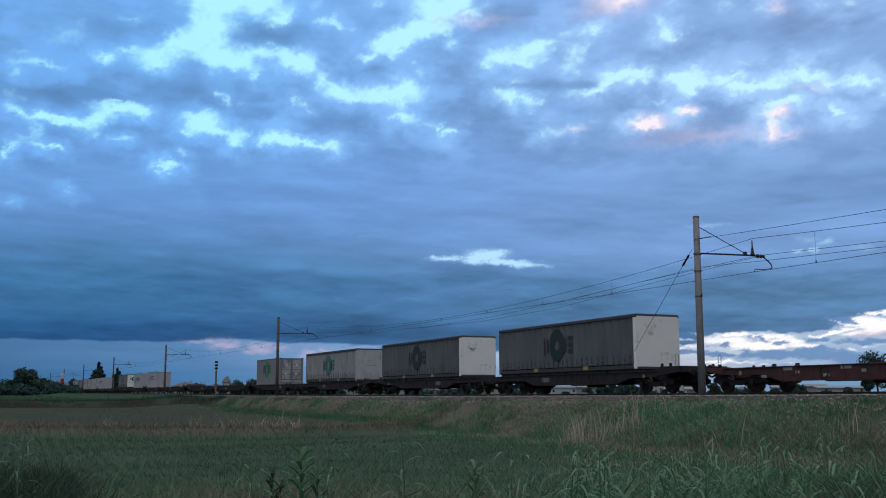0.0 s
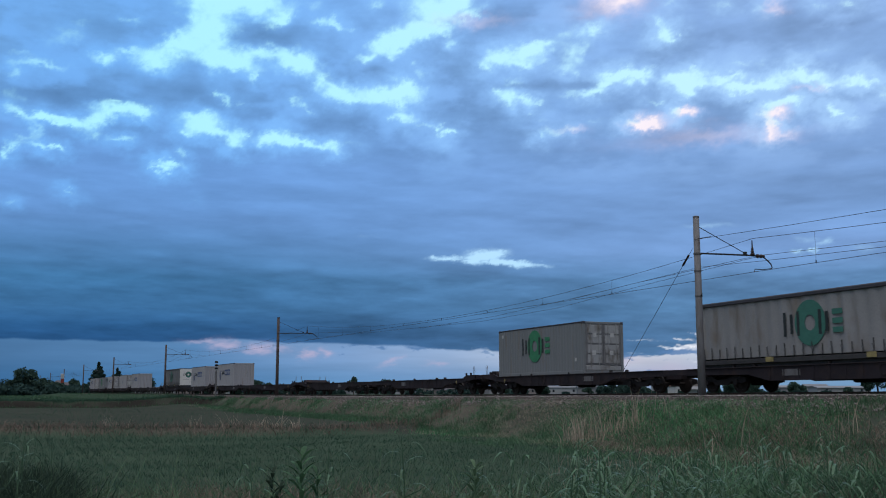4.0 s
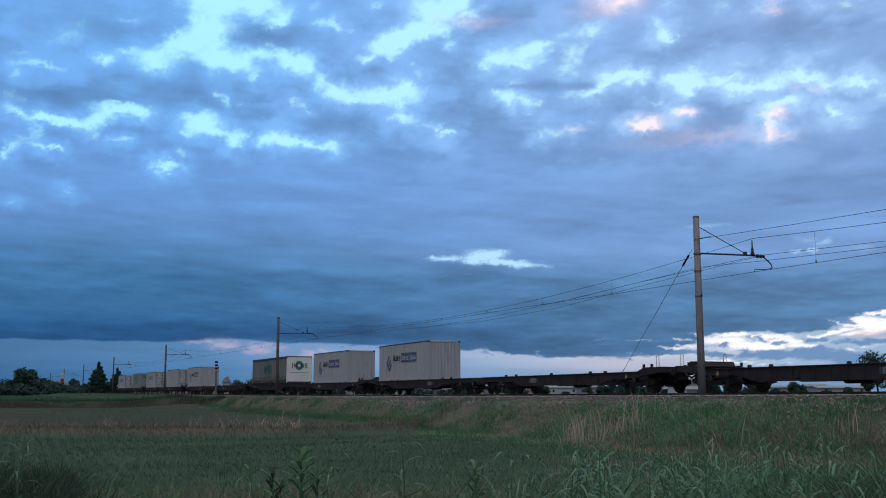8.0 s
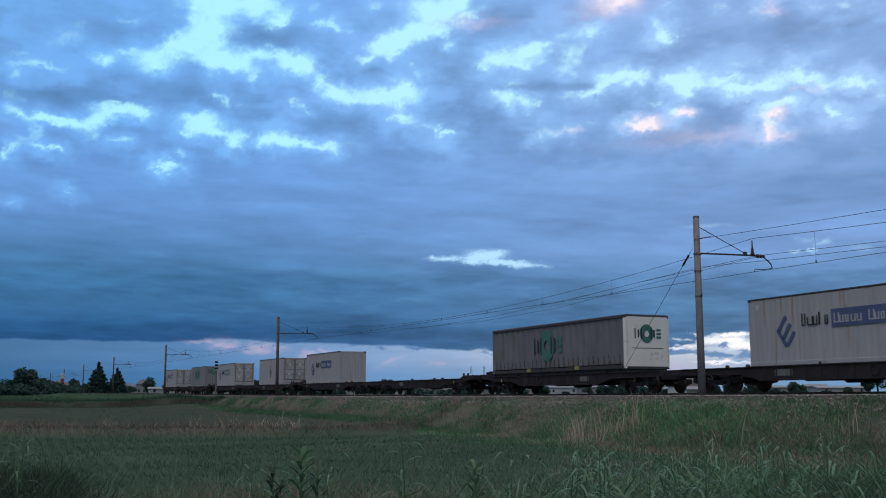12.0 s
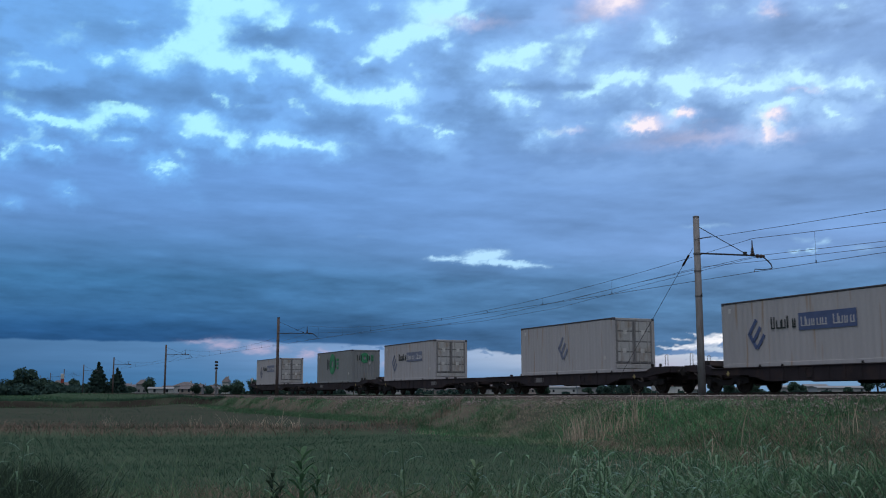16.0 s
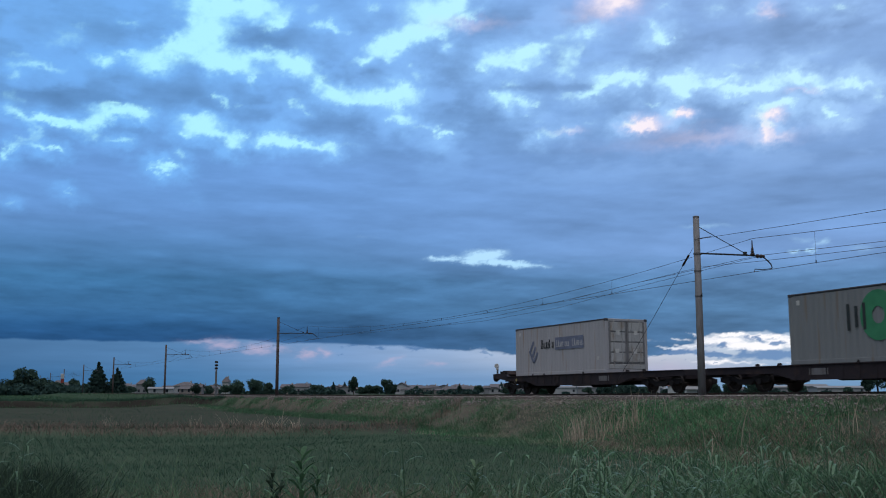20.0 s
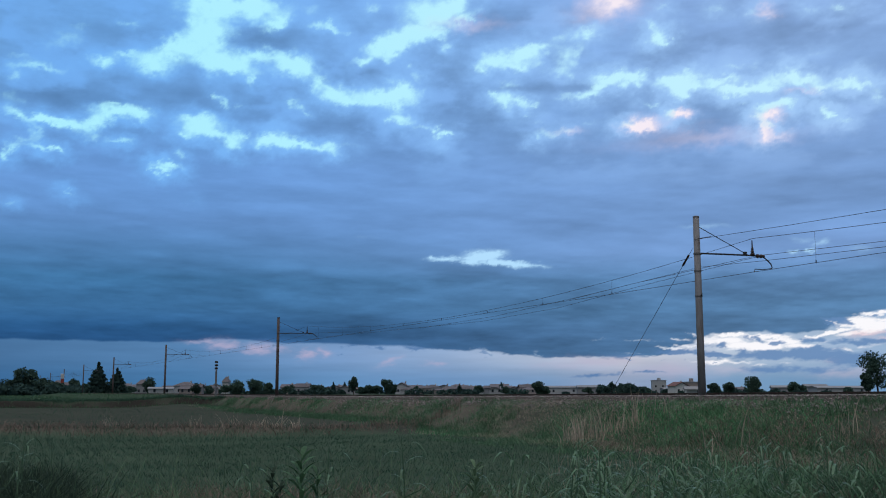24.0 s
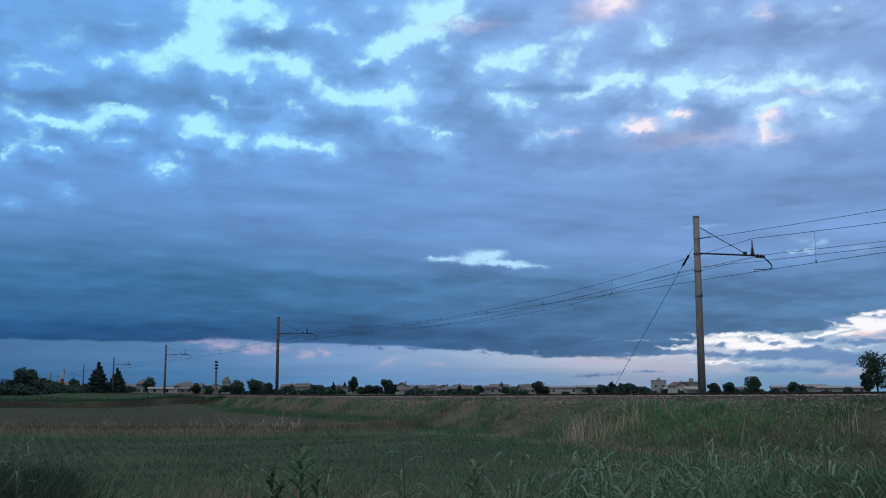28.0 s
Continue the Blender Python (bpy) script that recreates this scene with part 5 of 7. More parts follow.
def add_ring_logo(parent, x, z, r, face, green, dark, faces="side", dim=False):
    """A painted mark as plain shapes: dark upright bars, a green ring, three green stripes."""
    def slab(outline):
        if faces == "side":
            return Geo().prism(outline, "y", face - 0.004, face + 0.004)
        return Geo().prism(outline, "x", face - 0.004, face + 0.004)
    def disc(r0, r1, n=28, dz=1.12):
        g = Geo()
        for o in (-0.004, 0.004):
            for rr in (r0, r1):
                for k in range(n):
                    a = 2 * math.pi * k / n
                    p, q = x + rr * math.cos(a), z + dz * rr * math.sin(a)
                    g.v.append((p, face + o, q) if faces == "side" else (face + o, p, q))
        for k in range(n):
            j = (k + 1) % n
            g.f += [(k, j, n + j, n + k), (2 * n + k, 3 * n + k, 3 * n + j, 2 * n + j), (n + k, n + j, 3 * n + j, 3 * n + k), (k, 2 * n + k, 2 * n + j, j)]
        return g
    part("ring_mark", disc(r * 0.34, r), green, parent, "green ring mark")
    h = r * 0.60
    m0 = x - r * 1.85
    face = face + (-0.006 if faces == "side" else 0.006)
    for p0, hh in ((0.10, 1.0), (0.55, 0.8), (1.0, 1.0)):
        part("upright_bar", slab([(m0 + p0 * r, z - hh * h), (m0 + (p0 + 0.17) * r, z - hh * h), (m0 + (p0 + 0.17) * r, z + hh * h), (m0 + p0 * r, z + hh * h)]), dark, parent, "dark painted bar")
    for p0, hh in ((0.55, 1.0), (0.98, 0.8)):
        part("upright_bar", slab([(x + p0 * r, z - hh * h), (x + (p0 + 0.19) * r, z - hh * h), (x + (p0 + 0.19) * r, z + hh * h), (x + p0 * r, z + hh * h)]), dark, parent, "dark painted bar")
    for k in range(3):
        zz = z + h * (0.72 - 0.72 * k)
        part("stripe", slab([(x + 1.42 * r, zz - 0.13 * r), (x + 2.05 * r, zz - 0.13 * r), (x + 2.05 * r, zz + 0.13 * r), (x + 1.42 * r, zz + 0.13 * r)]), green if not dim else dark, parent, "green stripe")


def add_blue_logo(parent, x, z, face, banner=True, paint="blue_paint"):
    """Blue folded diamond mark and a blue banner with illegible pale bars."""
    def stroke(x0, z0, x1, z1, w=0.075):
        d = math.hypot(x1 - x0, z1 - z0)
        ox, oz = -(z1 - z0) / d * w, (x1 - x0) / d * w
        part("diamond_mark", Geo().prism([(x + x0 + ox, z + z0 + oz), (x + x1 + ox, z + z1 + oz), (x + x1 - ox, z + z1 - oz), (x + x0 - ox, z + z0 - oz)], "y", face - 0.004, face + 0.004), paint, parent, "blue stroke of a diamond mark")
    for st in ((-0.36, 0.06, 0.08, -0.56), (-0.32, 0.0, 0.10, 0.56), (-0.10, -0.30, 0.32, 0.26), (0.12, -0.56, 0.52, -0.04)):
        stroke(*st)
    if not banner:
        return
    x1 = x + 0.90
    for k, w in enumerate((0.20, 0.28, 0.22, 0.07, 0.17)):
        h = (0.46, 0.32, 0.34, 0.46, 0.34)[k]
        for ox in (0.0, w - 0.055):
            part("letter_bar", Geo().box(x1 + k * 0.28 + ox, x1 + k * 0.28 + ox + 0.06, face - 0.004, face + 0.004, z + 0.14, z + 0.14 + h), "black_paint", parent)
        part("letter_bar", Geo().box(x1 + k * 0.28, x1 + k * 0.28 + w, face - 0.007, face + 0.007, z + 0.14, z + 0.19), "black_paint", parent)
    bx = x1 + 1.45
    part("banner", Geo().box(bx, bx + 2.75, face - 0.004, face + 0.004, z + 0.02, z + 0.66), paint, parent, "blue banner panel")
    for k, w in enumerate((0.26, 0.20, 0.16, 0.22, 0.22, 0.0, 0.26, 0.20, 0.16, 0.2)):
        if w:
            h = 0.36 if k in (0, 6) else 0.26
            for ox in (0.0, w - 0.06):
                part("letter_bar", Geo().box(bx + 0.12 + k * 0.26 + ox, bx + 0.17 + k * 0.26 + ox, face - 0.009, face + 0.009, z + 0.16, z + 0.16 + h), "pale_paint", parent, "pale lettering bar")
            part("letter_bar", Geo().box(bx + 0.12 + k * 0.26, bx + 0.12 + k * 0.26 + w, face - 0.012, face + 0.012, z + 0.16, z + 0.20), "pale_paint", parent, "pale lettering bar")


def build_box(body, door, doors_front, label, group):
    """A 30-foot corrugated container; local x forward, base at z = 0."""
    L, W, H = 9.03, 2.44, 2.64
    x0, x1, y0, y1 = -L / 2, L / 2, -W / 2, W / 2
    c = thing("shipping_container", label, "container", group=group)
    for side in (-1, 1):
        part("side_wall", corrugated(x0 + 0.14, x1 - 0.14, side * (W / 2 - 0.015), 0.16, H - 0.08, side), body, c)
        part("bottom_rail", Geo().box(x0 + 0.16, x1 - 0.16, side * W / 2 - 0.05 - 0.05 * side, side * W / 2 + 0.05 - 0.05 * side, 0.0, 0.16, 0.012), body, c)
        part("top_rail", Geo().box(x0 + 0.16, x1 - 0.16, side * W / 2 - 0.045 - 0.045 * side, side * W / 2 + 0.045 - 0.045 * side, H - 0.065, H - 0.005, 0.012), "roof_dark", c, "dark weathered top rail")
        for x in (x0 + 0.08, x1 - 0.08):
            part("corner_post", Geo().box(x - 0.08, x + 0.08, side * W / 2 - 0.08 - 0.08 * side, side * W / 2 + 0.08 - 0.08 * side, 0.12, H - 0.12, 0.012), body, c)
            for z in (0.0, H - 0.12):
                part("corner_casting", Geo().box(x - 0.09, x + 0.09, side * W / 2 - 0.08 - 0.075 * side, side * W / 2 + 0.08 - 0.075 * side, z - 0.004, z + 0.122, 0.015), "roof_dark" if z else body, c)
    part("roof", Geo().box(x0 + 0.1, x1 - 0.1, y0 + 0.06, y1 - 0.06, H - 0.06, H - 0.02, 0.01), body, c)
    part("floor_frame", Geo().box(x0 + 0.1, x1 - 0.1, y0 + 0.1, y1 - 0.1, 0.02, 0.14), "roof_dark", c)
    for end in (-1, 1):
        x = end * (L / 2 - 0.015)
        part("end_header", Geo().box(x - 0.06 - 0.05 * end, x + 0.06 - 0.05 * end, y0 + 0.16, y1 - 0.16, H - 0.13, H - 0.01, 0.012), body, c)
        part("end_sill", Geo().box(x - 0.06 - 0.05 * end, x + 0.06 - 0.05 * end, y0 + 0.16, y1 - 0.16, 0.0, 0.16, 0.012), body, c)
        if (end == 1) != doors_front:
            for yy, z in ((0.15, 2.2), (0.35, 1.55)) if doors_front is False else ():
                part("end_placard", Geo().prism([(yy - 0.13, z), (yy, z - 0.15), (yy + 0.13, z), (yy, z + 0.15)], "x", x + 0.004, x + 0.018), "door_grey", c, "small grey diamond placard")
            part("end_wall", turned(corrugated(y0 + 0.16, y1 - 0.16, x, 0.16, H - 0.13, end, 0.25, 0.022)), body, c)
            continue
        for half in (-1, 1):
            ya, yb = (y0 + 0.17, -0.01) if half < 0 else (0.01, y1 - 0.17)
            leaf = part("door", Geo().box(x - 0.04 - 0.02 * end, x + 0.02 - 0.02 * end, ya, yb, 0.44, H - 0.14, 0.01), "door_seam", c, "dented door leaf with locking bars")
            for k in range(4):
                za = 0.52 + k * 0.50
                part("door_panel", Geo().box(x - 0.012 + 0.006 * end, x + 0.012 + 0.006 * end, ya + 0.10, yb - 0.10, za, za + 0.44, 0.02), door, leaf)
            for yy in (ya + 0.28, yb - 0.28):
                part("locking_bar", Geo().tube([(x + 0.04 * end, yy, 0.30), (x + 0.04 * end, yy, H - 0.10)], 0.02, 8), door, leaf)
                for z in (0.6, 1.25, 2.1):
                    part("bar_keeper", Geo().box(x, x + 0.06 * end, yy - 0.05, yy + 0.05, z - 0.05, z + 0.05) if end > 0 else Geo().box(x - 0.06, x, yy - 0.05, yy + 0.05, z - 0.05, z + 0.05), door, leaf)
            for yy, z in ((ya + 0.5, 1.95), (ya + 0.45, 1.05)):
                part("placard", Geo().box(x + 0.028 * end - 0.004, x + 0.028 * end + 0.004, yy - 0.10, yy + 0.12, z - 0.11, z + 0.11), "signal_white", leaf, "small pale placard")
        part("tail_flap", Geo().box(x - 0.03 - 0.02 * end, x + 0.03 - 0.02 * end, y0 + 0.18, y1 - 0.18, 0.18, 0.41, 0.015), door, c)
    for x, z in ((x1 - 0.75, 0.72), (x0 + 0.5, H - 0.35)):
        part("warning_sticker", Geo().box(x - 0.08, x + 0.08, y0 + 0.005, y0 + 0.013, z - 0.09, z + 0.09), "signal_white", c, "small pale sticker")
    return c


def build_curtain(body, end_mat, label, group):
    """A curtain-sided swap body with straps along its foot."""
    L, W, H = 13.48, 2.5, 2.62
    x0, x1 = -L / 2, L / 2
    c = thing("swap_body", label, "swap body", group=group)
    for side in (-1, 1):
        g = Geo()
        n, rows = 150, 6
        for r in range(rows + 1):
            z = 0.30 + (H - 0.42) * r / rows
            for k in range(n + 1):
                x = x0 + 0.22 + (L - 0.44) * k / n
                wave = 0.024 * math.sin(x * 10.4) + 0.006 * math.sin(x * 23 + r * 0.6) - 0.030
                g.v.append((x, side * (W / 2 - 0.02 + wave), z))
        for r in range(rows):
            for k in range(n):
                q = r * (n + 1) + k
                g.f.append((q, q + 1, q + n + 2, q + n + 1))
        part("curtain", g, body, c, "taut tarpaulin curtain", smooth=True)
        part("side_rail", Geo().box(x0 + 0.05, x1 - 0.05, side * W / 2 - 0.06 - 0.06 * side, side * W / 2 + 0.06 - 0.06 * side, 0.06, 0.24, 0.015), "strap", c)
        part("top_rail", Geo().box(x0, x1, side * W / 2 - 0.06 - 0.045 * side, side * W / 2 + 0.06 - 0.045 * side, H - 0.16, H, 0.03), "roof_dark", c, "dark roof rail")
        st = mesh_of("strap", Geo().box(-0.020, 0.020, -0.008, 0.008, 0.0, 0.52), "strap")
        bk = mesh_of("buckle", Geo().box(-0.05, 0.05, -0.010, 0.010, 0.0, 0.07), "pole")
        for k in range(28):
            part("strap", st, "strap", c, m=pose(x0 + 0.5 + (L - 1.0) * k / 27, side * (W / 2 + 0.004), 0.20 + 0.05 * math.sin(k * 2.1), 0, 2.5 * math.sin(k * 3.7), 0))
            part("buckle", bk, "pole", c, m=pose(x0 + 0.5 + (L - 1.0) * k / 27, side * (W / 2 + 0.010), 0.42 + 0.10 * math.sin(k * 2.1)))
        for x in (x0 + 4.3, x0 + 9.2):
            part("lifting_plate", Geo().box(x - 0.21, x + 0.21, side * (W / 2 + 0.02) - 0.012, side * (W / 2 + 0.02) + 0.012, 0.09, 0.28, 0.01), "yellow", c, "worn yellow lifting plate")
        for x in (x0 + 0.11, x1 - 0.11):
            part("corner_post", Geo().box(x - 0.11, x + 0.11, side * W / 2 - 0.06 - 0.055 * side, side * W / 2 + 0.06 - 0.055 * side, 0.06, H - 0.16, 0.015), end_mat if x > 0 else body, c)
    part("roof", Geo().box(x0 + 0.04, x1 - 0.04, -W / 2 + 0.05, W / 2 - 0.05, H - 0.05, H + 0.012, 0.01), "roof_dark", c)
    part("floor_frame", Geo().box(x0 + 0.06, x1 - 0.06, -W / 2 + 0.13, W / 2 - 0.13, -0.13, 0.2), "strap", c)
    for end in (-1, 1):
        x = end * (L / 2 - 0.03)
        part("end_panel", Geo().box(x - 0.03, x + 0.03, -W / 2 + 0.06, W / 2 - 0.06, 0.16, H - 0.09, 0.01), end_mat, c, "plain end panel")
        part("end_trim", Geo().box(x - 0.035, x + 0.035, -W / 2 + 0.04, W / 2 - 0.04, H - 0.10, H - 0.02, 0.01), "roof_dark", c)
        if end_mat == "door_white":
            part("end_bar", Geo().box(x - 0.034, x + 0.034, -0.5, 0.5, 1.28, 1.31), "strap", c)
        part("end_sill", Geo().box(x - 0.035, x + 0.035, -W / 2 + 0.04, W / 2 - 0.04, 0.04, 0.16, 0.01), "strap", c)
    return c


def build_train():
    """Returns (thing, place along the train, height) for every vehicle and load."""
    rolling = []
    red = build_wagon("wagon_red", 1.15, "rust-red container flat wagon with faded stencilled patches")
    wg = build_wagon()
    for k, q in enumerate(WAGON_Q):
        ob = red if k == 0 else wg if k == 1 else copy_thing(wg, Matrix())
        rolling.append((ob, q + TWIN / 2, 0.0))
    last = rolling[-1][0]
    for y in (-1.05, 1.05):
        lamp = part("tail_lamp", Geo().box(-UNIT + 0.50, -UNIT + 0.62, y - 0.07, y + 0.07, 1.42, 1.62, 0.02), "signal_white", last, "pale tail lamp on a bracket")
        part("lamp_disc", Geo().tube([(-UNIT + 0.46, y, 1.66), (-UNIT + 0.52, y, 1.66)], 0.13, 12), "signal_white", lamp, "round pale reflector")
        part("lamp_bracket", Geo().box(-UNIT + 0.54, -UNIT + 0.60, y - 0.03, y + 0.03, 1.05, 1.44), "bogie", lamp)
    curtains = ((45.38, 1.22, "curtain_dark", "end_white", "dark", "green_dark", "black_paint", "dark grey curtain-sided swap body with white end on a wagon"),
                (63.98, 1.22, "curtain_dark", "end_white", "dark", "green_dark", "black_paint", "dark grey curtain-sided swap body with scribbled white end"),
                (83.13, 1.22, "curtain_pale", "door_white", "pale", "green_mid", "black_paint", "pale grey curtain-sided swap body with green ring mark"),
                (214.33, 1.25, "curtain_grey", "end_white", "grey", "green_mid", "black_paint", "grey curtain-sided swap body with marked white end"))
    for q, z, body, end, tone, green, dark, label in curtains:
        c = build_curtain(body, end, label, "curtain-sided swap bodies")
        add_ring_logo(c, -0.30 if tone != "grey" else -0.55, 1.46, 0.76, -1.238, green, dark, dim=(tone == "dark"))
        if tone == "grey":
            add_ring_logo(c, -0.05, 1.72, 0.40, 6.747, "green_mid", dark, faces="end")
            part("graffiti_bar", Geo().box(6.741, 6.749, -0.9, 0.9, 1.02, 1.045), "black_paint", c)
        if q == 63.98:
            for k in range(6):
                a = k * 1.05
                part("scribble", Geo().tube([(6.75, -0.75 + 0.10 * k + 0.08 * math.cos(a), 1.85 + 0.09 * math.sin(a)), (6.75, -0.70 + 0.10 * k + 0.09 * math.cos(a + 2), 1.85 + 0.12 * math.sin(a + 2))], 0.012, 4), "black_paint", c)
        rolling.append((c, q, z - 0.16))
    boxes = ((103.24, "grey", True, "ring", "grey-green corrugated container with green ring mark and door end"),
             (178.48, "white", False, "blue", "dirty white corrugated container with blue banner mark"),
             (194.75, "white", False, "blue", "dirty white corrugated container with blue banner mark"),
             (253.43, "white", False, "blue", "dirty white corrugated container with blue banner mark"),
             (270.27, "white", True, "diamond", "dirty white container with blue diamond mark and door end"),
             (291.07, "white", True, "blue", "dirty white container with blue banner and door end"),
             (307.3, "grey", False, "ring_end", "grey corrugated container with green ring marks on side and end"),
             (328.52, "white", True, "blue", "rust-streaked white container with blue banner and door end"))
    for q, tone, doors, mark, label in boxes:
        c = build_box("white_box" if tone == "white" else "grey_box", "door_white" if tone == "white" else "door_grey", doors, label, "corrugated containers")
        face = -1.22 - 0.002
        if mark.startswith("ring"):
            add_ring_logo(c, -0.35, 1.58, 0.78, face, "green_bright", "black_paint")
        if mark == "ring_end":
            add_ring_logo(c, -0.1, 1.98, 0.38, 4.52, "green_bright", "black_paint", faces="end")
        if mark == "blue":
            add_blue_logo(c, -2.6, 1.28, face, True, "blue_faded" if q > 280 else "blue_paint")
        if mark == "diamond":
            add_blue_logo(c, -0.15, 1.34, face, False, "blue_faded")
        rolling.append((c, q, 1.0))
    return rolling


rolling = build_train()


# ---- distance: trees (kind, x, y, height, width) and houses (kind, walls, x, y, width, height) ----
TREES_A = [
    ("broadleaf", -123.9, 300, 8.7, 8.8), ("broadleaf", -129.2, 300, 6.0, 6.7), ("broadleaf", -113.9, 290, 5.2, 5.9), ("broadleaf", -110.6, 290, 3.9, 4.9),
    ("conifer", -102.1, 300, 9.3, 5.7), ("conifer", -96.5, 300, 8.0, 5.1), ("broadleaf", -112.7, 310, 5.0, 4.5), ("broadleaf", -109.5, 310, 3.4, 4.2),
    ("broadleaf", -102.2, 330, 3.2, 5.6), ("broadleaf", -139.0, 480, 8.2, 8.1), ("broadleaf", -102.3, 420, 5.2, 4.7), ("broadleaf", -96.5, 420, 4.7, 4.3),
    ("broadleaf", -80.8, 400, 6.8, 8.5), ("broadleaf", -74.1, 400, 6.3, 8.5), ("broadleaf", -67.4, 390, 5.1, 6.1), ("broadleaf", -85.6, 400, 4.1, 5.8),
    ("broadleaf", -63.7, 420, 4.5, 5.7), ("broadleaf", -52.4, 420, 4.5, 8.0), ("broadleaf", -48.9, 420, 3.4, 5.7), ("conifer", -56.2, 520, 5.9, 2.6),
    ("conifer", -50.4, 520, 5.9, 2.9), ("tall", -35.3, 400, 8.3, 4.5), ("broadleaf", -30.2, 420, 4.0, 7.1), ("tall", -23.4, 420, 7.3, 5.2),
]
TREES_B = [
    ("broadleaf", -20.9, 430, 5.8, 3.4), ("broadleaf", -27.2, 420, 4.3, 5.2), ("broadleaf", -33.7, 420, 3.4, 5.7), ("broadleaf", -13.7, 500, 4.3, 3.9),
    ("conifer", 8.1, 500, 4.9, 3.1), ("broadleaf", 14.7, 420, 3.8, 4.7), ("conifer", 28.7, 500, 5.7, 3.1), ("broadleaf", 29.1, 470, 3.6, 5.3),
    ("broadleaf", 37.5, 400, 5.7, 6.1), ("broadleaf", 40.3, 400, 3.9, 4.5), ("broadleaf", 96.1, 360, 4.8, 4.9), ("broadleaf", 104.4, 370, 5.1, 4.6),
    ("broadleaf", 104.0, 340, 6.5, 6.9), ("broadleaf", 145.4, 420, 5.7, 6.6), ("broadleaf", 148.9, 420, 4.3, 4.7), ("broadleaf", 95.5, 380, 3.3, 3.0),
    ("broadleaf", 55.8, 130, 7.0, 5.2), ("broadleaf", 53.7, 128, 4.9, 1.9), ("broadleaf", 139.6, 350, 3.0, 3.5), ("broadleaf", 83.3, 420, 3.4, 5.7),
    ("broadleaf", 79.8, 420, 2.9, 4.7), ("broadleaf", 64.2, 450, 3.3, 5.6), ("broadleaf", 1.7, 500, 3.0, 7.3), ("broadleaf", -3.9, 500, 2.7, 5.6),
]
HOUSES_A = [
    ("house", "plaster_pale", -117.5, 460, 9.6, 5.6), ("house", "plaster_warm", -110.5, 455, 4.6, 4.6), ("long", "plaster_pale", -123.0, 440, 10.4, 3.2), ("tower", "plaster_pale", -128.5, 600, 4.0, 10.0),
    ("house", "plaster_warm", -73.3, 480, 6.5, 4.7), ("house", "plaster_pale", -62.2, 450, 6.1, 4.8), ("house", "plaster_grey", -46.5, 480, 8.1, 3.9),
    ("house", "plaster_pale", -37.6, 430, 3.4, 3.4), ("house", "plaster_pale", -18.5, 460, 5.7, 5.3), ("house", "plaster_pale", -15.5, 450, 6.1, 3.0),
    ("house", "plaster_warm", -10.4, 520, 8.8, 4.2), ("house", "plaster_pale", -5.7, 540, 7.3, 4.9), ("house", "plaster_grey", 0.3, 560, 9.4, 5.0),
    ("house", "plaster_warm", 4.5, 500, 6.2, 3.8), ("house", "plaster_pale", 12.3, 500, 7.3, 3.8), ("house", "plaster_grey", 22.6, 520, 8.2, 3.3),
    ("house", "plaster_pale", 25.7, 480, 6.5, 3.1), ("house", "plaster_grey", 39.9, 560, 9.4, 4.1), ("house", "plaster_warm", 42.1, 500, 7.3, 3.2),
    ("long", "plaster_pale", 62.6, 520, 20.5, 4.2), ("long", "plaster_grey", 72.7, 500, 12.4, 4.3), ("block", "plaster_pale", 137.0, 640, 8.6, 7.9),
    ("gabled", "signal_white", 97.9, 420, 6.6, 5.2), ("block", "plaster_warm", 108.3, 440, 5.2, 5.0), ("long", "plaster_grey", 121.9, 520, 17.5, 3.3),
]
HOUSES_B = [
    ("long", "plaster_pale", 166.0, 420, 22.0, 3.6), ("long", "plaster_grey", 156.0, 460, 12.0, 4.0), ("house", "plaster_pale", 134.8, 460, 5.2, 3.3),
    ("long", "plaster_pale", 176.8, 480, 10.8, 4.7), ("house", "plaster_warm", -160.2, 420, 4.7, 5.7), ("house", "plaster_warm", -163.4, 440, 4.0, 5.2),
    ("house", "plaster_grey", -148.9, 500, 5.1, 7.1), ("house", "plaster_warm", -111.3, 440, 5.9, 3.5), ("house", "plaster_grey", -35.9, 520, 6.4, 3.9),
    ("house", "plaster_warm", -1.0, 470, 5.8, 2.6), ("house", "plaster_pale", 16.3, 480, 5.4, 2.6), ("shed", "plaster_pale", 44.3, 180, 1.8, 2.1), ("shed", "signal_white", 73.9, 300, 4.2, 2.7),
]


def leaf_mesh(name, centres, radii, n, size, rng, material, flat=0.8):
    """A crown: small leaf clumps scattered over lobes, denser at their skins."""
    which = rng.integers(0, len(centres), n)
    d = rng.normal(size=(n, 3))
    d /= np.linalg.norm(d, axis=1)[:, None]
    p = centres[which] + d * radii[which] * (0.35 + 0.65 * rng.random(n) ** 0.5)[:, None]
    a, b = rng.normal(size=(n, 3)), rng.normal(size=(n, 3))
    a /= np.linalg.norm(a, axis=1)[:, None]
    b = np.cross(a, b)
    b /= np.linalg.norm(b, axis=1)[:, None]
    s = (size * rng.uniform(0.55, 1.4, n))[:, None]
    V = np.stack([p - a * s, p + b * s * 0.6, p + a * s, p - b * s * 0.6], 1).reshape(-1, 3)
    F = np.arange(n * 4).reshape(n, 4)
    return raw_mesh(name, V.tolist(), F.tolist(), material)


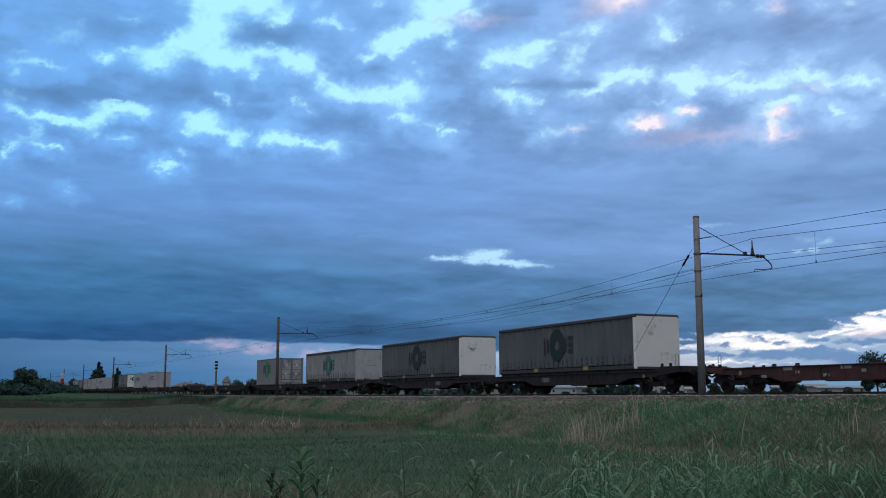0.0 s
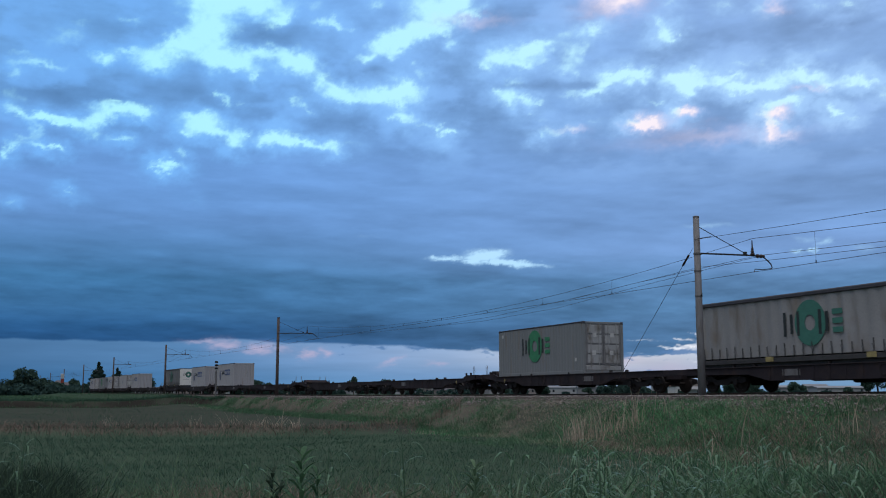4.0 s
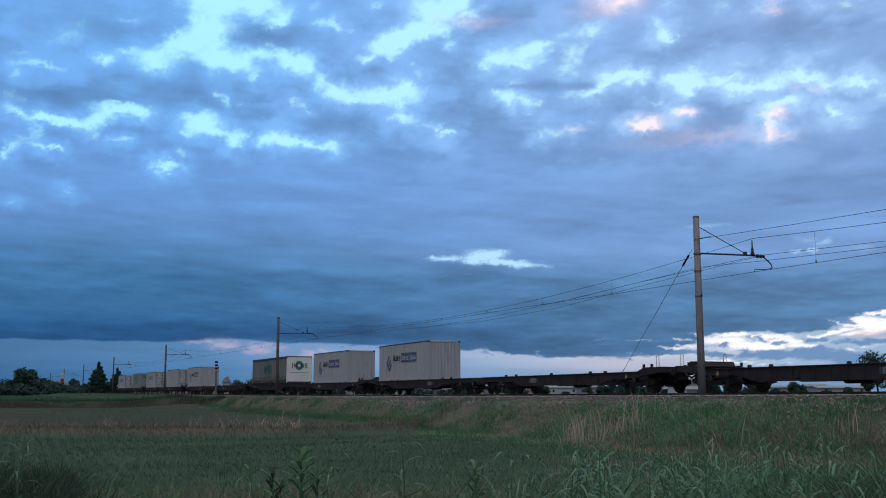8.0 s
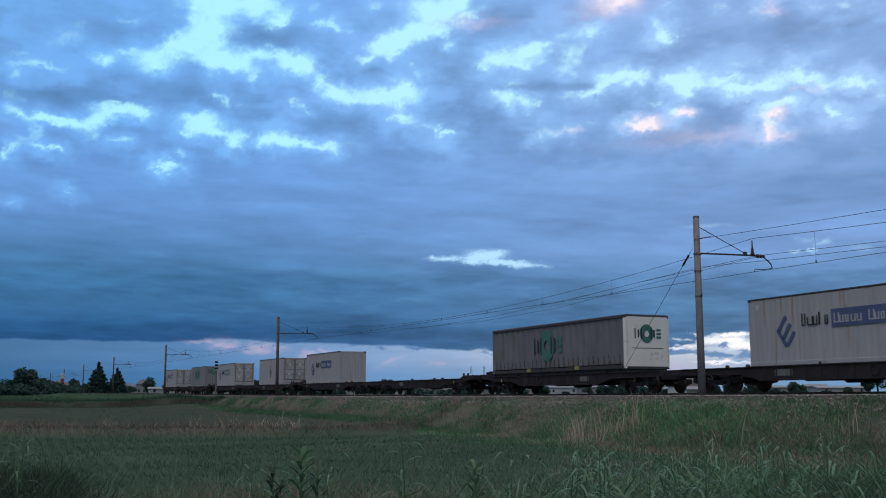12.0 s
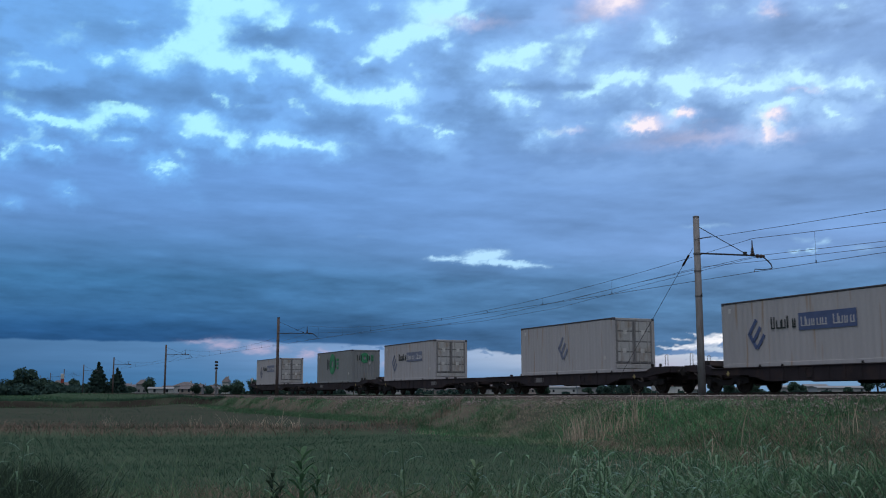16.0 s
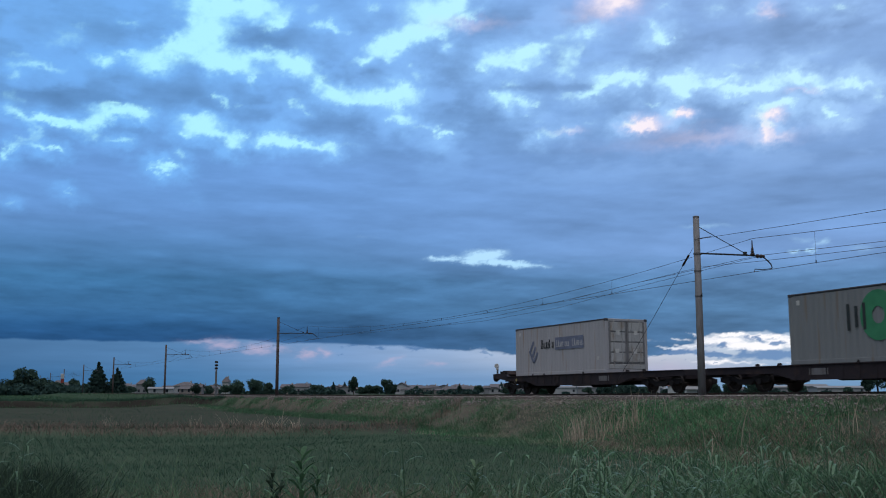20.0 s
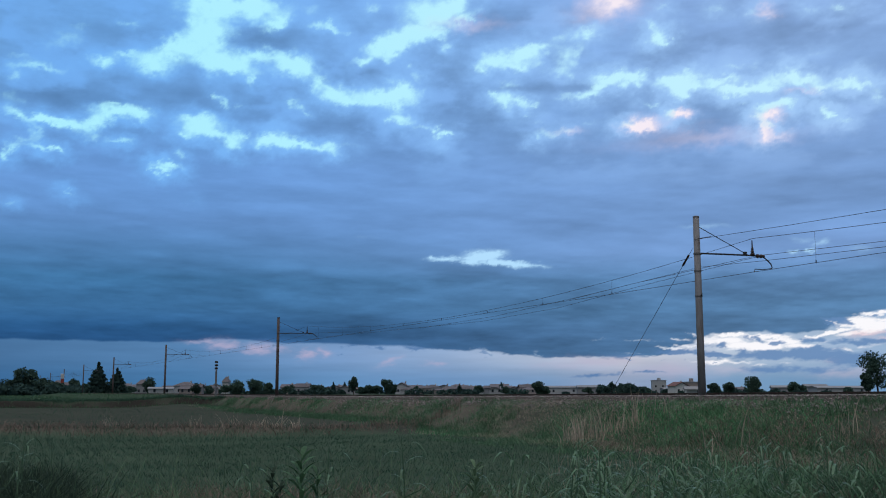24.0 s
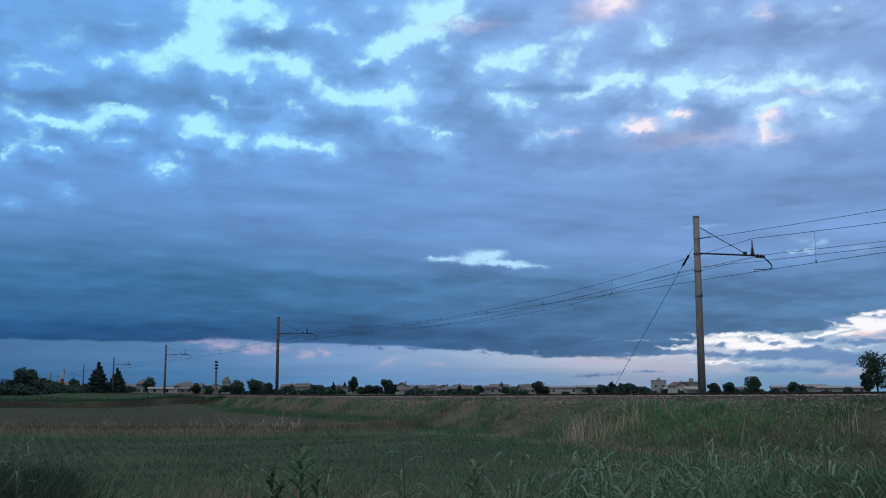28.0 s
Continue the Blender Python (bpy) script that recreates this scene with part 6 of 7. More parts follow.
def build_tree(kind, x, y, h, w, seed):
    rng = np.random.default_rng(seed)
    z = put_down(x, y)
    near = y < 200
    label = {"conifer": "dark pointed conifer beyond the fields", "tall": "slim upright tree beyond the railway", "broadleaf": "rounded dark green tree beyond the fields"}[kind]
    tr = thing("tree", label if not near else "leafy green roadside tree beyond the track", "tree", pose(x, y, z))
    top = h * (0.95 if kind == "conifer" else 0.55)
    r = max(0.12, 0.022 * h)
    bend = rng.normal(0, 0.02 * h, 2)
    part("trunk", Geo().tube([(0, 0, -0.3), (bend[0] * 0.4, bend[1] * 0.4, top * 0.5), (bend[0], bend[1], top)], r, 7, r * 0.3), "bark", tr)
    if kind == "conifer":
        layers = 9
        cs, rs = [], []
        for k in range(layers):
            u = k / (layers - 1)
            rad = w * 0.72 * (1 - u) ** 0.8 + 0.15
            for j in range(6 if u < 0.8 else 2):
                a = 2 * math.pi * j / 6 + k
                cs.append((math.cos(a) * rad * 0.55, math.sin(a) * rad * 0.55, h * (0.08 + 0.88 * u) - rad * 0.15))
                rs.append((rad * 0.55, rad * 0.55, h * 0.055))
        me = leaf_mesh("crown", np.array(cs), np.array(rs), 2600, 0.05 * h, rng, "needle")
    else:
        lobes = 17
        cs, rs = [], []
        low, cz = (0.12 if not near else 0.22) * h, (0.48 if not near else 0.56) * h
        for k in range(lobes):
            d = rng.normal(size=3)
            d /= np.linalg.norm(d)
            q = rng.random() ** 0.4 * 0.68
            cs.append((d[0] * w * 0.5 * q, d[1] * w * 0.5 * q, max(low, cz + d[2] * (h - cz) * q)))
            k2 = rng.uniform(0.16, 0.27)
            rs.append((w * k2, w * k2, min(h * k2 * 0.8, w * k2)))
        cs, rs = np.array(cs), np.array(rs)
        for k in range(6):
            c = cs[k]
            part("limb", Geo().tube([(bend[0] * 0.5, bend[1] * 0.5, top * 0.45), tuple((c + np.array([0, 0, top * 0.5])) / 2), tuple(c)], r * 0.5, 5, r * 0.15), "bark", tr)
        me = leaf_mesh("crown", cs, rs, 2700 if near else 2200, 0.14 if near else max(0.32, 0.045 * w), rng, "leaf")
    part("crown", me, "leaf", tr)
    return tr


def build_house(kind, walls, x, y, w, h, seed):
    rng = random.Random(seed)
    turn = rng.uniform(-14, 14) if kind != "gabled" else 24
    z = put_down(x, y)
    d = w * (0.5 if kind in ("long", "shed") else 0.8) if kind != "block" else w
    name, label, cat = {"long": ("warehouse", "long low pale shed with a shallow roof", "warehouse"), "shed": ("garden_shed", "small white shed in the field", "shed"),
                        "block": ("apartment_block", "flat-roofed pale apartment block", "building"), "tower": ("villa", "tall villa with a turret roof", "house"),
                        "gabled": ("house", "white gabled house with a reddish tiled roof", "house"),
                        "house": ("house", "village house with a tiled pitched roof", "house")}[kind]
    hs = thing(name, label, cat, pose(x, y + d / 2, z, 0, 0, turn))
    roof_h = 0.0 if kind == "block" else (0.22 * h if kind in ("long", "shed") else 0.32 * h)
    e = h - roof_h
    part("wall", Geo().box(-w / 2, w / 2, -d / 2, d / 2, -0.6, e), walls, hs)
    if kind == "block":
        part("roof", Geo().box(-w / 2 - 0.2, w / 2 + 0.2, -d / 2 - 0.2, d / 2 + 0.2, e, e + 0.5, 0.05), "plaster_grey", hs)
        part("stair_head", Geo().box(-w * 0.1, w * 0.14, -d * 0.2, d * 0.2, e + 0.4, e + 1.9, 0.05), walls, hs)
    elif kind == "tower" or (kind == "house" and rng.random() < 0.4):
        g = Geo()
        g.v = [(-w / 2 - 0.4, -d / 2 - 0.4, e), (w / 2 + 0.4, -d / 2 - 0.4, e), (w / 2 + 0.4, d / 2 + 0.4, e), (-w / 2 - 0.4, d / 2 + 0.4, e), (-w * 0.12, 0, h), (w * 0.12, 0, h)]
        g.f = [(0, 1, 5, 4), (1, 2, 5), (2, 3, 4, 5), (3, 0, 4), (3, 2, 1, 0)]
        part("roof", g, "tile_roof", hs)
    elif kind == "gabled" or (rng.random() < 0.4 and kind == "house"):
        g = Geo().prism([(-w / 2 - 0.4, e - 0.2), (-w / 2 - 0.4, e), (0, h), (w / 2 + 0.4, e), (w / 2 + 0.4, e - 0.2), (0, h - 0.3)], "y", -d / 2 - 0.4, d / 2 + 0.4)
        part("roof", g, "tile_red" if kind == "gabled" else "tile_roof", hs)
        part("gable", Geo().prism([(-w / 2, e - 0.1), (0, h - 0.35), (w / 2, e - 0.1)], "y", -d / 2 + 0.003, d / 2 - 0.003), walls, hs)
    else:
        g = Geo().prism([(-d / 2 - 0.4, e - 0.2), (-d / 2 - 0.4, e), (0, h), (d / 2 + 0.4, e), (d / 2 + 0.4, e - 0.2), (0, h - 0.3)], "x", -w / 2 - 0.4, w / 2 + 0.4)
        part("roof", g, "tile_roof" if kind == "house" else "plaster_grey", hs)
        part("gable", Geo().prism([(-d / 2, e - 0.1), (0, h - 0.35), (d / 2, e - 0.1)], "x", -w / 2 + 0.003, w / 2 - 0.003), walls, hs)
    if kind in ("house", "gabled", "tower"):
        part("chimney", Geo().box(w * 0.2, w * 0.2 + 0.6, -0.3, 0.3, e, h + 0.5, 0.05), walls, hs)
    floors, cols = max(1, int(e / 3.0)), max(2, int(w / (3.2 if kind != "long" else 7.0)))
    for fl in range(floors):
        for c in range(cols):
            wx = -w / 2 + w * (c + 0.5) / cols
            wz = 0.9 + fl * 3.0
            if wz + 1.2 < e:
                part("window", Geo().box(wx - 0.5, wx + 0.5, -d / 2 - 0.06, -d / 2 + 0.05, wz, wz + 1.3, 0.03), "window_dark", hs)
    return hs


for k, row in enumerate(TREES_A + TREES_B):
    build_tree(*row, 100 + k)
for k, row in enumerate(HOUSES_A + HOUSES_B):
    build_house(*row, 300 + k)


def build_town():
    """Further houses of the village, closely packed: bearing from, bearing to, how many, least and greatest height."""
    rng = random.Random(61)
    for b0, b1, n, h0, h1 in ((-0.010, 0.095, 22, 3.6, 5.4), (-0.150, -0.085, 7, 3.6, 4.8), (-0.055, -0.010, 6, 3.6, 5.2), (-0.345, -0.300, 6, 4.6, 6.4), (-0.270, -0.215, 6, 3.8, 5.2), (0.10, 0.16, 6, 3.2, 4.2)):
        for k in range(n):
            y = rng.uniform(520, 680)
            build_house("house", rng.choice(("plaster_pale", "plaster_warm", "plaster_grey")), (b0 + (b1 - b0) * (k + rng.random()) / n) * y, y, rng.uniform(5.5, 10.5), rng.uniform(h0, h1) * y / 560, 700 + k + int(1000 * (b0 + 1)))


build_town()


def build_far_woods():
    """Low hedges and scrub along the far side of the fields."""
    rng = np.random.default_rng(77)
    cs, rs = [], []
    for k in range(150):
        y = rng.uniform(380, 620)
        x = rng.uniform(-0.46, 0.46) * y
        l = x * ACROSS.x + y * ACROSS.y
        if l < 60:
            continue
        r = rng.uniform(0.7, 1.8)
        cs.append((x, y, -0.7 + r * 0.5))
        rs.append((r * rng.uniform(1, 3.5), r, r * 0.8))
    for k in range(70):
        y = rng.uniform(238, 262)
        x = rng.uniform(0.155, 0.195) * y
        cs.append((x, y, -0.4 + rng.uniform(0, 1.4)))
        rs.append((0.8, 0.8, rng.uniform(0.5, 1.3)))
    for k in range(60):
        y = rng.uniform(260, 320)
        x = -0.46 * y + rng.uniform(0, 0.10) * y
        cs.append((x, y, rng.uniform(-0.5, 1.2)))
        rs.append((2.5, 2.0, rng.uniform(0.8, 1.6)))
    me = leaf_mesh("hedges", np.array(cs), np.array(rs), 40000, 0.62, rng, "needle")
    tagged(new("distant_hedges", me), "dark hedges and scrub at the far edge of the fields", "hedge", kind="stuff")


build_far_woods()


# ---- grass and weeds ----
def build_grass():
    rng = np.random.default_rng(5)
    def grow(name, xy, h0, h1, w0, w1, bend, material, label, rows=4, droop=0.0, category="grass"):
        n = len(xy)
        tall = h0 + (h1 - h0) * rng.random(n) ** 2
        blades(name, xy, tall, rng.uniform(w0, w1, n), bend, material, label, category, rng, rows, droop)
    def patchy(xy, scale, lo, seed):
        return xy[fbm(xy[:, 0] / scale, xy[:, 1] / scale, seed, 4) + rng.normal(0, 0.05, len(xy)) > lo]
    near = patchy(wedge(rng, 60000, 8.5, 18.5, 0.9), 0.8, 0.43, 3)
    near = near[(near[:, 0] / near[:, 1]) + rng.normal(0, 0.02, len(near)) > -0.36]
    grow("foreground_grass", near, 0.10, 0.55, 0.006, 0.016, 1.25, "grass", "long dark green meadow grass before the field")
    grow("pale_grass", patchy(wedge(rng, 22000, 8.5, 17.0, 0.9), 0.9, 0.49, 9), 0.15, 0.65, 0.006, 0.014, 1.2, "grass_pale", "paler long grass stems among the meadow")
    grow("withered_grass", patchy(wedge(rng, 38000, 8.5, 17.5, 0.9), 1.2, 0.47, 19), 0.10, 0.42, 0.006, 0.013, 1.3, "dead", "withered brown grass in the meadow")
    dead = np.concatenate([np.stack([rng.normal(x, sx, n), rng.normal(y, 0.8, n)], 1) for x, y, sx, n in ((-2.8, 13.2, 0.45, 2200), (-1.2, 12.6, 0.6, 1500), (0.1, 13.0, 0.7, 1500), (3.3, 14.5, 0.5, 1600), (5.2, 13.0, 0.5, 1200), (4.3, 10.6, 0.35, 1100), (3.5, 9.6, 0.3, 800), (2.2, 10.4, 0.3, 500))])
    grow("withered_patches", dead, 0.18, 0.62, 0.006, 0.013, 1.1, "dead", "patches of withered brown grass in the meadow")
    mats = np.concatenate([np.stack([rng.normal(x, sx, n), rng.normal(y, 0.5, n)], 1) for x, y, sx, n in ((-3.2, 14.8, 0.55, 3000), (-2.4, 14.2, 0.5, 1300), (-1.0, 14.5, 0.6, 2000), (0.6, 14.6, 0.6, 1500), (3.6, 14.6, 0.5, 1200), (4.7, 16.0, 0.6, 1300), (6.0, 15.2, 0.5, 900), (1.8, 15.4, 0.5, 900))])
    grow("dry_mats", mats, 0.08, 0.36, 0.005, 0.011, 1.5, "dry", "flattened mats of dry grass in the meadow")
    # dark grass whose tone also paints in the lens's dim right edge
    margin = wedge(rng, 30000, 8.6, 13.0)
    margin = margin[(margin[:, 0] / margin[:, 1]) + rng.normal(0, 0.02, len(margin)) > 0.395]
    grow("margin_grass", margin, 0.25, 0.85, 0.006, 0.014, 1.2, "weed_dark", "dark brown-green grass at the meadow's margin, deepened for lens falloff", 5)
    right = wedge(rng, 11000, 8.5, 16.0)
    right = right[(right[:, 0] / right[:, 1]) + rng.normal(0, 0.06, len(right)) > 0.17]
    grow("tall_grass", right, 0.30, 1.00, 0.008, 0.020, 1.15, "grass", "tall rank grass on the field edge", 5)
    leaves = wedge(rng, 3600, 9.0, 14.5)
    leaves = leaves[(leaves[:, 0] / leaves[:, 1]) + rng.normal(0, 0.13, len(leaves)) > 0.12]
    grow("reed_leaves", leaves, 0.4, 1.10, 0.014, 0.036, 1.25, "reed_leaf", "broad arching green reed leaves", 7, 0.35, "reed")
    # left corner: dark grass, its colour also standing in for lens falloff
    ly = 8.5 + 12.5 * rng.random(15000)
    left = np.stack([ly * (-0.50 + 0.13 * rng.random(15000) ** 0.8) + rng.normal(0, 0.2, 15000), ly], 1)
    corner = np.stack([rng.normal(-5.8, 0.8, 3800), rng.normal(14.4, 1.0, 3800)], 1)
    grow("corner_litter", corner, 0.15, 0.60, 0.006, 0.014, 1.3, "dead", "withered brown tangle at the field corner")
    grow("bank_grass", left, 0.25, 0.86, 0.008, 0.020, 1.0, "weed_dark", "tall dark grass at the field corner, deepened for lens falloff", 5)
    grow("long_stems", wedge(rng, 1300, 9.0, 15.0), 0.5, 1.05, 0.005, 0.010, 0.4, "grass_pale", "scattered long grass stems", 5)
    field = wedge(rng, 105000, 16.5, 46.5, 0.8)
    field = field[(field[:, 0] * ACROSS.x + field[:, 1] * ACROSS.y) < 22.5]
    row = np.abs(((field[:, 0] * 0.92 + field[:, 1] * 0.38) / 0.42) % 1.0 - 0.5)
    field = field[row + rng.normal(0, 0.22, len(field)) < 0.40]
    grow("young_crop", field, 0.07, 0.21, 0.005, 0.011, 0.7, "grass_field", "rows of short young crop in the wet field", 3)
    wet = wedge(rng, 22000, 48, 111, 0.8)
    wl = wet[:, 0] * ACROSS.x + wet[:, 1] * ACROSS.y
    grow("sparse_crop", patchy(wet[wl < 23.0], 5.0, 0.42, 49), 0.08, 0.22, 0.014, 0.030, 0.6, "grass_field", "sparse low crop in the wet far field", 3)
    lip = np.stack([rng.uniform(-58, -24, 7000), 112.6 + rng.normal(0, 0.5, 7000)], 1)
    grow("field_edge_grass", lip, 0.15, 0.5, 0.03, 0.06, 0.7, "grass_field", "dark grass hanging over the field edge", 3)
    lv = np.stack([rng.uniform(-26, 1, 9000), np.zeros(9000)], 1)
    lv[:, 1] = 46 + np.clip(lv[:, 0] + 6, 0, 9) * 1.5 + rng.normal(0, 0.75, 9000)
    grow("levee_weeds", lv[:6500], 0.15, 0.55, 0.012, 0.03, 0.8, "dead", "withered brown weeds on the field bank")
    grow("levee_grass", lv[6500:], 0.12, 0.42, 0.012, 0.03, 0.6, "grass_field", "green weeds on the field bank")
    spots = [(-15.0, 46.2, 20), (-14.0, 46.0, 8), (-9.6, 46.1, 30), (-8.3, 46.0, 30), (-11.2, 46.1, 14), (-6.6, 46.2, 26), (-7.4, 46.0, 22)]
    pts = np.concatenate([np.stack([rng.normal(x, 0.22, n), rng.normal(y, 0.3, n)], 1) for x, y, n in spots])
    grow("bank_straw", pts, 0.25, 0.95, 0.014, 0.030, 0.6, "straw", "dry straw-coloured reeds on the field bank", 4, 0.0, "reed")
    slope = strip_points(rng, 62000, 2, 118, 20.6, 25.4, 1.25)
    bare = fbm(slope[:, 0] / 1.7, slope[:, 1] / 2.6, 77, 5, 0.6) + rng.normal(0, 0.03, len(slope))
    ss = slope[:, 0] * ALONG.x + slope[:, 1] * ALONG.y
    slope = patchy(slope[bare < 0.66 - 0.21 * smooth(26, 46, ss)], 1.1, 0.42, 29)
    grow("embankment_grass", slope, 0.04, 0.20, 0.009, 0.020, 1.1, "grass", "rough green grass on the railway bank", 3)
    close = strip_points(rng, 24000, 2, 46, 19.6, 25.3, 0.9)
    close = patchy(close, 1.3, 0.40, 35)
    grow("bank_turf", close, 0.06, 0.26, 0.007, 0.015, 1.2, "grass", "dense short turf on the near railway bank", 3)
    grow("bank_pale_turf", patchy(strip_points(rng, 42000, 2, 46, 19.6, 25.3, 0.9), 1.6, 0.45, 37), 0.08, 0.32, 0.007, 0.014, 1.2, "grass_pale", "lighter green grass on the near railway bank", 3)
    grow("bank_litter", patchy(strip_points(rng, 52000, 2, 46, 20.0, 25.0, 0.9) + rng.normal(0, 0.55, (52000, 2)), 0.9, 0.42, 36), 0.06, 0.26, 0.007, 0.014, 1.4, "dry", "dry brown litter in the turf of the bank", 3)
    tufts = np.concatenate([np.stack([rng.normal(p.x, r, 130), rng.normal(p.y, r * 1.6, 130)], 1)
                            for p, r in [(at(6 + 104 * rng.random() ** 1.3, 21 + 5.3 * rng.random()), rng.uniform(0.18, 0.5)) for k in range(170)]
                            + [(at(20 + 70 * rng.random(), 20.6 + 1.8 * rng.random()), rng.uniform(0.3, 0.6)) for k in range(90)]])
    lush = np.concatenate([np.stack([rng.normal(p.x, r, n), rng.normal(p.y, r * 1.7, n)], 1) for p, r, n in
                           [(at(s0, l0), r, n) for s0, l0, r, n in ((33, 23.6, 0.8, 2200), (30, 23.4, 1.0, 3200), (27, 23.0, 1.0, 2600), (24, 23.4, 0.8, 1300), (36, 22.6, 0.8, 1200), (66, 24.2, 1.2, 500), (74, 23.8, 1.2, 450), (58, 22.0, 0.9, 400), (47, 21.2, 1.2, 900), (43, 21.0, 1.0, 800), (52, 21.1, 0.9, 600), (80, 23.6, 1.2, 400))]])
    grow("lush_grass", lush, 0.08, 0.34, 0.010, 0.022, 1.1, "grass_bright", "patches of fresh bright green grass on the railway bank", 3)
    weeds = np.concatenate([np.stack([rng.normal(p.x, r, 330), rng.normal(p.y, r * 2.2, 330)], 1)
                            for p, r in [(at(44 + 62 * rng.random(), 22.0 + 3.2 * rng.random()), rng.uniform(0.22, 0.55)) for k in range(52)]])
    grow("slope_weeds", weeds, 0.10, 0.30, 0.016, 0.034, 0.9, "grass", "dark green weeds scattered over the earthy bank", 3)
    foot = np.concatenate([np.stack([rng.normal(x, 0.7, 500), rng.normal(y, 0.8, 500)], 1) for x, y in ((8.6, 34.0), (10.4, 31.5), (11.8, 28.0), (9.2, 27.5), (6.6, 36.5), (7.6, 33.2), (9.4, 30.2), (11.2, 26.2), (5.6, 36.0))])
    grow("foot_litter", foot, 0.15, 0.50, 0.010, 0.020, 1.2, "dead", "withered brown grass at the bank's foot", 3)
    grow("grass_tufts", tufts, 0.15, 0.48, 0.012, 0.026, 0.7, "grass", "dark green grass tufts on the railway bank", 3)
    grow("embankment_straw", patchy(strip_points(rng, 12000, 2, 110, 20.6, 25.2, 1.2), 1.2, 0.51, 39), 0.06, 0.24, 0.008, 0.018, 0.9, "dry", "withered grass on the railway bank", 3)
    clump = np.concatenate([np.stack([rng.normal(x, sx, n), rng.normal(y, 0.5, n)], 1) for x, y, sx, n in ((5.1, 39.3, 0.26, 120), (5.6, 39.3, 0.5, 90), (7.2, 39.0, 0.5, 80), (6.4, 39.0, 0.6, 40), (11.7, 29.5, 0.35, 16), (9.3, 32.0, 0.5, 14))])
    grow("dry_reeds", clump, 0.3, 1.65, 0.014, 0.030, 0.42, "straw", "clump of dry straw-coloured reeds at the bank's foot", 4, 0.0, "reed")
    dry = wedge(rng, 1300, 12, 30)
    dry = dry[(dry[:, 0] / dry[:, 1] > 0.10) & (dry[:, 0] * ACROSS.x + dry[:, 1] * ACROSS.y < 21.0)]
    grow("dry_stalks", dry, 0.25, 0.70, 0.009, 0.018, 0.3, "straw", "scattered dry stalks on the bank", 4, 0.0, "reed")
    mid = wedge(rng, 60000, 17, 42, 0.9)
    ml = mid[:, 0] * ACROSS.x + mid[:, 1] * ACROSS.y
    mid = mid[(ml > 17.0) & (ml < 23)]
    grow("bank_foot_grass", patchy(mid, 1.6, 0.40, 59), 0.10, 0.40, 0.010, 0.022, 1.15, "grass", "long green grass along the bank's foot", 4)
    under = wedge(rng, 9000, 8.6, 13.5)
    under = under[(under[:, 0] / under[:, 1]) + rng.normal(0, 0.05, len(under)) > 0.14]
    grow("brown_undergrowth", under, 0.10, 0.38, 0.006, 0.014, 1.4, "dead", "tangled brown undergrowth below the reeds")
    ter = np.stack([rng.uniform(-120, -22, 30000), 109 + 150 * rng.random(30000) ** 1.6], 1)
    tl = ter[:, 0] * ACROSS.x + ter[:, 1] * ACROSS.y
    ter = ter[(tl < 25.6) & (np.abs(ter[:, 0]) < 0.47 * ter[:, 1])]
    grow("terrace_grass", ter, 0.15, 0.5, 0.03, 0.08, 0.6, "grass", "green grass on the raised far field", 3)
    far = strip_points(rng, 14000, 8, 160, 31.6, 38, 1.0)
    grow("far_verge", far, 0.10, 0.35, 0.02, 0.04, 0.6, "grass", "green verge behind the railway", 3)


build_grass()


def build_weed(x, y, h, leaves, material, label, seed):
    """A leafy weed: stem and pointed leaves, each a part."""
    rng = random.Random(seed)
    w = thing("weed_plant", label, "plant", pose(x, y, put_down(x, y)))
    part("stem", Geo().tube([(0, 0, -0.05), (0.01, 0.01, h * 0.5), (0.0, 0.02, h)], 0.008, 5, 0.003), material, w)
    for k in range(leaves):
        u = 0.25 + 0.75 * k / leaves
        a = k * 2.4 + rng.uniform(-0.3, 0.3)
        ln, wd = h * rng.uniform(0.42, 0.66) * (1.2 - 0.65 * u), h * 0.034
        g = Geo()
        for i in range(5):
            t = i / 4
            o, z = ln * t * 0.85, h * u + ln * (1.05 * t - 0.65 * t * t)
            ww = wd * math.sin(math.pi * min(0.98, 0.08 + 0.92 * t)) + 0.001
            for sg in (-1, 1):
                g.v.append((math.cos(a) * o - math.sin(a) * ww * sg, math.sin(a) * o + math.cos(a) * ww * sg, z + abs(sg) * 0.0))
        g.f = [(2 * i, 2 * i + 1, 2 * i + 3, 2 * i + 2) for i in range(4)]
        part("leaf", g, material, w)


def build_reed(seed):
    """A reed plant: a stem with broad arching leaves."""
    rng = random.Random(seed)
    w = thing("reed_plant", "green reed plant with broad arching leaves in the meadow", "plant", group="reeds in the meadow")
    h = rng.uniform(0.75, 1.0)
    part("stem", Geo().tube([(0, 0, -0.05), (0.02, 0.0, h * 0.5), (0.05, 0.02, h)], 0.010, 5, 0.004), "reed_leaf", w)
    for k in range(8):
        u = 0.25 + 0.75 * k / 8
        a = k * 2.3 + rng.uniform(-0.5, 0.5)
        ln, wd = rng.uniform(0.34, 0.60) * (1.1 - 0.4 * u), rng.uniform(0.010, 0.017)
        g = Geo()
        for i in range(7):
            t = i / 6
            o, z = ln * (0.9 * t - 0.12 * t * t), h * u + ln * (0.85 * t - 1.05 * t * t)
            ww = wd * (math.sin(math.pi * min(0.99, 0.16 + 0.84 * t)) + 0.03)
            for sg in (-1, 1):
                g.v.append((math.cos(a) * o - math.sin(a) * ww * sg, math.sin(a) * o + math.cos(a) * ww * sg, z))
        g.f = [(2 * i, 2 * i + 1, 2 * i + 3, 2 * i + 2) for i in range(6)]
        part("leaf", g, "reed_leaf", w)
    return w


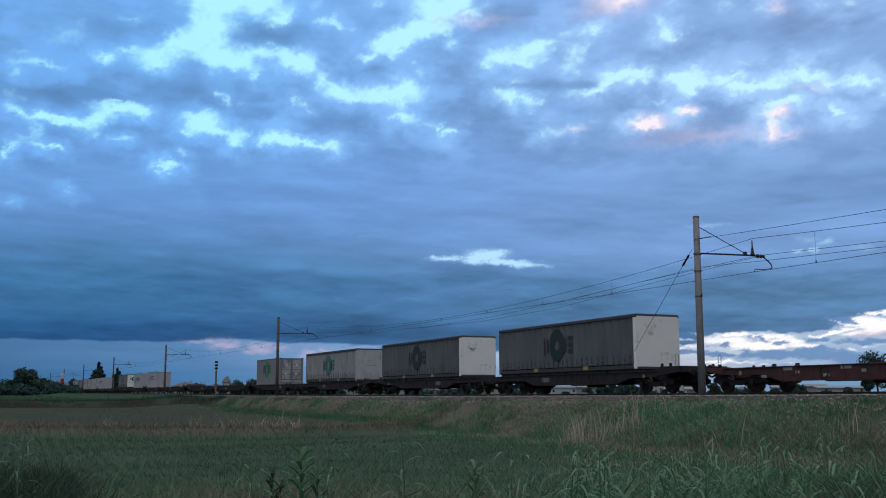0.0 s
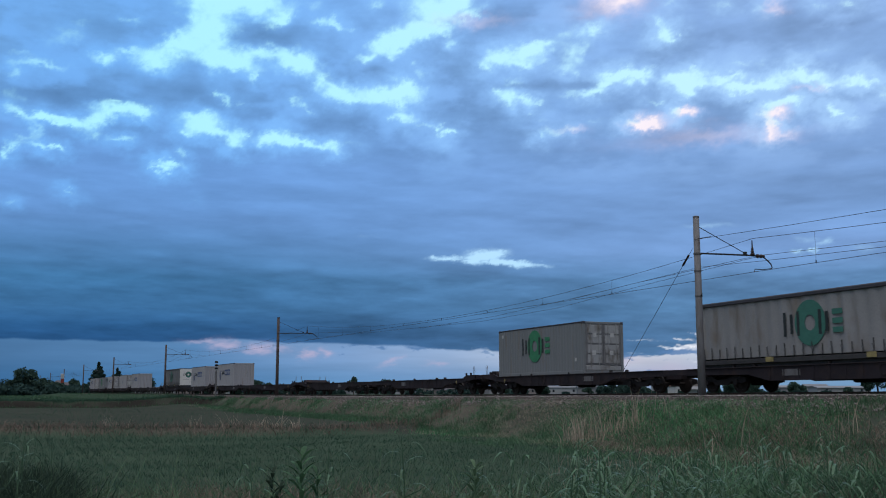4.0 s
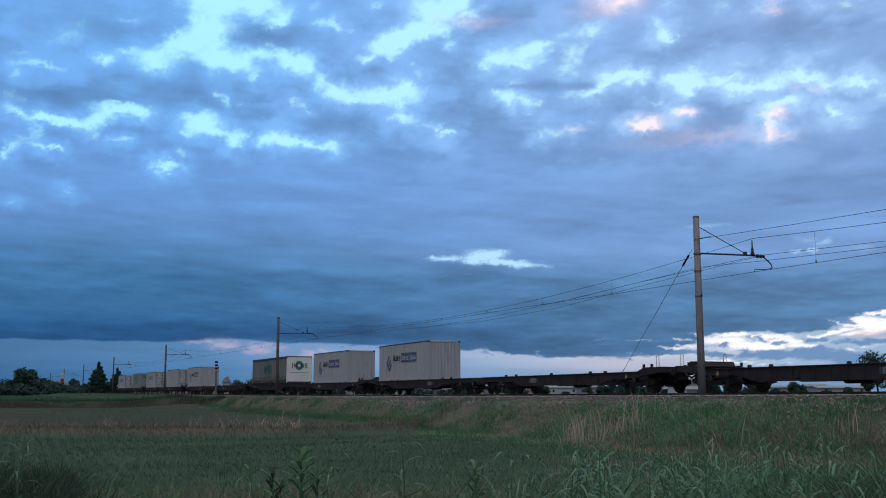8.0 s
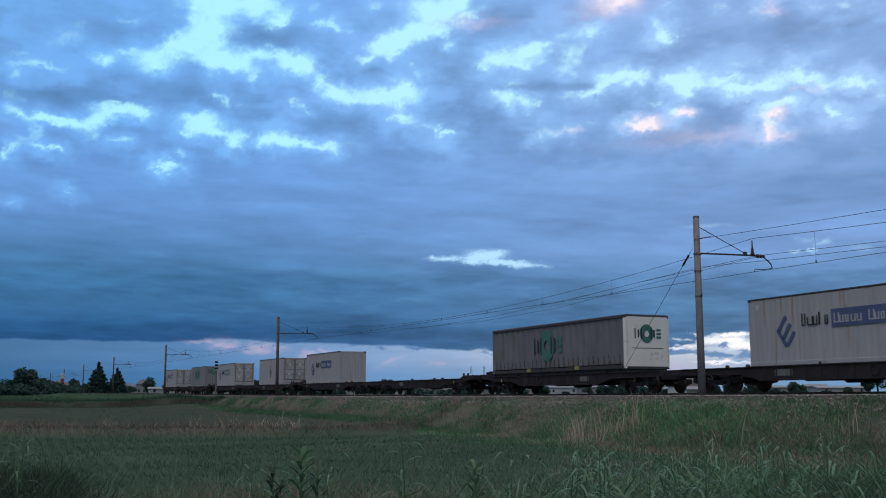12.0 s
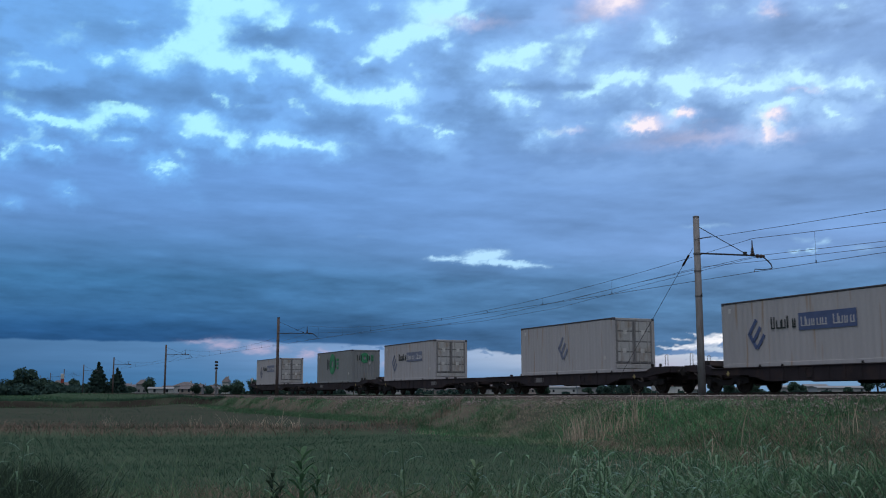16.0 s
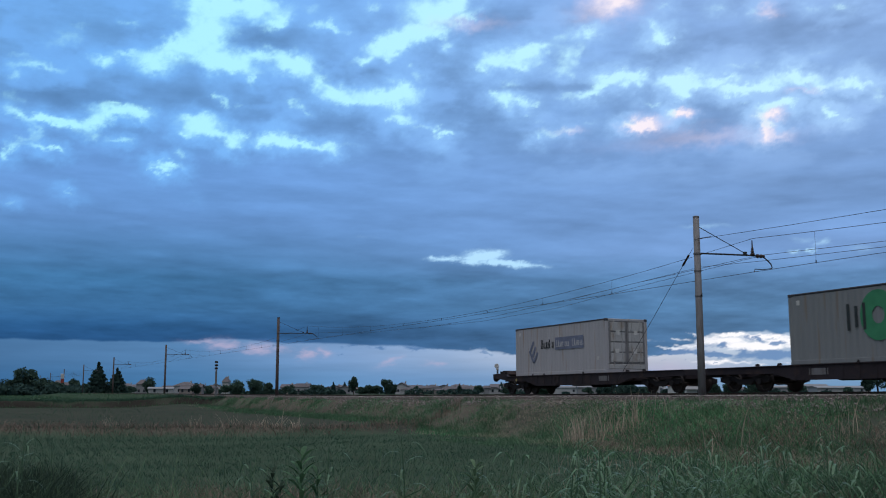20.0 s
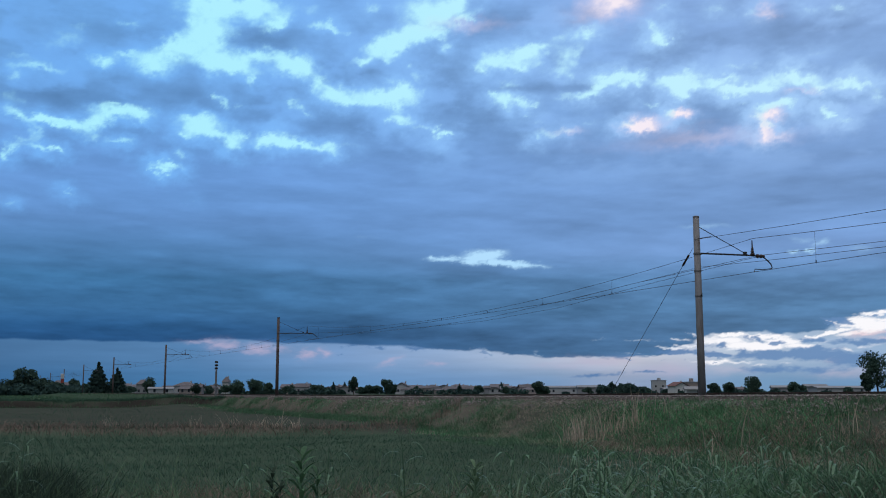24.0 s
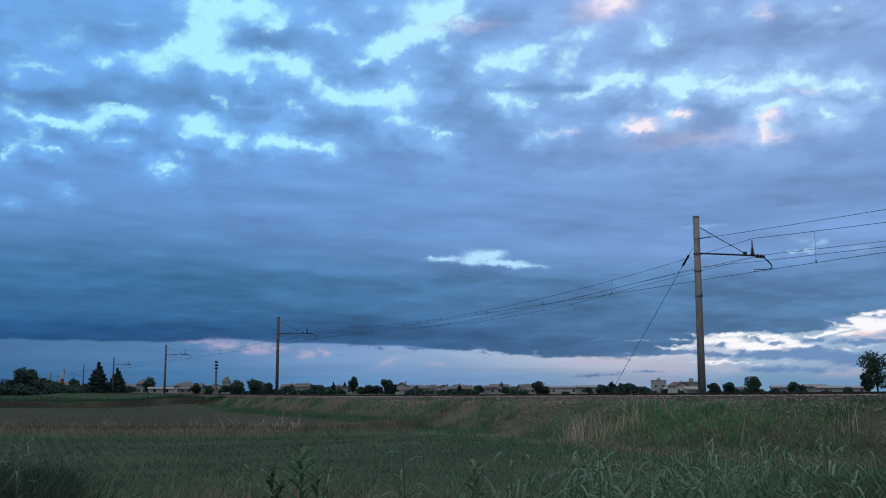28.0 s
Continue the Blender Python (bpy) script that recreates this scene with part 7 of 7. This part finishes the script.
def plant_reeds():
    rng = random.Random(44)
    kinds = [build_reed(70 + k) for k in range(6)]
    spots = []
    for k in range(40):
        y = rng.uniform(8.8, 13.5)
        spots.append((y * rng.uniform(0.12, 0.46), y))
    for k in range(3):
        y = rng.uniform(10.0, 12.0)
        spots.append((y * rng.uniform(-0.46, -0.40), y))
    for k in range(5):
        y = rng.uniform(10.0, 12.0)
        spots.append((y * rng.uniform(-0.20, 0.10), y))
    for k, (x, y) in enumerate(spots):
        m = pose(x, y, put_down(x, y), rng.uniform(-8, 8), rng.uniform(-8, 8), rng.uniform(0, 360))
        if k < 6:
            kinds[k].matrix_basis = m
        else:
            copy_thing(kinds[k % 6], m)


plant_reeds()
for k, (x, y, h, n, material, label) in enumerate((
        (-1.52, 11.0, 0.82, 21, "grass", "bushy green weed in the meadow"), (-1.86, 11.2, 0.62, 13, "weed_dark", "bushy dark green weed in the meadow"), (-1.36, 11.1, 0.62, 15, "grass", "bushy green weed in the meadow"),
        (-1.70, 10.7, 0.52, 13, "weed_dark", "bushy dark green weed in the meadow"), (0.36, 11.6, 0.66, 20, "grass_pale", "pale green upright weed in the meadow"), (2.42, 11.0, 0.60, 18, "reed_leaf", "broad-leaved green weed in the meadow"),
        (2.55, 10.8, 0.55, 16, "reed_leaf", "broad-leaved green weed in the meadow"))):
    build_weed(x, y, h, n, material, label, 900 + k)


# ---- everything that moves ----
def riding(q, z, t):
    """Pose of a vehicle or load at q along the train: it tilts with the wagon that carries it."""
    gone = train_at(t)
    tail_end = max(w for w in WAGON_Q if w <= q)
    z0, z1 = rail_z(tail_end - gone), rail_z(tail_end + TWIN - gone)
    p = at(q - gone, TRACK_L, z + z0 + (z1 - z0) * (q - tail_end) / TWIN)
    return pose(p.x, p.y, p.z, 0, math.degrees(math.atan((z1 - z0) / TWIN)), HEADING)


def motions():
    times = [t * 0.5 for t in range(57)]
    for ob, q, z in rolling:
        walk(ob, [(t, riding(q, z, t)) for t in times])
    # wheels turn while their wagon is near
    for ob, q, z in rolling:
        if not ob.name.startswith("container_wagon"):
            continue
        steps, t = [0.0], 0.0
        while t < 28.0 and q - train_at(t) > 75:
            t += 0.05
        while t < 28.0 and q - train_at(t) > -15:
            steps.append(t)
            t += 0.04
        steps = sorted(set(round(v * 30) / 30 for v in steps + [min(t, 28.0), 28.0]))
        first, last = steps[min(1, len(steps) - 1)], steps[-2] if steps[-1] == 28.0 and len(steps) > 2 and q - train_at(28.0) <= -15 else steps[-1]
        for bogie in [c for c in ob.children if c.name.startswith("bogie")]:
            for wheel in [c for c in bogie.children if c.name.startswith("wheelset")]:
                x = wheel.matrix_basis.translation.x
                walk(wheel, [(s, pose(x, 0, 0.42, 0, math.degrees((train_at(min(max(s, first), last)) - train_at(first)) / 0.42), 0)) for s in steps])
    drift = (ALONG * 1.0).normalized()
    walk(cloud_deck, [(t, pose(*(drift * (24.5 * (t - 28.0) / 28.0)))) for t in (0.0, 7.0, 14.0, 21.0, 28.0)])


motions()
